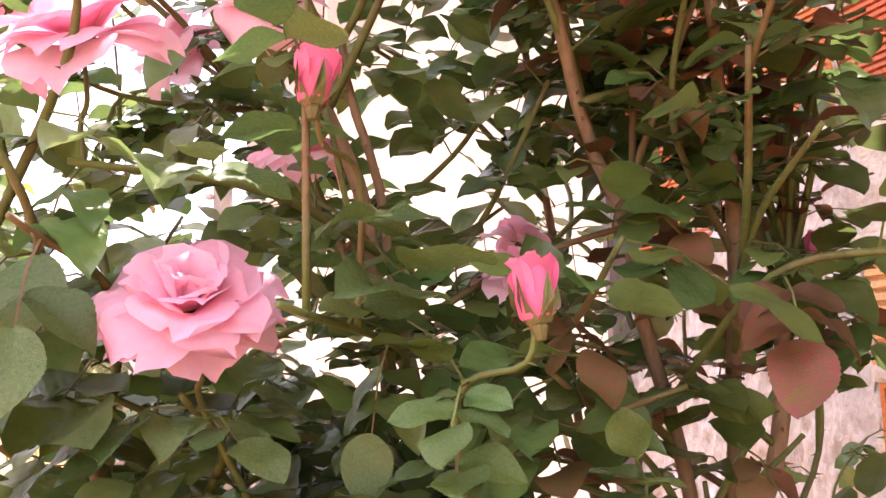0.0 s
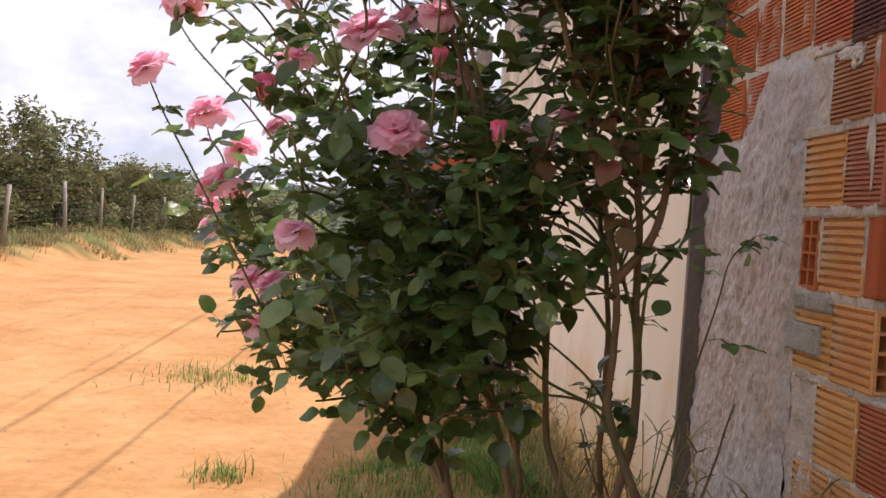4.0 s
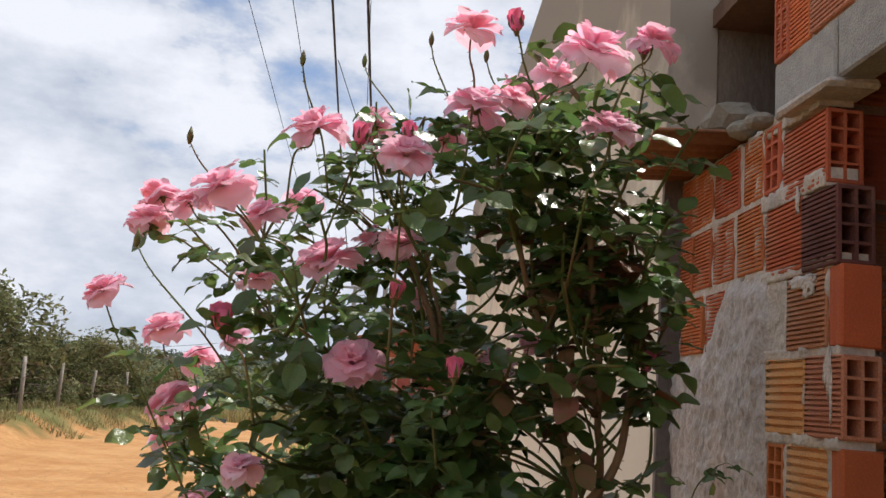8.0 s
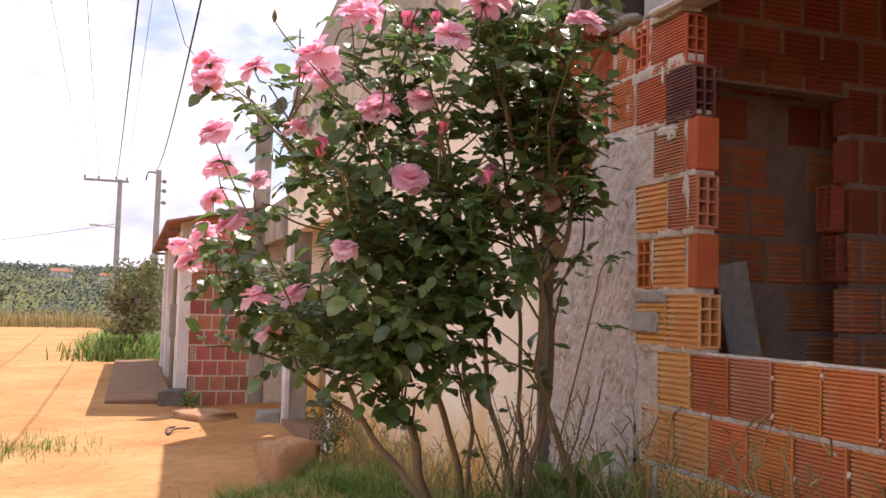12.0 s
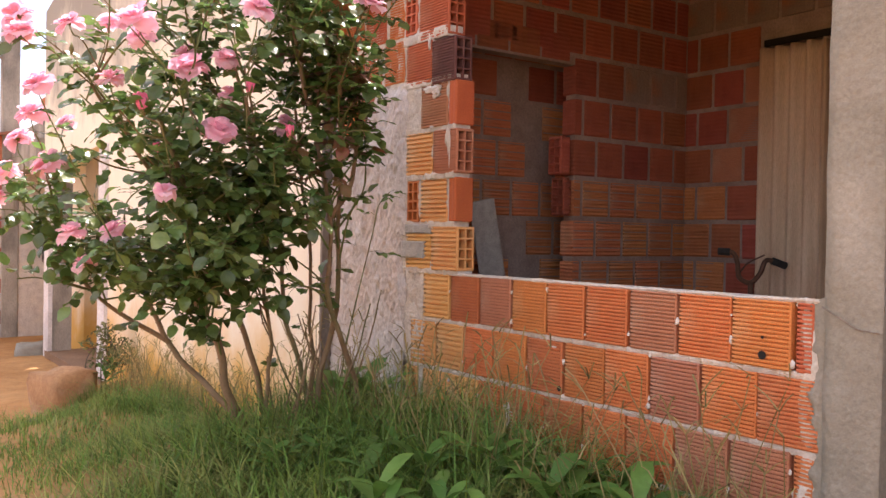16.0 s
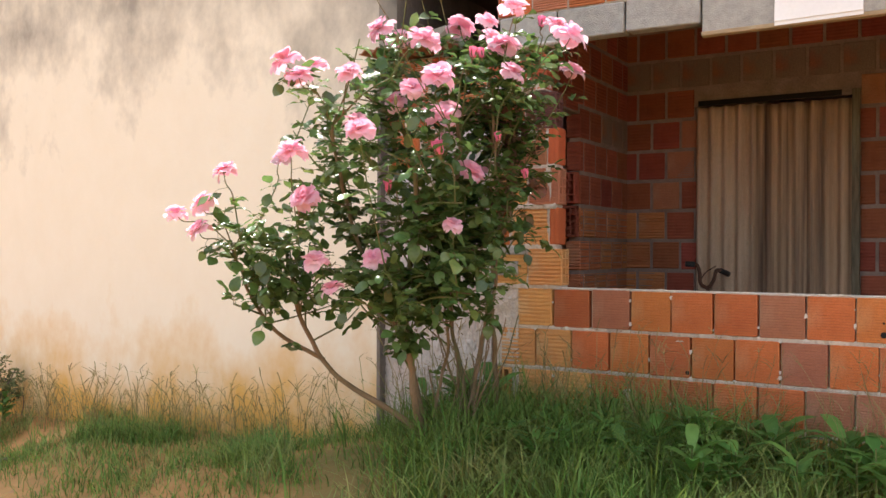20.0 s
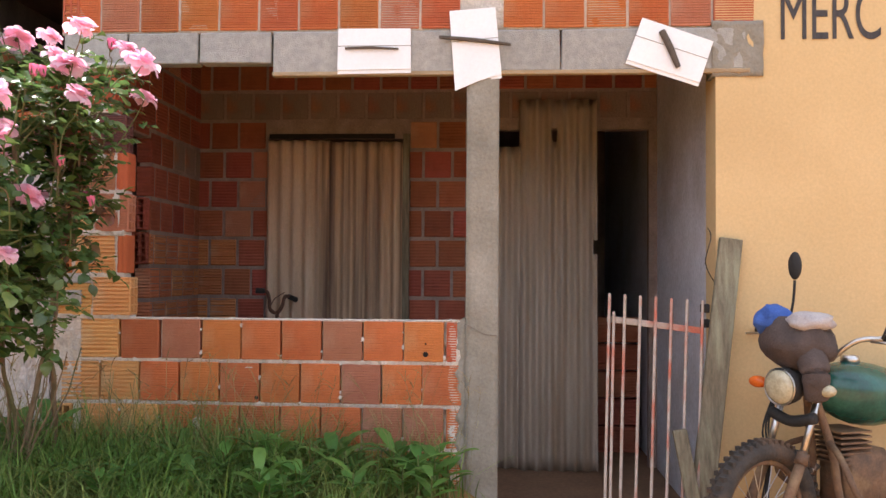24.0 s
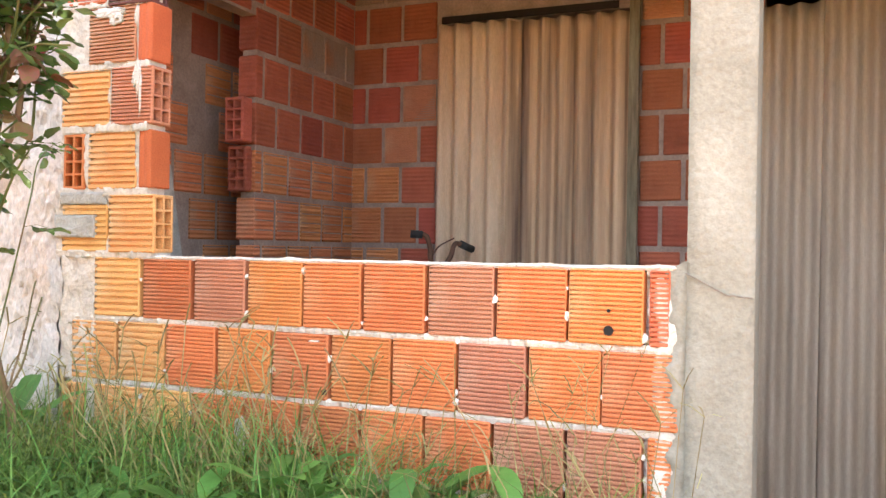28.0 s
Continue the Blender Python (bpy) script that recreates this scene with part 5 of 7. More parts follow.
def compound_leaf(p, d, size, young=False):
    """Five leaflets on one stalk that starts at p and grows along d."""
    d = d.normalized()
    side = d.cross(Vector((0, 0, 1)))
    side = side.normalized() if side.length > 0.05 else Vector((1, 0, 0))
    up = side.cross(d).normalized()
    L = size * 2.1
    end = p + d * L * 0.62 - Vector((0, 0, 0.012))
    tube(stalk, [p, p + d * L * 0.3 + up * 0.004, end], [0.0013, 0.001, 0.0008], 3, False)
    spots = [(end, d, 1.12)]
    for f, s in ((0.62, 0.95), (0.30, 0.8)):
        q = p.lerp(end, f)
        spots += [(q, (d * 0.45 + side), s), (q, (d * 0.45 - side), s)]
    if rs.random() < 0.3:
        spots = spots[:3]
    for q, dd, s in spots:
        x = (dd + Vector((rs.uniform(-0.2, 0.2), rs.uniform(-0.2, 0.2), rs.uniform(-0.35, 0.1)))).normalized()
        nz = (Vector((rs.uniform(-0.6, 0.4), rs.uniform(-0.9, 0.3), 1.0))).normalized()
        yv = nz.cross(x).normalized()
        zv = x.cross(yv)
        k = size * s * rs.uniform(0.85, 1.15)
        m = Matrix.Translation(q) @ Matrix((x, yv, zv)).transposed().to_4x4() @ Matrix.Scale(k, 4)
        near.append(((q - EYE0).length - (0.6 if young else 0.0), m, rs.randrange(len(LEAFLETS)), young))


SHOWN = [Vector(q[:3]) for q in BLOOMS]


def hides_bloom(p):
    """No leaf grows right over an open bloom, nor before those in front."""
    for i, c in enumerate(SHOWN):
        if (p - c - Vector((0, 0, 0.02))).length < 0.07:
            return True
        if i in (0, 1, 7, 21, 22, 24):
            way = Vector((0.0, -0.35, 0.02)) if i < 2 else Vector((-0.05, -0.2, 0.05))
            t = max(0.0, min(1.0, (p - c).dot(way) / way.length_squared))
            if (p - c - way * t).length < 0.085:
                return True
    return False


def grow(way, step, z_min, size):
    acc, turn = 0.0, rs.uniform(0, 6.28)
    for a, c in zip(way, way[1:]):
        acc += (c - a).length
        if acc < step:
            continue
        acc = 0.0
        p = a.lerp(c, rs.random())
        if p.z < z_min or (p.x > 0.38 and p.z < 1.32 and rs.random() < 0.80) or (p.z < 0.95 and rs.random() < 0.8 * sm(0.98, 0.62, p.z)) or (p.y > 1.2 and p.z < 0.86 and rs.random() < 0.6) or (p.x < -0.05 and p.y < 1.2 and p.z > 1.2 and rs.random() < 0.2) or (p.x > 0.40 and p.z < 1.66 and rs.random() < 0.22):
            continue
        turn += 2.4 + rs.uniform(-0.3, 0.3)
        axis = (c - a).normalized()
        o = axis.orthogonal().normalized()
        d = Matrix.Rotation(turn, 3, axis) @ o + axis * 0.35
        if (p + d * 0.08 - EYE0).length < 0.40 or hides_bloom(p) or hides_bloom(p + d.normalized() * 0.10):
            continue
        young = p.x > 0.35 and p.y < 0.85 and p.z > 1.25 and p.z < 1.75 and rs.random() < 0.20
        compound_leaf(p, d, size * rs.uniform(0.78, 1.2), young)


for k_, (way, r0) in enumerate(stems):
    n_fl = len(BLOOMS) + len(BUDS)
    cut = 0.72 if k_ < n_fl else 0.45 if k_ < n_fl + len(GREEN_BUDS) else 1.0
    grow(way[:max(3, int(len(way) * cut))], 0.035, 0.60, 0.053)
for p, d in (((0.86, 0.94, 1.14), (-0.6, 0.2, 0.3)), ((0.86, 0.95, 1.19), (-0.5, 0.5, 0.4)), ((0.90, 0.94, 1.22), (0.4, -0.6, 0.2)), ((0.93, 0.93, 1.24), (0.8, -0.2, 0.2)), ((0.93, 0.93, 1.24), (0.1, 0.6, -0.5))):
    compound_leaf(Vector(p), Vector(d), 0.036)
# bronze leaves on the shoots that lean to the street
for p, d in (((0.42, 0.64, 1.60), (0.1, -0.7, -0.35)), ((0.36, 0.68, 1.40), (0.05, -0.6, -0.3)), ((0.52, 0.66, 1.28), (0.1, -0.6, -0.4))):
    compound_leaf(Vector(p), Vector(d), 0.042, True)
for key, pts in ROOTS.items():
    grow(curve(pts, 10), 0.09 if len(key) == 1 else 0.06, 0.55 if len(key) == 1 else 0.30, 0.05 if len(key) == 1 else 0.042)
near.sort(key=lambda t: t[0])
for i, (dist, m, kind, young) in enumerate(near):
    if i < 300:
        o = new("leaflet", leaf_data(kind, LEAF_YOUNG if young else LEAF))
        in_bush(o)
        o.matrix_basis = m
    else:
        vs, fs = (young_v, young_f) if young else (mass_v, mass_f)
        o0 = len(vs)
        vs += [m @ Vector(v) for v in LEAFLETS[kind][0]]
        fs += [tuple(j + o0 for j in f) for f in LEAFLETS[kind][1]]
tagged(in_bush(soup("foliage", mass_v, mass_f, LEAF_MASS, None, "dense dark green glossy rose leaves", True)), kind="stuff")
if young_v:
    tagged(in_bush(soup("young_foliage", young_v, young_f, LEAF_YOUNG, None, "bronze-red young rose leaves", True)), kind="stuff")
in_bush(part("leaf_stalk", stalk, STEM, None, "thin green leaf stalks"))
for i, (x, y, z, w) in enumerate(BLOOMS):
    r = random.Random(i + 40)
    out = Vector((x - 0.2, y - 1.0, 0)).normalized() if i else Vector((-0.1, -0.9, 0))
    lean = 1.25 if i == 0 else r.uniform(0.25, 0.85)
    bloom(x, y, z, w, i < 14, (out.x * lean + r.uniform(-0.2, 0.2), out.y * lean + r.uniform(-0.2, 0.2), 1.0))
for x, y, z, w in BUDS:
    bud(x, y, z, w)


# ---- porch fittings ----
def corrugated(name, y0, y1, z0, z1, x, mat, parent=None, label="", pitch=0.087, amp=0.024, skip=None, tilt=0.0):
    """A corrugated sheet standing in a y-z plane, waves running up; skip(y, z) leaves broken places out."""
    ny, nz = max(8, int((y1 - y0) / pitch * 8)), 26
    vs, fs = [], []
    for i in range(ny + 1):
        y = y0 + (y1 - y0) * i / ny
        for j in range(nz + 1):
            z = z0 + (z1 - z0) * j / nz
            vs.append((x + amp * math.sin(2 * math.pi * (y - y0) / pitch) + tilt * (z - z0) / (z1 - z0), y, z))
    for i in range(ny):
        for j in range(nz):
            y, z = y0 + (y1 - y0) * (i + 0.5) / ny, z0 + (z1 - z0) * (j + 0.5) / nz
            if skip and skip(y, z):
                continue
            a = i * (nz + 1) + j
            fs.append((a, a + 1, a + nz + 2, a + nz + 1))
    ob = soup(name, vs, fs, mat, parent, label, True)
    so = ob.modifiers.new("thick", "SOLIDIFY")
    so.thickness = 0.006
    return ob


window = thing("window_sheets", "window opening closed with two corrugated fibre-cement sheets", "window cover", (2.95, 0, -0.17))


def under(ob, parent):
    ob.parent = parent
    ob.matrix_parent_inverse = Matrix.Translation(-parent.location)
    return ob


under(corrugated("sheet", 0.06, 0.492, 0.58, 2.04, 2.875, SHEET), window)
SHEET2 = material("darker_sheet", (0.56, 0.40, 0.26), (0.44, 0.295, 0.185), 0.9, 4, 0.35, 70, c3=(0.13, 0.08, 0.06), big=2.0, stretch=(7, 7, 0.16))
under(corrugated("sheet", -0.47, 0.115, 0.58, 2.025, 2.855, SHEET2, label="streaked brown corrugated sheet"), window)
under(part("prop_board", boxed(2.84, 2.87, -0.50, -0.455, -0.17, 2.08, bevel=0.003), WOOD), window)
under(part("prop_board", boxed(2.88, 2.905, 0.2, 0.26, -0.17, 0.7, bevel=0.003), WOOD), window)
door_cover = thing("door_sheets", "doorway half closed with tall upright corrugated sheets", "door cover", (2.85, -1.4, -0.175))
SHEET3 = material("grey_sheet", (0.47, 0.395, 0.315), (0.38, 0.31, 0.24), 0.92, 3, 0.35, 80, c3=(0.36, 0.27, 0.19), big=1.6, stretch=(4, 4, 0.3))
under(corrugated("sheet", -1.768, -1.25, -0.172, 2.31, 2.75, SHEET3, tilt=0.11, pitch=0.084, skip=lambda y, z: (abs(y + 1.485 + 0.1 * (z - 2.08)) < 0.016 and abs(z - 2.07) < 0.075) or (y < -1.75 and abs(z - 1.28) < 0.05), label="grey corrugated sheet with a torn hole"), door_cover)
under(corrugated("sheet", -1.31, -1.0, -0.172, 1.99, 2.80, SHEET3, tilt=0.07, pitch=0.084), door_cover)
inner_boards = thing("stacked_blocks", "low stack of dark red bricks in the dark doorway", "bricks", (3.5, -1.95, -0.175))
for k in range(5):
    o = part("brick", boxed(3.4, 3.5, -2.14, -1.72, -0.173 + 0.2 * k, 0.012 + 0.2 * k, bevel=0.004), BRICK_IN)
    under(o, inner_boards)
slab_board = part("leaning_board", boxed(-0.15, 0.0, -0.006, 0.006, 0, 1.45, bevel=0.003), BLOCK)
slab_board.matrix_world = pose(1.875, 1.03, -0.174, 0, -12, 0)
tagged(slab_board, "grey fibre board leaning in the side room", "board")

# bicycle behind the low wall
BLACK = material("black_rubber", (0.02, 0.02, 0.02), (0.03, 0.028, 0.026), 0.7, 20, 0.2, 60)
CHROME = material("dull_chrome", (0.55, 0.54, 0.52), (0.45, 0.44, 0.42), 0.28, 20, 0.05, 60, metal=1.0)
RUST = material("rusty_steel", (0.16, 0.08, 0.05), (0.09, 0.05, 0.035), 0.6, 20, 0.3, 60, metal=0.4)
bike = thing("bicycle", "old bicycle with a rusty handlebar behind the low wall", "bicycle", (2.7, 0.2, -0.175))
for y in (0.42, -0.62):
    w = under(part("wheel", disc_ring(bmesh.new(), (2.70, y, 0.145), (1, 0, 0), 0.30, 0.018, 32, 6), BLACK), bike)
    part("rim", disc_ring(bmesh.new(), (2.70, y, 0.145), (1, 0, 0), 0.278, 0.008, 32, 5), CHROME, w)
    sp_bm = bmesh.new()
    for k in range(14):
        a = 2 * math.pi * k / 14
        tube(sp_bm, [(2.70, y, 0.145), (2.70, y + 0.275 * math.cos(a), 0.145 + 0.275 * math.sin(a))], 0.0012, 3, False)
    part("spokes", sp_bm, CHROME, w)
fr_bm = bmesh.new()
for a, c in (((2.70, 0.42, 0.145), (2.70, 0.38, 0.74)), ((2.70, 0.36, 0.66), (2.70, -0.26, 0.66)), ((2.70, 0.35, 0.60), (2.70, -0.20, 0.12)), ((2.70, -0.30, 0.70), (2.70, -0.20, 0.12)), ((2.70, -0.26, 0.66), (2.70, -0.62, 0.145)), ((2.70, -0.20, 0.12), (2.70, -0.62, 0.145))):
    tube(fr_bm, [a, c], 0.014, 8)
under(part("frame", fr_bm, RUST), bike)
under(part("saddle", boxed(2.63, 2.77, -0.44, -0.20, 0.71, 0.77, bevel=0.02), BLACK), bike)
hb = bmesh.new()
tube(hb, [(2.70, 0.38, 0.70), (2.70, 0.385, 0.86)], 0.013, 8)
tube(hb, curve([(2.60, 0.50, 1.005), (2.63, 0.44, 1.0), (2.65, 0.425, 0.95), (2.66, 0.42, 0.88), (2.70, 0.385, 0.855), (2.74, 0.36, 0.90), (2.76, 0.35, 0.955), (2.78, 0.335, 0.965), (2.84, 0.30, 0.945)], 6), 0.012, 8)
under(part("handlebar", hb, RUST, None, "curved rusty handlebar", True), bike)
for a, c in (((2.60, 0.50, 1.005), (2.625, 0.45, 1.002)), ((2.79, 0.33, 0.963), (2.85, 0.292, 0.938))):
    under(part("grip", tube(bmesh.new(), [a, c], 0.018, 10), BLACK, None, "", True), bike)
under(part("brake_lever", tube(bmesh.new(), curve([(2.66, 0.42, 0.90), (2.70, 0.40, 0.95), (2.76, 0.35, 0.99)], 4), 0.004, 6), RUST), bike)

bike.location += Vector((-0.06, -0.03, 0))

# ---- white boards on the beam ----
STICK = material("dark_stick", (0.13, 0.10, 0.08), (0.08, 0.065, 0.05), 0.8, 20, 0.4, 60, stretch=(1, 4, 1))


def hung_board(y, z, w, h, roll, stick, corner=None):
    """White board in the beam's plane; its own axes: y to the left, z up."""
    root = thing("white_board", "white plastic board fixed on the beam with a stick", "board", (F - 0.02, y, z), group="boards on the beam")
    root.rotation_euler = (radians(roll), 0, 0)
    for k in range(2):
        bm = bmesh.new()
        d, drop = 0.006 * k, 0.018 * k
        pts = [(-w / 2, -h / 2 - drop), (w / 2, -h / 2 - drop - 0.004), (w / 2 - 0.004, h / 2), (-w / 2 + 0.003, h / 2 - 0.003)]
        if corner and k == 0:
            pts = [(-w / 2, -h / 2), (-w * 0.05, -h / 2 - 0.02), (w / 2, -h / 2 - 0.06), (w / 2 - 0.004, h / 2), (-w / 2 + 0.003, h / 2 - 0.003)]
        a = [bm.verts.new((d - 0.003, p, q)) for p, q in pts]
        c = [bm.verts.new((d + 0.002, p, q)) for p, q in pts]
        bm.faces.new(a)
        bm.faces.new(list(reversed(c)))
        for i in range(len(a)):
            bm.faces.new((a[i], c[i], c[(i + 1) % len(a)], a[(i + 1) % len(a)]))
        bmesh.ops.recalc_face_normals(bm, faces=bm.faces)
        part("panel", bm, PVC, root)
    part("groove", boxed(-0.0045, -0.003, -w / 2, w / 2, 0.012, 0.015), CEMENT, root, "thin grey groove")
    (sy0, sz0), (sy1, sz1), r = stick
    part("stick", tube(bmesh.new(), [(-0.014, sy0, sz0), (-0.016, (sy0 + sy1) / 2, (sz0 + sz1) / 2 + 0.004), (-0.014, sy1, sz1)], [r, r * 1.1, r * 0.8], 6), STICK, root)
    return root


hung_board(-0.505, 2.215, 0.36, 0.20, 0, ((0.14, 0.0), (-0.12, -0.005), 0.006))
hung_board(-0.995, 2.24, 0.23, 0.33, -5, ((0.17, 0.04), (-0.17, -0.03), 0.009), True)
hung_board(-1.925, 2.195, 0.36, 0.21, 19, ((0.07, 0.07), (-0.06, -0.07), 0.016))

# ---- roof edge over the plastered field ----
roof_edge = thing("roof_edge", "edge of a corrugated roof with rubble on it", "roof", (1.1, 1.65, 2.19), kind="structure")
CLAYSHEET = material("clay_roof_sheet", (0.34, 0.15, 0.07), (0.24, 0.11, 0.06), 0.9, 6, 0.4, 40)
rv, rf = [], []
for i in range(41):
    y = 1.28 + 0.51 * i / 40
    for j in range(6):
        x = 0.86 + 0.9 * j / 5
        rv.append((x, y, 2.17 + 0.06 * (x - 0.86) + 0.014 * math.sin(2 * math.pi * y / 0.075)))
for i in range(40):
    for j in range(5):
        a = i * 6 + j
        rf.append((a, a + 1, a + 7, a + 6))
o = under(soup("roof_sheet", rv, rf, CLAYSHEET, None, "rust-brown corrugated roof sheet", True), roof_edge)
o.modifiers.new("thick", "SOLIDIFY").thickness = 0.008
for k, (x, y, z, s) in enumerate(((1.16, 1.42, 2.245, 0.10), (1.12, 1.25, 2.17, 0.05), (1.2, 1.33, 2.21, 0.06), (1.10, 1.12, 2.15, 0.04))):
    bm = bmesh.new()
    bmesh.ops.create_icosphere(bm, subdivisions=2, radius=s)
    for v in bm.verts:
        v.co *= 1 + 0.35 * noise.noise(v.co * 14 + Vector((k, 0, 0)))
        v.co.z *= 0.6
    o = under(part("rubble", bm, CEMENT), roof_edge)
    o.matrix_basis = pose(x, y, z + 0.02)
bm = boxed(F - 0.035, F + 0.10, 0.72, 0.97, 2.133, 2.160, bevel=0.01, jit=0.008, seed=3)
o = under(part("mortar_slab", bm, MORTAR, None, "broken mortar slab"), facade)
eave = under(part("eave_beam", boxed(1.35, 1.43, 1.1, 1.79, 2.9, 3.02, bevel=0.004), WOOD), roof_edge)

# ---- worn places on the brick wall ----
BLOB = material("mortar_drips", (0.66, 0.60, 0.54), (0.55, 0.49, 0.43), 0.95, 18, 0.7, 70)
dr = random.Random(8)
for z, row, w in rows_low[:4]:
    for y, m in row:
        for end in (0, 1):
            if dr.random() < 0.5:
                bm = bmesh.new()
                s = dr.uniform(0.004, 0.010)
                bmesh.ops.create_icosphere(bm, subdivisions=1, radius=s)
                for v in bm.verts:
                    v.co *= 1 + 0.5 * noise.noise(v.co * 60 + Vector((y, z, 1)))
                    v.co.x *= 0.55
                    v.co.z *= dr.uniform(0.8, 2.4)
                o = under(part("mortar_drip", bm, BLOB), facade)
                o.matrix_basis = pose(F + 0.003, y + (0.195 if end else -0.005), z + dr.uniform(0.0, 0.2))
for y, z, w, h in ((0.90, 1.695, 0.13, 0.026), (0.87, 1.68, 0.06, 0.045), (0.775, 1.46, 0.018, 0.11), (0.785, 1.47, 0.028, 0.07), (0.765, 1.42, 0.010, 0.16), (0.93, 1.90, 0.02, 0.06),  (0.10, 0.66, 0.03, 0.012), (-0.35, 0.52, 0.016, 0.02), (0.35, 0.36, 0.05, 0.10)):
    bm = bmesh.new()
    bmesh.ops.create_icosphere(bm, subdivisions=3, radius=1.0)
    for v in bm.verts:
        k = 1 + 0.8 * noise.noise(v.co * 2.6 + Vector((y * 9, z * 9, 0))) + 0.4 * noise.noise(v.co * 7 + Vector((z * 9, 0, 0)))
        v.co = Vector((v.co.x * 0.0022, v.co.y * w * 0.5 * k, v.co.z * h * 0.5 * k))
    o = under(part("lime_splash", bm, BLOB, None, "", True), facade)
    o.matrix_basis = pose(F - 0.001, y, z)
# knocked-in holes: flat discs, the shade inside drawn by their near-black colour
for y, z, r in ((-0.765, 0.735, 0.013), (-0.765, 0.785, 0.005), (0.06, 0.515, 0.010)):
    bm = bmesh.new()
    bmesh.ops.create_circle(bm, cap_ends=True, segments=12, radius=r)
    o = under(part("hole", bm, DARK, None, "flat dark disc for the shade in a knocked-in hole"), facade)
    o.matrix_basis = pose(F - 0.0055, y, z, 0, -90, 0)
crk = tube(bmesh.new(), [(F - 0.024, -0.955, 0.885), (F - 0.024, -1.0, 0.862), (F - 0.023, -1.05, 0.835), (F - 0.024, -1.11, 0.83)], 0.002, 4)
under(part("crack", crk, CONCRETE_DARK, None, "thin dark crack"), column)

# ---- entrance: gate, plank, stick ----
gate = thing("metal_gate", "worn pinkish iron gate of upright flat bars leaning by the entrance", "gate", (1.0, -1.8, -0.16))


def gate_pt(u, v):
    """u 0..1 across the gate, v 0..1 up, in the leaning plane."""
    return Vector((0.86 + 0.24 * v - 0.02 * u, -1.585 - 0.055 * v - 0.40 * u - 0.03 * u * v, -0.155 + 1.19 * v - 0.03 * u * v))


def flat_bar(a, c, w, d, mat):
    a, c = Vector(a), Vector(c)
    m = (c - a).to_track_quat("Z", "X").to_matrix().to_4x4()
    bm = boxed(-w / 2, w / 2, -d / 2, d / 2, 0, (c - a).length, bevel=0.002)
    bm.transform(Matrix.Translation(a) @ m)
    return bm


for i in range(7):
    u = i / 6
    under(part("bar", flat_bar(gate_pt(u, 0.01), gate_pt(u, 1.0 if i else 1.0), 0.026, 0.012, RUSTBAR), RUSTBAR), gate)
under(part("side_bar", flat_bar(gate_pt(0.06, 0.02), gate_pt(0.05, 0.93), 0.02, 0.012, RUSTBAR), RUSTBAR), gate)
for v in (0.90, 0.06):
    under(part("rail", flat_bar(gate_pt(-0.02, v) + Vector((0.014, 0, 0)), gate_pt(1.02, v - 0.02) + Vector((0.014, 0, 0)), 0.03, 0.012, RUSTBAR), RUSTBAR), gate)
for dz in (0.0, -0.07):
    under(part("hinge", boxed(0.0, 0.03, -2.10, -2.06, 0, 0.04, bevel=0.004), BLACK), gate).matrix_basis = pose(1.07, 0.0, 0.95 + dz)


def leaning(bm, foot, head, side):
    """Stands a piece built along z from foot towards head, its width along side."""
    z = (Vector(head) - Vector(foot)).normalized()
    y = (Vector(side) - z * z.dot(Vector(side))).normalized()
    bm.transform(Matrix.Translation(foot) @ Matrix((y.cross(z), y, z)).transposed().to_4x4())
    return bm


plank = part("plank", leaning(boxed(-0.014, 0.014, -0.052, 0.052, 0, 1.50, bevel=0.004, jit=0.003), (0.86, -1.985, -0.17), (1.09, -2.205, 1.31), (0, 1, 0)), WOOD)
tagged(plank, "mossy weathered wooden plank leaning against the yellow wall", "plank")
short = part("stake", leaning(boxed(-0.012, 0.012, -0.03, 0.03, 0, 0.62, bevel=0.004, jit=0.004), (0.80, -2.03, -0.17), (0.90, -1.925, 0.44), (0, 1, 0)), WOOD)
tagged(short, "short broken wooden stake leaning on the gate", "stake")

# ---- lettering and broken plaster on the yellow wall ----
txt = bpy.data.curves.new("lettering", "FONT")
txt.body, txt.size, txt.extrude, txt.offset = "MERC", 0.30, 0.001, 0.0
tob = bpy.data.objects.new("lettering", txt)
scene.collection.objects.link(tob)
letters = new("lettering", bpy.data.meshes.new_from_object(tob.evaluated_get(bpy.context.evaluated_depsgraph_get())))
bpy.data.objects.remove(tob)
letters.data.materials.clear()
letters.data.materials.append(material("dark_paint", (0.045, 0.042, 0.045), (0.075, 0.07, 0.07), 0.8, 20, 0.2, 40))
letters.matrix_world = Matrix.Translation((F - 0.004, -2.43, 2.245)) @ Matrix.Rotation(radians(-90), 4, "Z") @ Matrix.Rotation(radians(90), 4, "X") @ Matrix.Diagonal((0.62, 1.18, 1, 1))
tagged(letters, "dark hand-painted capital letters on the yellow wall", "lettering")
beam_end = lump_wall("beam_end", F - 0.008, F + 0.1, -2.36, -2.12, 2.07, 2.335, CEMENT, None, 0.014, 0.02, freq=18)
tagged(beam_end, "rough grey concrete beam end breaking through yellow plaster", "beam end", kind="structure")
wire = part("loose_wire", tube(bmesh.new(), curve([(F - 0.01, -2.10, 1.35), (F - 0.05, -2.105, 1.30), (F - 0.05, -2.08, 1.18), (F - 0.04, -2.13, 1.08), (F - 0.02, -2.15, 1.03)], 5), 0.0025, 5), BLACK)
tagged(wire, "thin loose black wire at the wall corner", "wire")

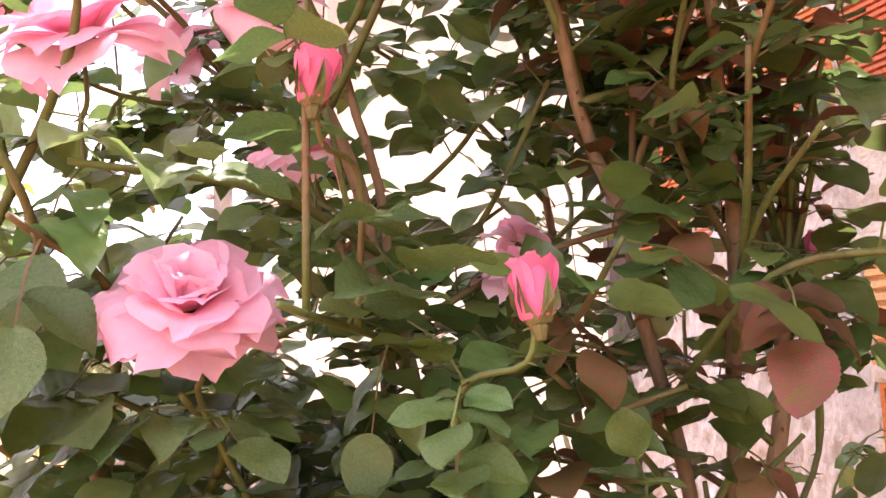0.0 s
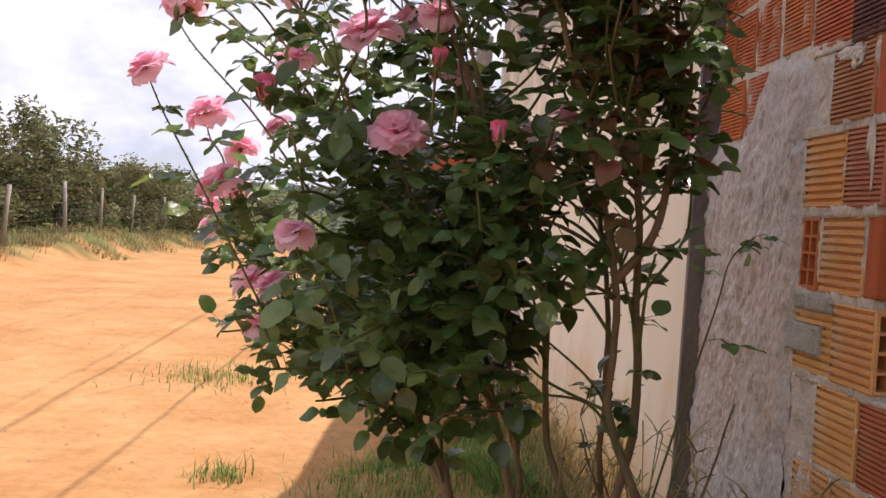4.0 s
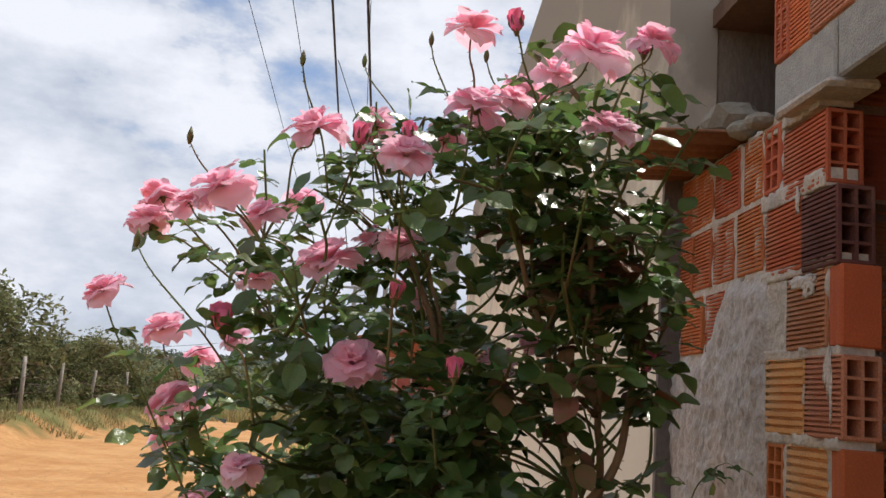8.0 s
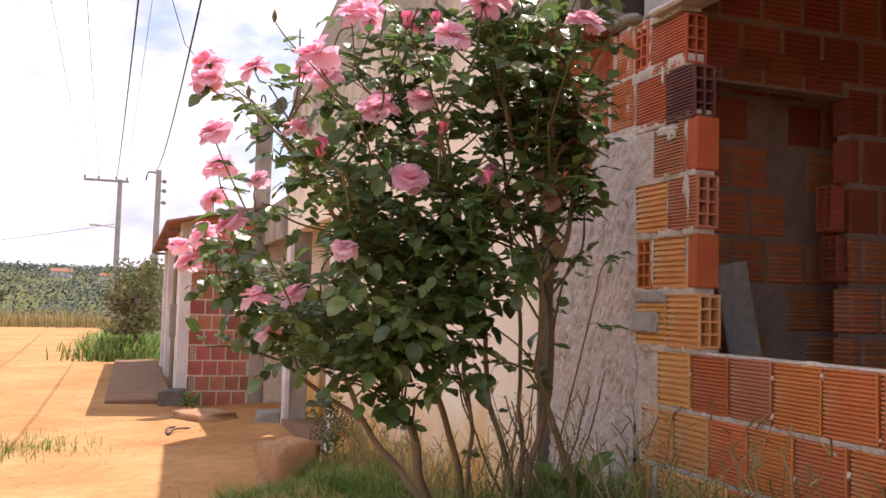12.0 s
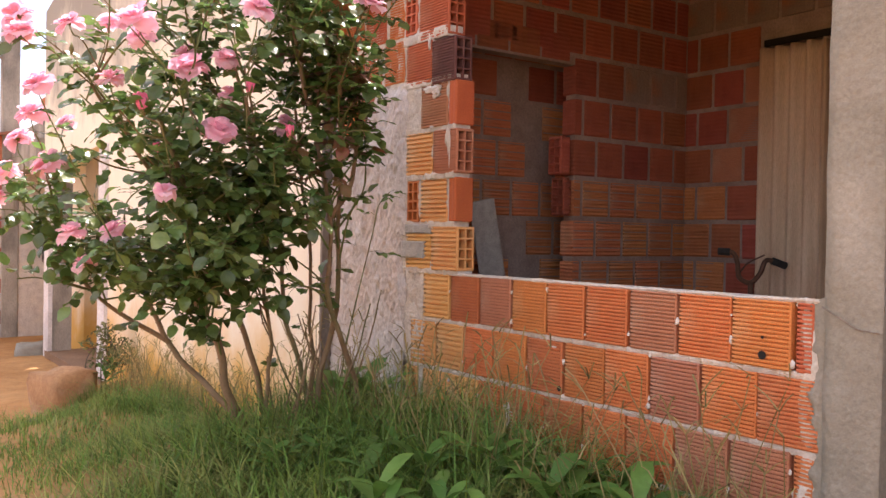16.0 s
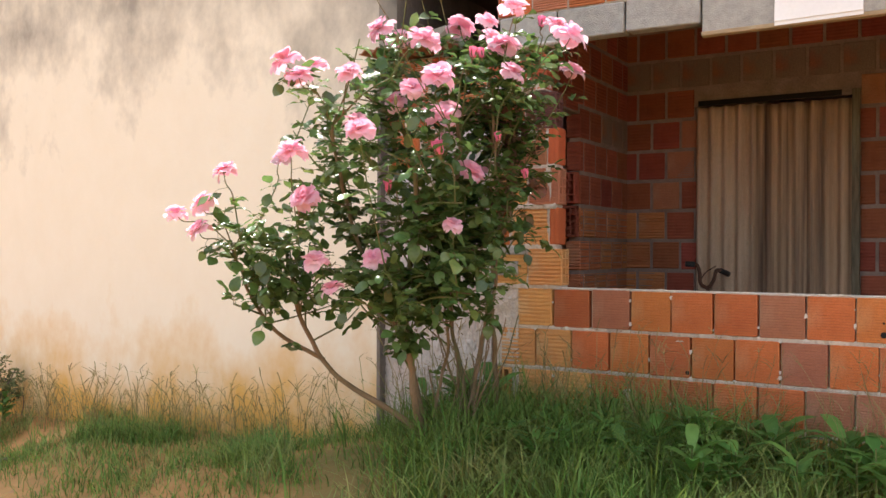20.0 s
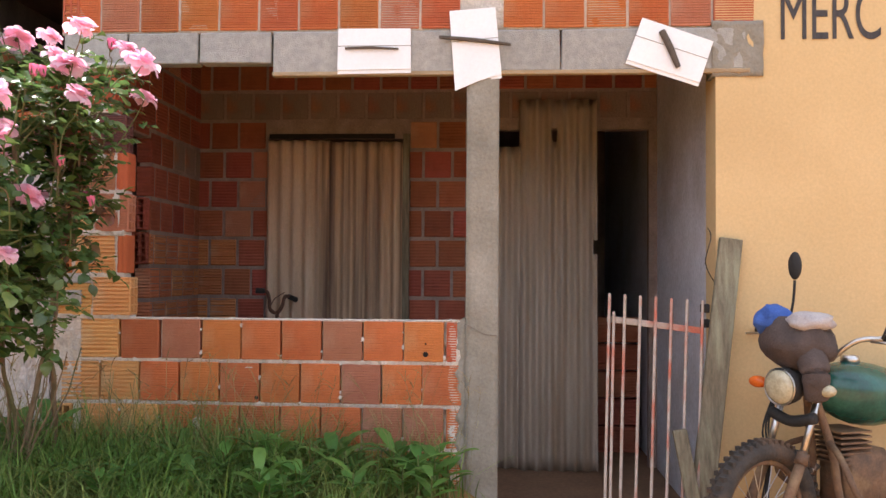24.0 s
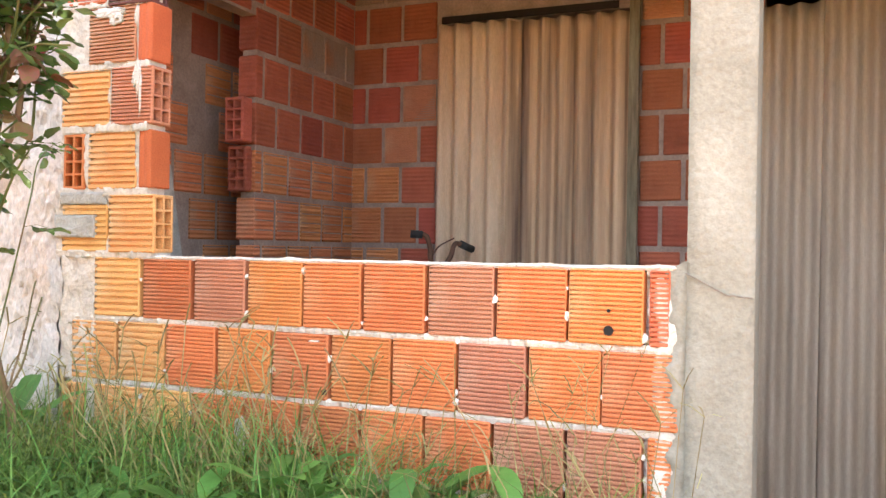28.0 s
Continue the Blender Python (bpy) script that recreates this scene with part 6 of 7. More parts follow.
# ---- motorcycle ----
GREEN = material("green_tank", (0.012, 0.10, 0.075), (0.008, 0.06, 0.05), 0.25, 6, 0.04, 40, c3=(0.03, 0.13, 0.10), big=4, spec=0.6)
LENS = material("lamp_lens", (0.50, 0.46, 0.32), (0.38, 0.34, 0.22), 0.12, 30, 0.1, 50, spec=0.6)
AMBER = material("amber_lens", (0.75, 0.16, 0.02), (0.62, 0.12, 0.015), 0.25, 20, 0.05, 40)
CLOTH = material("dark_cloth", (0.10, 0.075, 0.065), (0.065, 0.05, 0.045), 0.95, 14, 0.6, 90)
CLOTH_BLUE = material("blue_cloth", (0.06, 0.13, 0.40), (0.04, 0.09, 0.30), 0.9, 14, 0.5, 80)
CLOTH_GREY = material("grey_cloth", (0.48, 0.44, 0.42), (0.38, 0.34, 0.33), 0.9, 14, 0.4, 80)
MUD = material("muddy_metal", (0.22, 0.13, 0.075), (0.10, 0.07, 0.05), 0.75, 14, 0.5, 50, c3=(0.30, 0.19, 0.10), big=7, metal=0.3)
TYRE = material("tyre_rubber", (0.035, 0.033, 0.03), (0.06, 0.05, 0.042), 0.85, 20, 0.6, 60, c3=(0.16, 0.10, 0.06), big=6)
MZ = -0.165
moto = thing("motorcycle", "muddy green motorcycle with clothes over its headlamp, parked at the wall", "motorcycle", (0.72, -2.7, MZ))
MT = Matrix.Translation((0.62, -2.20, MZ)) @ Matrix.Rotation(radians(-68), 4, "Z")      # local x runs to the tail


STEER = Matrix.Translation((0.2, 0, 0)) @ Matrix.Rotation(radians(11), 4, "Z") @ Matrix.Translation((-0.2, 0, 0))
TURNED = {"front_wheel", "fork_leg", "fork_tube", "fork_seal", "indicator", "indicator_stalk", "handlebar", "grip", "brake_lever", "mirror", "mirror_stalk", "triple_clamp", "headlamp", "lens", "bezel", "jacket", "sleeve", "blue_cloth", "cap", "cable"}


def on_moto(name, bm, mat, label="", smooth=True, parent=None):
    turned = name in TURNED or (parent and parent.name.startswith("front_wheel"))
    bm.transform(MT @ STEER if turned else MT)
    o = part(name, bm, mat, None, label, smooth)
    if parent:
        o.parent = parent
        return o
    return under(o, moto)


def blob(c, r, seed=0, amp=0.25, freq=9, sub=3):
    bm = bmesh.new()
    bmesh.ops.create_icosphere(bm, subdivisions=sub, radius=1.0)
    for v in bm.verts:
        k = 1 + amp * noise.noise(v.co * 1.7 + Vector((seed, 0, 0))) + 0.3 * amp * noise.noise(v.co * freq * 0.5 + Vector((0, seed, 0)))
        v.co = Vector((c[0] + v.co.x * r[0] * k, c[1] + v.co.y * r[1] * k, c[2] + v.co.z * r[2] * k))
    return bm


for wx, nm in ((-0.03, "front_wheel"), (1.25, "rear_wheel")):
    ww = on_moto(nm, disc_ring(bmesh.new(), (wx, 0, 0.31), (0, 1, 0), 0.268, 0.043, 40, 10), TYRE, "knobbly muddy tyre")
    on_moto("rim", disc_ring(bmesh.new(), (wx, 0, 0.31), (0, 1, 0), 0.222, 0.014, 40, 6), MUD, parent=ww)
    sb = bmesh.new()
    for k in range(24):
        a = 2 * math.pi * k / 24
        tube(sb, [(wx + 0.03 * math.cos(a + 0.6), 0.02 * (-1) ** k, 0.31 + 0.03 * math.sin(a + 0.6)), (wx + 0.217 * math.cos(a), 0, 0.31 + 0.217 * math.sin(a))], 0.002, 4, False)
    on_moto("spokes", sb, CHROME, parent=ww)
    on_moto("hub", tube(bmesh.new(), [(wx, -0.05, 0.31), (wx, 0.05, 0.31)], 0.05, 16), MUD, parent=ww)
    tb = bmesh.new()
    for k in range(52):
        a = 2 * math.pi * k / 52
        for s in (-1, 1):
            c = Vector((wx + 0.306 * math.cos(a + 0.03 * s), 0.018 * s, 0.31 + 0.306 * math.sin(a + 0.03 * s)))
            box(tb, c.x - 0.009, c.x + 0.009, c.y - 0.013, c.y + 0.013, c.z - 0.009, c.z + 0.009)
    on_moto("tread", tb, TYRE, smooth=False, parent=ww)
for s in (-1, 1):
    y = 0.085 * s
    on_moto("fork_leg", tube(bmesh.new(), [(-0.03, y, 0.31), (0.10, y, 0.54)], [0.023, 0.021], 12), MUD)
    on_moto("fork_tube", tube(bmesh.new(), [(0.09, y, 0.52), (0.22, y, 0.84)], 0.015, 12), CHROME)
    on_moto("fork_seal", tube(bmesh.new(), [(0.092, y, 0.525), (0.112, y, 0.57)], [0.028, 0.024], 12), MUD)
    on_moto("indicator", blob((0.14, 0.17 * s, 0.83), (0.028, 0.045, 0.026), 2, 0.02), AMBER if s > 0 else LENS)
    on_moto("indicator_stalk", tube(bmesh.new(), [(0.17, 0.07 * s, 0.83), (0.15, 0.15 * s, 0.83)], 0.008, 8), BLACK)
    hbar = [(0.24, 0.05 * s, 0.90), (0.24, 0.12 * s, 0.95), (0.27, 0.22 * s, 1.03), (0.34, 0.30 * s, 1.04)]
    on_moto("handlebar", tube(bmesh.new(), curve(hbar, 5), 0.011, 10), CHROME)
    on_moto("grip", tube(bmesh.new(), [(0.33, 0.29 * s, 1.04), (0.40, 0.40 * s, 1.035)], 0.018, 12), BLACK)
    on_moto("brake_lever", tube(bmesh.new(), [(0.28, 0.27 * s, 1.03), (0.33, 0.40 * s, 1.02)], 0.006, 8), CHROME)
on_moto("mirror_stalk", tube(bmesh.new(), curve([(0.30, 0.15, 1.04), (0.33, 0.14, 1.17), (0.33, 0.13, 1.27)], 5), 0.006, 8), BLACK)
on_moto("mirror", blob((0.325, 0.125, 1.335), (0.018, 0.034, 0.062), 3, 0.04), BLACK)
on_moto("mirror_stalk", tube(bmesh.new(), curve([(0.31, -0.30, 1.04), (0.32, -0.33, 1.12), (0.31, -0.36, 1.20)], 5), 0.006, 8), BLACK)
on_moto("mirror", blob((0.305, -0.38, 1.265), (0.018, 0.04, 0.06), 4, 0.04), BLACK)
on_moto("triple_clamp", tube(bmesh.new(), curve([(0.15, -0.11, 0.71), (0.14, 0.0, 0.685), (0.15, 0.11, 0.71)], 6), 0.024, 10), BLACK)
shell = on_moto("headlamp", tube(bmesh.new(), [(0.20, 0, 0.845), (0.13, 0, 0.835), (0.075, 0, 0.83)], [0.045, 0.074, 0.079], 24), BLACK)
on_moto("lens", tube(bmesh.new(), [(0.078, 0, 0.83), (0.062, 0, 0.829), (0.052, 0, 0.828), (0.046, 0, 0.828)], [0.073, 0.068, 0.048, 0.02], 24), LENS, "yellowed round headlamp glass", parent=shell)
on_moto("bezel", disc_ring(bmesh.new(), (0.072, 0, 0.83), (1, 0, 0), 0.075, 0.004, 28, 6), CHROME, parent=shell)
on_moto("jacket", blob((0.19, 0.01, 1.01), (0.125, 0.165, 0.115), 5, 0.2), CLOTH, "dark brown jacket bundled over the lamp")
on_moto("sleeve", tube(bmesh.new(), curve([(0.16, -0.08, 0.97), (0.13, -0.13, 0.90), (0.13, -0.13, 0.85), (0.15, -0.12, 0.80)], 5), [0.06] * 5 + [0.054] * 5 + [0.05] * 6, 12), CLOTH)
on_moto("blue_cloth", blob((0.17, 0.11, 1.10), (0.085, 0.080, 0.065), 8, 0.35), CLOTH_BLUE, "blue cloth under the jacket")
on_moto("cap", blob((0.19, -0.06, 1.10), (0.10, 0.095, 0.045), 9, 0.25), CLOTH_GREY, "pale grey cloth on top")
tank = bmesh.new()
bmesh.ops.create_icosphere(tank, subdivisions=3, radius=1.0)
for v in tank.verts:
    p = v.co
    sx = 0.26 * (1 if p.x > 0 else 1.0)
    v.co = Vector((0.52 + p.x * sx, p.y * (0.135 - 0.03 * p.x), 0.80 + (p.z * 0.12 if p.z > 0 else p.z * 0.155) - 0.03 * p.x))
tk = on_moto("tank", tank, GREEN, "dark green fuel tank with a pale stripe")
for i, (dx, dz, ln) in enumerate(((-0.10, 0.05, 0.15), (-0.06, 0.025, 0.12), (-0.12, 0.0, 0.10))):
    on_moto("stripe", boxed(0.50 + dx, 0.50 + dx + ln, 0.128 - 0.012 * i, 0.140, 0.83 + dz, 0.838 + dz), CLOTH_GREY if i != 1 else AMBER, smooth=False, parent=tk)
on_moto("tank_cap", tube(bmesh.new(), [(0.46, 0, 0.915), (0.46, 0, 0.95)], [0.04, 0.036], 18), CHROME, parent=tk)
on_moto("seat", blob((0.98, 0, 0.80), (0.33, 0.125, 0.06), 1, 0.03), BLACK)
on_moto("engine", boxed(0.36, 0.60, -0.10, 0.10, 0.30, 0.56, bevel=0.03), MUD)
for k in range(7):
    on_moto("cooling_fin", boxed(0.33, 0.49, -0.09, 0.09, 0.50 + 0.022 * k, 0.508 + 0.022 * k), MUD, smooth=False)
for s in (-1, 1):
    on_moto("crash_bar", tube(bmesh.new(), curve([(0.30, 0.05 * s, 0.60), (0.26, 0.17 * s, 0.54), (0.27, 0.23 * s, 0.43), (0.34, 0.22 * s, 0.36), (0.42, 0.10 * s, 0.33)], 6), 0.014, 8), MUD)
    on_moto("frame_tube", tube(bmesh.new(), curve([(0.25, 0.02 * s, 0.80), (0.31, 0.06 * s, 0.56), (0.38, 0.08 * s, 0.30), (0.80, 0.09 * s, 0.28), (1.25, 0.09 * s, 0.29)], 6), 0.018, 8), MUD)
on_moto("exhaust", tube(bmesh.new(), curve([(0.34, 0.06, 0.48), (0.26, 0.10, 0.38), (0.34, 0.13, 0.25), (0.8, 0.15, 0.25), (1.4, 0.16, 0.30)], 6), [0.018] * 12 + [0.03] * 13, 10), CHROME)
for k in range(3):
    on_moto("cable", tube(bmesh.new(), curve([(0.27, 0.05 + 0.03 * k, 0.93), (0.16, 0.12 + 0.02 * k, 0.70 - 0.03 * k), (0.14, 0.11, 0.52), (0.03 + 0.02 * k, 0.06, 0.34)], 6), 0.0045, 6), BLACK)
on_moto("side_stand", tube(bmesh.new(), [(0.65, 0.10, 0.30), (0.70, 0.24, 0.0)], 0.012, 8), MUD)


# ---- before the beige house ----
ROCK = material("orange_rock", (0.42, 0.24, 0.12), (0.30, 0.16, 0.08), 0.95, 6, 0.8, 24, c3=(0.48, 0.33, 0.20), big=3)


def rock(name, x, y, z, sx, sy, sz, seed, label, mat=ROCK):
    bm = bmesh.new()
    bmesh.ops.create_cube(bm, size=2.0)
    bmesh.ops.subdivide_edges(bm, edges=list(bm.edges), cuts=4, use_grid_fill=True)
    for v in bm.verts:
        p = v.co.normalized() * 0.35 + v.co * 0.70
        p *= 1 + 0.16 * noise.noise(p * 1.4 + Vector((seed, 0, 0))) + 0.06 * noise.noise(p * 5 + Vector((0, seed, 0)))
        v.co = Vector((p.x * sx, p.y * sy, p.z * sz))
    o = part(name, bm, mat, None, "", True)
    o.location = (x, y, z)
    o.rotation_euler = (0, 0, seed)
    return tagged(o, label, "rock")


rock("boulder", 0.52, 5.06, -0.29, 0.20, 0.19, 0.25, 0.4, "square orange-brown boulder by the beige wall")
rock("flat_stone", 0.22, 9.3, -0.40, 0.35, 0.25, 0.07, 2.1, "flat pale orange stone lying by the far wall")
rock("step_stone", 0.95, 8.75, -0.36, 0.22, 0.16, 0.10, 1.3, "rough grey-brown stone before the doorway", CEMENT)
box_meter = thing("meter_box", "dark grey electricity meter box on the stained wall", "meter box", (BX + 0.44, 10.3, 0.62))
under(part("case", boxed(BX + 0.31, BX + 0.399, 10.12, 10.48, 0.62, 1.18, bevel=0.012), CONCRETE_DARK), box_meter)
under(part("window_slot", boxed(BX + 0.302, BX + 0.31, 10.2, 10.4, 0.66, 0.82), DARK), box_meter)
hook = part("hook", tube(bmesh.new(), curve([(1.0, 10.72, 3.75), (1.0, 10.72, 3.90), (0.97, 10.70, 3.96), (0.94, 10.70, 3.92), (0.94, 10.70, 3.86)], 5), 0.012, 7), RUST)
under(hook, pillar).matrix_parent_inverse = Matrix()
for dz in (3.35, 3.52):
    ins = part("insulator", tube(bmesh.new(), [(0.90, 10.70, dz), (0.86, 10.70, dz), (0.80, 10.70, dz)], [0.02, 0.045, 0.03], 10), BLOCK)
    under(ins, pillar).matrix_parent_inverse = Matrix()
pipe = part("pipe", tube(bmesh.new(), [(1.26, 9.45, -0.42), (1.26, 9.45, 0.78)], 0.03, 12), WHITE_WALL)
tagged(pipe, "upright pale pipe standing before the recess", "pipe")

# far house: front details
for y0, y1, z0, z1, m, nm in ((10.95, 11.5, -0.5, 2.15, WHITE_WALL, "pilaster"), (13.4, 14.3, -0.45, 1.75, WOOD, "door"), (15.2, 15.6, -0.5, 2.15, WHITE_WALL, "pilaster"), (17.2, 17.6, -0.5, 2.15, WHITE_WALL, "pilaster")):
    o = part(nm, boxed(-0.05 if nm == "pilaster" else 0.0, 0.035, y0, y1, z0, z1, bevel=0.01), m)
    under(o, far_house)
under(part("meter", boxed(-0.12, 0.03, 11.9, 12.2, 0.45, 0.95, bevel=0.01), CEMENT, None, "grey meter box"), far_house)
for y in (11.35, 13.3, 15.0, 17.0, 18.9):
    under(part("rafter", boxed(-0.22, 0.14, y, y + 0.05, 2.0, 2.05), WOOD), far_house)
pave = part("pavement_far", boxed(-0.95, -0.05, 11.0, 19.5, -0.6, -0.37, bevel=0.02, jit=0.02), floor.data.materials[0])
tagged(pave, "cracked cement strip before the far house", "pavement", kind="structure")
sheet_low = part("dark_slab", boxed(-0.28, 0.09, 10.7, 11.0, -0.5, -0.22, bevel=0.02, jit=0.02), CONCRETE_DARK)
tagged(sheet_low, "dark concrete block at the house corner", "block")

# ---- grass ----
GRASS = material("grass_blade", (0.17, 0.27, 0.055), (0.10, 0.19, 0.038), 0.6, 8, 0.1, 30, per="island", spread=0.5, c3=(0.28, 0.30, 0.10), big=3, spec=0.3, trans=0.35)
DRY = material("dry_grass_blade", (0.33, 0.27, 0.12), (0.22, 0.19, 0.075), 0.8, 8, 0.1, 30, per="island", spread=0.4, trans=0.3)
BROAD = material("broad_weed_leaf", (0.125, 0.26, 0.05), (0.08, 0.185, 0.036), 0.5, 12, 0.25, 40, per="object", spread=0.25, spec=0.4, trans=0.35)
gr = random.Random(21)


def blades(spots, mat, name, label, hmin, hmax, width, bend=0.6):
    vs, fs = [], []
    for x, y in spots:
        z = ground_z(x, y) - 0.01
        h = gr.uniform(hmin, hmax)
        a = gr.uniform(0, 6.283)
        d, s = Vector((math.cos(a), math.sin(a), 0)), Vector((-math.sin(a), math.cos(a), 0))
        lean = gr.uniform(0.15, bend) * h
        w = width * gr.uniform(0.7, 1.3)
        o = Vector((x, y, z))
        i = len(vs)
        for v in (0.0, 0.4, 0.75):
            c = o + d * lean * v * v + Vector((0, 0, h * v * (1 - 0.22 * v)))
            vs += [c - s * w * (1 - 0.5 * v), c + s * w * (1 - 0.5 * v)]
        vs.append(o + d * lean * 1.15 + Vector((0, 0, h * (0.80 if lean > 0.4 * h else 0.92))))
        fs += [(i, i + 1, i + 3, i + 2), (i + 2, i + 3, i + 5, i + 4), (i + 4, i + 5, i + 6)]
    o = soup(name, vs, fs, mat)
    return tagged(o, label, "grass", kind="stuff")


lush, short_g = [], []
while len(lush) < 9000:
    x, y = gr.uniform(-0.75, 1.10), gr.uniform(-1.1, 1.7)
    edge = 0.35 * noise.noise((x * 1.7, y * 1.7, 9.0))
    keep = (1 - 0.5 * sm(0.05, -0.35, y)) * sm(-0.65, 0.25, x + edge) * sm(-1.05, -0.6, y + edge) * (1 - 0.97 * sm(0.75, 1.25, y + edge - 0.35 * sm(0.6, 1.0, x)))
    if gr.random() < keep:
        lush.append((x, y))
blades(lush, GRASS, "grass", "thick green grass before the brick wall", 0.06, 0.34, 0.0034, 1.3)
while len(short_g) < 9000:
    x, y = gr.uniform(-1.6, 1.05), gr.uniform(-1.0, 5.0)
    if gr.random() < (0.15 + 0.85 * sm(0.05, 0.4, noise.noise((x * 1.3, y * 1.3, 4.0)) + 0.25)) * sm(-0.75, 0.1, x) * sm(5.0, 3.6, y) * sm(-0.95, -0.6, y):
        short_g.append((x, y))
blades(short_g, GRASS, "short_grass", "short patchy grass on the dirt bank", 0.03, 0.13, 0.0026, 1.0)
clumps = []
while len(clumps) < 3600:
    x, y = gr.uniform(-0.5, 1.04), gr.uniform(1.2, 4.9)
    if noise.noise((x * 2.1, y * 2.1, 14.0)) > 0.12 and gr.random() < sm(-0.4, 0.5, x):
        clumps.append((x, y))
blades(clumps, GRASS, "grass_clump", "tangled grass clumps on the dirt bank", 0.06, 0.22, 0.0024, 1.5)


def finger_grass(spots):
    """Thin bent stalks, each with a fan of narrow seed spikes."""
    vs, fs = [], []

    def strip(pts, w):
        i = len(vs)
        for p in pts:
            vs.extend(((p.x - w, p.y + w * 0.4, p.z), (p.x + w, p.y - w * 0.4, p.z)))
        fs.extend((i + 2 * k, i + 2 * k + 1, i + 2 * k + 3, i + 2 * k + 2) for k in range(len(pts) - 1))
    for x, y, h in spots:
        a = gr.uniform(0, 6.283)
        d = Vector((math.cos(a), math.sin(a), 0)) * h * gr.uniform(0.1, 0.45)
        o = Vector((x, y, ground_z(x, y)))
        top = o + d + Vector((0, 0, h))
        strip([o, o + d * 0.3 + Vector((0, 0, h * 0.55)), top], 0.0016)
        for k in range(gr.randrange(2, 5)):
            q = Vector((gr.uniform(-1, 1), gr.uniform(-1, 1), gr.uniform(-0.3, 0.9))).normalized() * gr.uniform(0.05, 0.10)
            strip([top, top + q * 0.5 + Vector((0, 0, 0.006)), top + q], 0.0022)
        for k in range(2):
            p = o.lerp(top, gr.uniform(0.2, 0.7))
            q = Vector((gr.uniform(-1, 1), gr.uniform(-1, 1), gr.uniform(0.2, 0.9))).normalized() * gr.uniform(0.06, 0.13)
            strip([p, p + q * 0.6, p + q - Vector((0, 0, 0.02))], 0.002)
    return tagged(soup("finger_grass", vs, fs, DRY), "thin seeding grass stalks along the house walls", "grass", kind="stuff")


finger_grass([(gr.gauss(0.92, 0.07), gr.uniform(1.9, 4.9), gr.uniform(0.12, 0.40)) for _ in range(170)] + [(gr.uniform(0.6, 1.08), gr.uniform(-1.0, 1.7), gr.uniform(0.28, 0.55)) for _ in range(120)])
tall = [(gr.uniform(0.7, 1.08), gr.uniform(-0.9, 1.2)) for _ in range(320)] + [(gr.gauss(0.95, 0.06), gr.uniform(1.9, 5.2)) for _ in range(160)]
blades(tall, DRY, "tall_grass", "tall thin half-dry grass stalks along the wall", 0.22, 0.46, 0.0022, 0.7)
arching = [(gr.uniform(0.45, 1.05), gr.uniform(-0.35, 1.15)) for _ in range(800)]
blades(arching, GRASS, "long_grass", "long arching green grass blades before the bricks", 0.26, 0.52, 0.0026, 1.3)
tuft = [(-1.6 + gr.gauss(0, 0.30), 7.3 + gr.gauss(0, 0.35)) for _ in range(420)] + [(-0.95 + gr.gauss(0, 0.1), 4.2 + gr.gauss(0, 0.1)) for _ in range(140)]
blades(tuft, GRASS, "grass_tuft", "small grass tufts growing in the dirt road", 0.05, 0.16, 0.004, 0.9)
road_edge = []
while len(road_edge) < 9000:
    y = gr.uniform(10, 60)
    x = -8.3 + 0.5 * sm(17, 26, y) - 0.012 * (y - 14) - abs(gr.gauss(0, 1.2)) + 1.2 * noise.noise((y * 0.5, 0, 0))
    if noise.noise((x * 0.7, y * 0.7, 8.0)) > gr.uniform(-0.35, 0.25):
        road_edge.append((x, y))
blades(road_edge, DRY, "roadside_grass", "dry grass along the far road edge", 0.06, 0.34, 0.010, 0.9)
far_grass = [(gr.uniform(-24, 3), gr.uniform(44, 75)) for _ in range(9000)]
blades(far_grass, DRY, "field_grass", "tall dry grass beyond the road bend", 0.5, 1.3, 0.03, 0.5)
verge = [(-0.8 + gr.gauss(0, 0.5), gr.uniform(19, 30)) for _ in range(2500)]
blades(verge, GRASS, "verge_grass", "green weeds on the road verge", 0.15, 0.6, 0.02, 0.7)


# broad-leaved weeds before the wall
def weed(x, y, s, count, seed, base=0.07):
    r = random.Random(seed)
    root = thing("weed", "bright green broad-leaved weed in the grass", "weed", (x, y, ground_z(x, y) - 0.01), group="weeds before the wall")
    for i in range(count):
        a = 2.4 * i + r.uniform(-0.4, 0.4)
        L, W = s * r.uniform(0.75, 1.1), s * r.uniform(0.24, 0.34)
        lift = r.uniform(0.35, 1.0)
        vs, fs = [], []
        for k in range(8):
            v = k / 7
            half = W * 0.5 * math.sin(math.pi * min(1, v * 0.93 + 0.05)) ** 0.8
            px, pz = L * v * (1 - 0.15 * v), base + 0.85 * s * i / count + L * lift * (v - 0.55 * v * v)
            vs += [(px, -half, pz + 0.25 * half), (px, 0, pz), (px, half, pz + 0.25 * half)]
        for k in range(7):
            for q in range(2):
                fs.append((3 * k + q, 3 * k + q + 3, 3 * k + q + 4, 3 * k + q + 1))
        o = soup("leaf", vs, fs, BROAD, root, "", True)
        o.rotation_euler = (0, 0, a)
    part("stalk", tube(bmesh.new(), [(0, 0, 0), (0, 0, base + 0.85 * s)], [0.006, 0.003], 6), STEM, root)
    return root


for i in range(56):
    y = gr.uniform(-0.95, 0.75)
    x = gr.uniform(0.15, 0.98) if y > -0.5 else gr.uniform(0.3, 1.0)
    weed(x, y, gr.uniform(0.11, 0.19) if y < 0.1 else gr.uniform(0.08, 0.14), gr.randrange(8, 13), i, gr.uniform(0.05, 0.11) if y < 0.3 else 0.07)
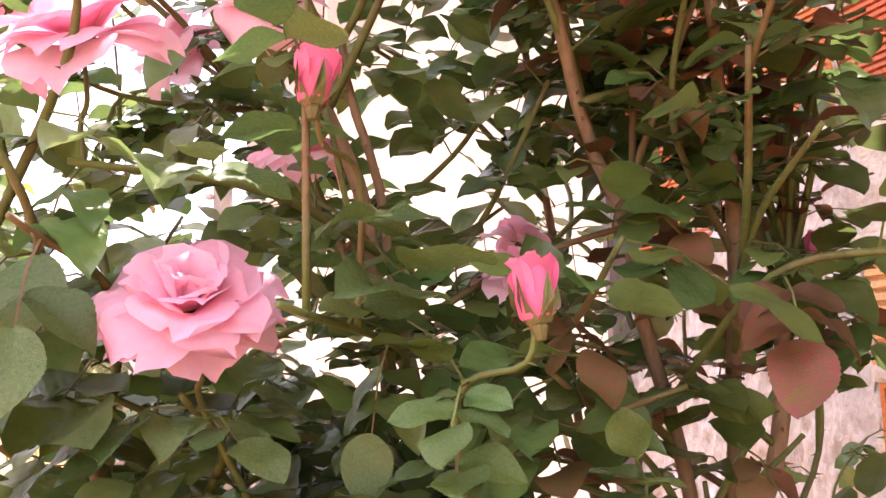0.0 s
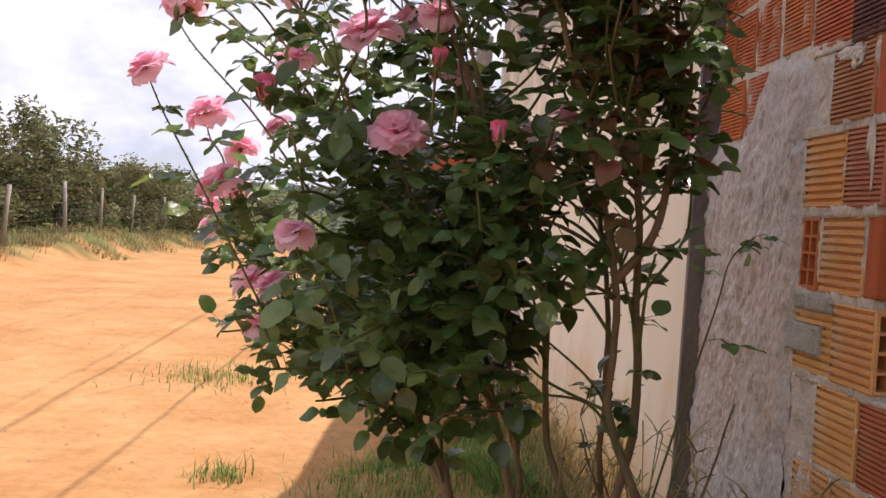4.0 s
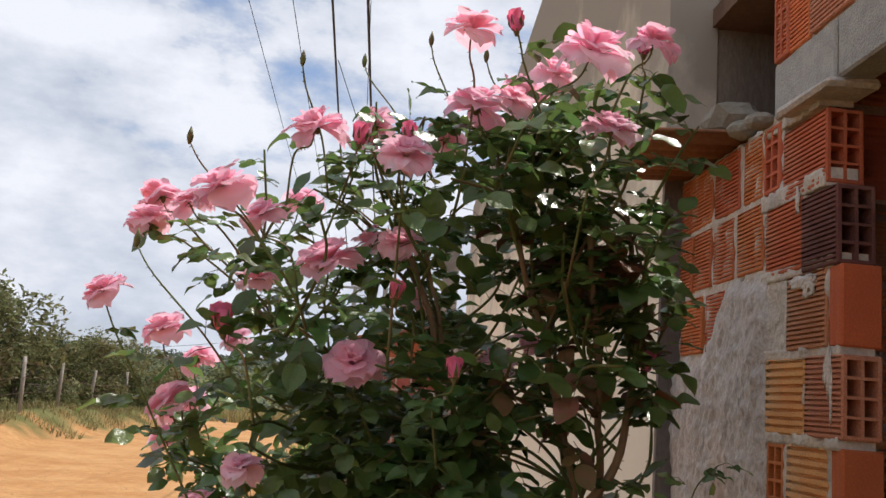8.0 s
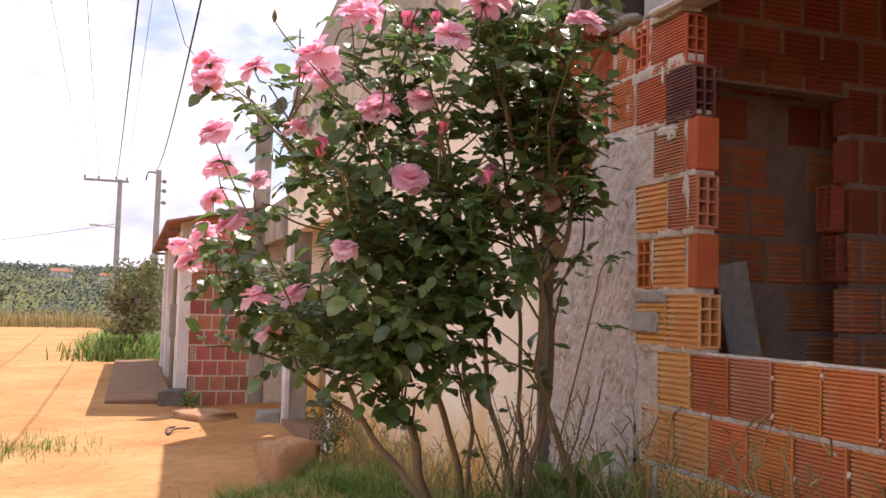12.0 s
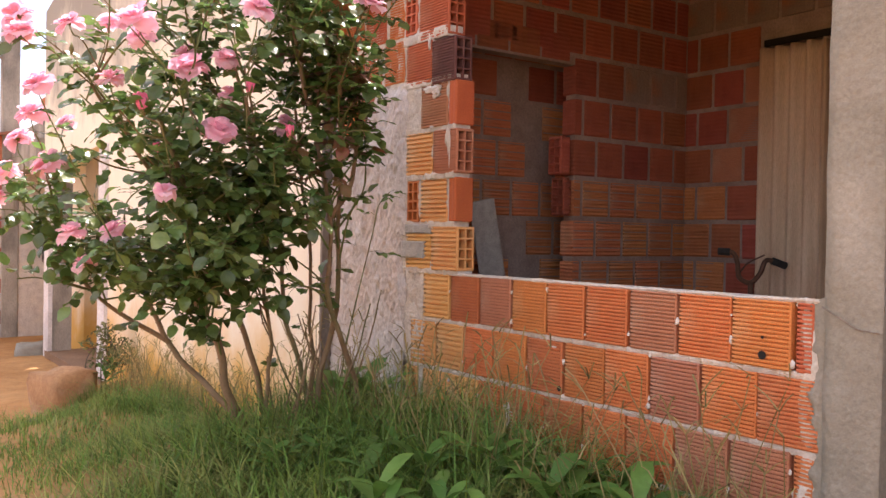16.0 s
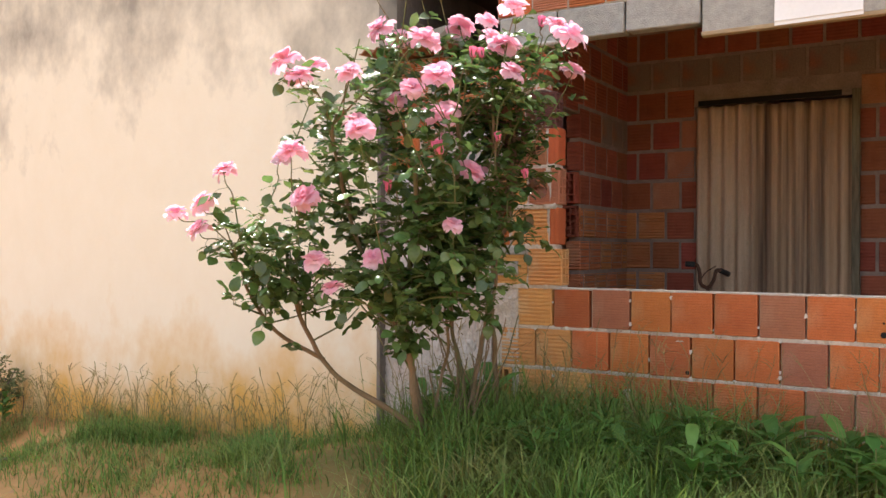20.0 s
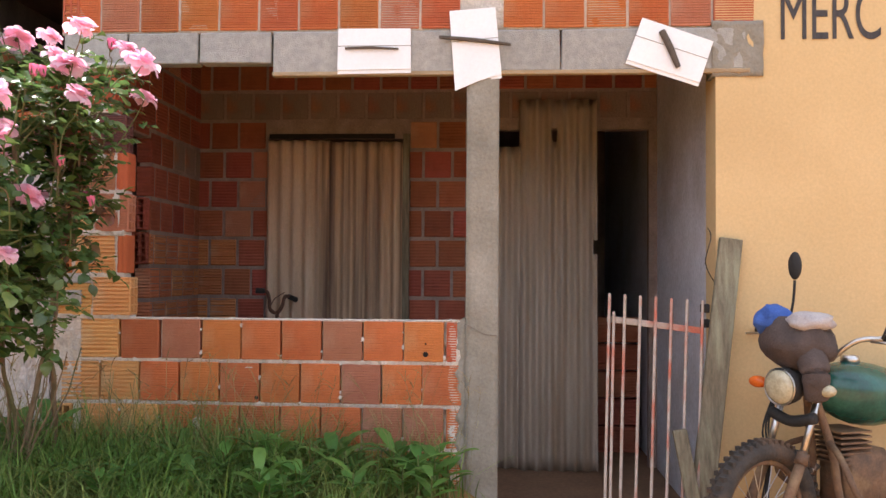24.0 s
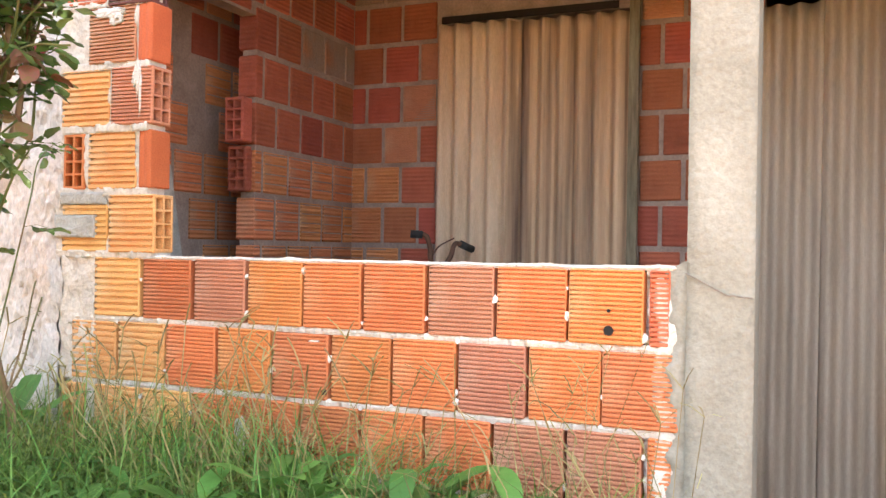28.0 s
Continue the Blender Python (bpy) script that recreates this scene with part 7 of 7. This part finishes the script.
for i, (x, y, s) in enumerate(((0.86, 0.98, 0.24), (0.80, 1.10, 0.22), (0.92, 1.12, 0.22), (0.72, -0.15, 0.18), (0.70, -0.45, 0.18), (0.74, -0.66, 0.19), (0.60, -0.85, 0.18), (0.78, 0.30, 0.15), (0.85, 1.35, 0.16), (0.92, 1.15, 0.17), (0.80, 4.95, 0.15), (0.88, 5.05, 0.17), (0.05, 9.9, 0.22), (0.12, 9.7, 0.2))):
    weed(x, y, s, 9, 100 + i)


# ---- woody plants of the roadside ----
BARK = material("grey_bark", (0.17, 0.13, 0.10), (0.10, 0.08, 0.065), 0.9, 8, 0.6, 30)
SHRUB = material("shrub_leaves", (0.19, 0.20, 0.088), (0.13, 0.14, 0.06), 0.7, 1.2, 0.1, 10, per="island", spread=0.45, c3=(0.21, 0.175, 0.085), big=0.6, spec=0.2, trans=0.3)
# far foliage: a blue-grey cast of distance haze is mixed into the colour
FARLEAF = material("far_leaves_hazed", (0.10, 0.12, 0.088), (0.075, 0.095, 0.075), 0.8, 0.3, 0.1, 5, per="island", spread=0.4, c3=(0.10, 0.11, 0.05), big=0.1, spec=0.1)


def leaf_cloud(r, lobes, count, size):
    vs, fs = [], []
    for _ in range(count):
        c, rad = lobes[r.randrange(len(lobes))]
        d = Vector((r.gauss(0, 1), r.gauss(0, 1), r.gauss(0, 1))).normalized()
        p = c + d * rad * (r.random() ** 0.45)
        if p.z < 0.15:
            continue
        u = Vector((r.gauss(0, 1), r.gauss(0, 1), r.gauss(0, 0.6))).normalized()
        w = u.orthogonal().normalized()
        w = Matrix.Rotation(r.uniform(0, 6.28), 3, u) @ w
        s = size * r.uniform(0.6, 1.4)
        i = len(vs)
        vs += [p - u * s, p + w * s * 0.38, p + u * s, p - w * s * 0.38]
        fs.append((i, i + 1, i + 2, i + 3))
    return vs, fs


def woody(name, label, cat, h, spread, lobes_n, count, leaf, seed, trunk_r=0.06, low=0.25):
    r = random.Random(seed)
    root = thing(name, label, cat, (0, 0, 0))
    lobes = []
    for i in range(lobes_n):
        a = r.uniform(0, 6.28)
        q = math.sqrt(r.random()) * spread
        lobes.append((Vector((q * math.cos(a), q * math.sin(a), h * r.uniform(low, 0.86) * (1 - 0.25 * q / spread))), h * r.uniform(0.10, 0.2)))
    for i in range(3):
        a = 2.1 * i + r.uniform(-0.5, 0.5)
        top = Vector((0.5 * spread * math.cos(a), 0.5 * spread * math.sin(a), h * 0.6))
        part("trunk", tube(bmesh.new(), curve([(0.1 * math.cos(a), 0.1 * math.sin(a), -0.3), (0.2 * math.cos(a), 0.2 * math.sin(a), h * 0.25), top], 5), [trunk_r * (1 - 0.07 * k) for k in range(11)], 7), BARK, root, "", True)
    bm = bmesh.new()
    for c, rad in lobes:
        tube(bm, [Vector((0, 0, h * 0.22)), c * 0.55 + Vector((0, 0, h * 0.12)), c + Vector((0, 0, rad * 0.6))], [trunk_r * 0.4, trunk_r * 0.25, 0.006], 4, False)
    part("limb", bm, BARK, root, "thin spreading limbs")
    tagged(soup("crown", *leaf_cloud(r, lobes, count, leaf), SHRUB, root), kind="stuff")
    return root


shrub_kinds = [woody("shrub", "dense grey-green roadside shrub behind the wire fence", "shrub", 2.9 + 0.5 * k, 2.15 + 0.25 * k, 40, 10500, 0.085, 60 + k, low=0.06) for k in range(3)]
places = [(-11.3, 13.4), (-13.2, 16.2), (-11.2, 17.5), (-13.5, 20.0), (-11.6, 21.5), (-12.2, 24.5), (-11.2, 28.0), (-13.5, 31.0), (-10.9, 32.5), (-12.8, 36.0), (-10.6, 37.5), (-17.5, 26.5), (-16.0, 14.0), (-17.0, 48.0), (-12.0, 9.5), (-15.5, 10.5), (-20.0, 40.0)]
for i, (x, y) in enumerate(places):
    m = pose(x, y, ground_z(x, y) - 0.05, 0, 0, 77 * i)
    if i < 3:
        shrub_kinds[i].matrix_basis = m
    else:
        k = copy_thing(shrub_kinds[i % 3], m)
        k.scale = [(0.85 + 0.1 * (i * 7 % 4))] * 3
tree = woody("tree", "tall open-crowned grey-green tree behind the shrubs", "tree", 6.4, 2.5, 44, 8000, 0.11, 91, 0.11)
tree.matrix_basis = pose(-14.6, 20.5, ground_z(-14.6, 20.5))
far_tree = woody("tree", "lone dark tree on the far field", "tree", 6.0, 2.6, 22, 3500, 0.22, 95, 0.15)
far_tree.matrix_basis = pose(-14.0, 88, ground_z(-14, 88))

small = woody("small_shrub", "small twiggy shrub growing at the beige wall", "shrub", 0.56, 0.17, 14, 900, 0.020, 97, 0.007)
small.matrix_basis = pose(0.86, 5.15, ground_z(0.86, 5.15))
hedge = thing("hedge", "dark clipped creeper hedge beyond the far house", "hedge", (-0.6, 20.5, -0.4))
hr = random.Random(5)
tagged(under(soup("leaf_wall", *leaf_cloud(hr, [(Vector((-0.65 + hr.uniform(-0.3, 0.5), 20.0 + hr.uniform(0, 3.5), hr.uniform(-0.2, 1.75))), 0.4) for _ in range(40)], 7000, 0.07), SHRUB), hedge), kind="stuff")
under(part("trunk", tube(bmesh.new(), [(-0.5, 20.4, -0.5), (-0.55, 20.5, 1.2)], 0.05, 7), BARK), hedge)

# far woods and fields up to the skyline
fw = random.Random(77)
wv, wf = [], []
for _ in range(16000):
    d = 70 + 400 * fw.random() ** 1.3
    a = radians(fw.uniform(-62, 40))
    x, y = d * math.sin(a), d * math.cos(a)
    if noise.noise((x * 0.02, y * 0.05, 2.0)) < -0.22:
        continue
    z = ground_z(x, y)
    s = (0.5 + d * 0.003) * fw.uniform(0.6, 1.5)
    for _k in range(9):
        p = Vector((x + fw.gauss(0, s), y + fw.gauss(0, s), z + fw.uniform(0.1, 1.25) * s))
        u = Vector((fw.gauss(0, 1), fw.gauss(0, 1), fw.gauss(0, 0.5))).normalized()
        w = u.orthogonal().normalized()
        i = len(wv)
        k = s * 0.26
        wv += [p - u * k, p + w * k * 0.7, p + u * k, p - w * k * 0.7]
        wf.append((i, i + 1, i + 2, i + 3))
tagged(soup("far_woods", wv, wf, FARLEAF), "dark scrub and trees over the far slopes", "woods", kind="stuff")
for i, (x, y, s) in enumerate(((-18, 250, 0.5), (-6, 235, 0.4), (-60, 300, 0.5), (-95, 310, 0.45), (10, 300, 0.5))):
    z = ground_z(x, y)
    hs = thing("far_cottage", "tiny far white cottage with a red tile roof", "house", (x, y, z), group="far cottages")
    part("wall", boxed(-5 * s, 5 * s, -3 * s, 3 * s, -2, 3.2 * s), WHITE_WALL, hs)
    bm = bmesh.new()
    q = [bm.verts.new(p) for p in ((-5.5 * s, -3.5 * s, 3.2 * s), (5.5 * s, -3.5 * s, 3.2 * s), (5.5 * s, 3.5 * s, 3.2 * s), (-5.5 * s, 3.5 * s, 3.2 * s), (-5.5 * s, 0, 5 * s), (5.5 * s, 0, 5 * s))]
    for f in ((0, 1, 5, 4), (2, 3, 4, 5), (0, 4, 3), (1, 2, 5), (0, 3, 2, 1)):
        bm.faces.new([q[j] for j in f])
    part("roof", bm, TILE, hs)

# fence of rough posts and wire
fence = thing("wire_fence", "wire fence on rough pale wooden posts", "fence", (-10, 20, 0))
FP = [(-9.2, 9.6), (-9.0, 11.6), (-9.0, 13.7), (-9.0, 15.8), (-9.05, 19.2), (-9.0, 22.7), (-9.0, 25.4), (-9.2, 29.0), (-9.5, 34.4), (-9.9, 40.0), (-11.0, 47.0)]
POSTW = material("pale_post_wood", (0.36, 0.32, 0.27), (0.25, 0.22, 0.18), 0.9, 12, 0.5, 40, stretch=(3, 3, 0.5))
tops = []
for i, (x, y) in enumerate(FP):
    z = ground_z(x, y)
    lean = Vector((0.10 * math.sin(i * 2.1), 0.08 * math.cos(i * 1.3), 0))
    h = 1.35 + 0.12 * math.sin(i * 1.7)
    under(part("post", tube(bmesh.new(), [(x, y, z - 0.3), Vector((x, y, z + h * 0.5)) + lean * 0.4, Vector((x, y, z + h)) + lean], [0.065, 0.055, 0.05], 8), POSTW, None, "", True), fence)
    tops.append((Vector((x, y, z)), h))
for f in (0.35, 0.62, 0.88):
    under(part("wire", tube(bmesh.new(), [p + Vector((0, 0, h * f)) for p, h in tops], 0.006, 4, False), RUST), fence)

# ---- power line ----
POLE = material("concrete_pole", (0.40, 0.39, 0.37), (0.32, 0.31, 0.29), 0.9, 3, 0.2, 20)
pole = thing("power_pole", "tall concrete power pole with crossarm and street lamp", "power pole", (-1.5, 49, ground_z(-1.5, 49)))
pz = pole.location.z
part("shaft", tube(bmesh.new(), [(0, 0, -1.5), (0, 0, 7.42 - pz)], [0.19, 0.12], 10), POLE, pole)
part("crossarm", boxed(-1.85, 0.45, -0.06, 0.06, 7.26 - pz, 7.39 - pz, bevel=0.01), POLE, pole)
for dx in (-1.8, -1.1, -0.2, 0.35):
    part("insulator", tube(bmesh.new(), [(dx, 0, 7.39 - pz), (dx, 0, 7.48 - pz), (dx, 0, 7.56 - pz)], [0.03, 0.07, 0.04], 8), CEMENT, pole)
lamp_arm = part("lamp_arm", tube(bmesh.new(), curve([(0, 0, 4.75 - pz), (-0.5, 0, 4.82 - pz), (-1.0, 0, 4.88 - pz)], 5), 0.03, 6), POLE, pole)
part("lamp_head", boxed(-1.45, -0.95, -0.12, 0.12, 4.82 - pz, 4.95 - pz, bevel=0.03), WHITE_WALL, lamp_arm)
pole2 = thing("power_pole", "thinner concrete power pole with a transformer bracket", "power pole", (0.2, 36.5, ground_z(0.2, 36.5)))
part("shaft", tube(bmesh.new(), [(0, 0, -0.5), (0, 0, 6.35 - pole2.location.z)], [0.15, 0.11], 10), POLE, pole2)
for dz in (5.0 - pole2.location.z, 5.5 - pole2.location.z, 5.9 - pole2.location.z):
    part("insulator", tube(bmesh.new(), [(0.12, 0, dz), (0.25, 0, dz), (0.33, 0, dz)], [0.03, 0.1, 0.05], 8), CEMENT, pole2)
part("bracket", tube(bmesh.new(), curve([(0, 0, 6.2 - pole2.location.z), (-0.4, 0, 6.25 - pole2.location.z), (-0.5, 0, 5.9 - pole2.location.z)], 4), 0.03, 6), RUST, pole2)
for xn, zn, xe, ze, ye, r in ((-2.4, 7.63, -3.3, 7.55, 49, 0.007), (-1.57, 7.35, -2.6, 7.55, 49, 0.007), (-0.65, 5.34, -1.7, 7.5, 49, 0.014), (-0.17, 4.03, 0.0, 6.3, 36.5, 0.011), (-0.35, 6.94, -1.2, 7.6, 49, 0.006)):
    # hangs lowest near the houses and rises to the pole
    pts = []
    for k in range(33):
        y = -14 + (ye + 14) * k / 32
        t = (y - 6.0) / (ye - 6.0)
        pts.append((xn + (xe - xn) * t, y, zn + (ze - zn) * (t * abs(t) if t > 0 else t * t)))
    wi = part("power_line", tube(bmesh.new(), pts, r, 5, False), BLACK)
    tagged(wi, "dark overhead power line along the road", "power line", "overhead lines")
svc = part("service_line", tube(bmesh.new(), [(-1.5 - 24 * k / 10, 49 + 30 * k / 10, 5.0 - 1.5 * k / 10 - 0.35 * 4 * (k / 10) * (1 - k / 10)) for k in range(11)], 0.015, 4, False), BLACK)
tagged(svc, "thin service line crossing to the field", "power line", "overhead lines")
drop = part("service_line", tube(bmesh.new(), [(0.88, 10.7, 3.5), (0.4, 10.5, 3.9), (-0.2, 9.4, 4.2), (-0.62, 8.2, 4.98)], 0.006, 4, False), BLACK)
tagged(drop, "thin service line dropping to the post", "power line", "overhead lines")
far_pole = thing("power_pole", "small far power pole on the field", "power pole", (-14.5, 95, ground_z(-14.5, 95)))
part("shaft", tube(bmesh.new(), [(0, 0, -0.5), (0, 0, 7.5)], [0.18, 0.12], 8), POLE, far_pole)
part("crossarm", boxed(-1.0, 1.0, -0.06, 0.06, 7.0, 7.15), POLE, far_pole)

# ---- litter on the road ----
lr = random.Random(31)
pv, pf = [], []
for _ in range(700):
    x, y = lr.uniform(-7, 0.4), lr.uniform(2.0, 16)
    s = lr.uniform(0.006, 0.022)
    z = ground_z(x, y) + s * 0.2
    i = len(pv)
    for k in range(5):
        a = 1.257 * k + lr.uniform(-0.3, 0.3)
        pv.append((x + s * math.cos(a), y + s * math.sin(a), z - s * 0.3))
    pv.append((x + lr.uniform(-0.3, 0.3) * s, y, z + s * 0.5))
    pf += [(i + k, i + (k + 1) % 5, i + 5) for k in range(5)]
tagged(soup("pebbles", pv, pf, ROCK), "small pebbles and crumbs on the dirt road", "pebbles", kind="stuff")
for i, (x, y, a, L) in enumerate(((0.15, 4.4, 40, 0.5), (0.25, 4.0, 160, 0.35), (-0.2, 8.3, 80, 0.6), (-0.12, 8.2, 60, 0.5))):
    t = part("twig", tube(bmesh.new(), curve([(-L / 2, 0, 0), (0, 0.05, 0.02), (L / 2, 0, 0.0)], 4), [0.012] * 8 + [0.006], 6), BARK, None, "", True)
    t.matrix_world = pose(x, y, ground_z(x, y) + 0.012, 0, 0, a)
    tagged(t, "dry fallen twig on the dirt", "twig", "fallen twigs")
dark_rag = rock("dark_stone", -5.3, 8.7, ground_z(-5.3, 8.7) + 0.04, 0.20, 0.12, 0.09, 0.3, "dark brown stone lying on the road", BARK)
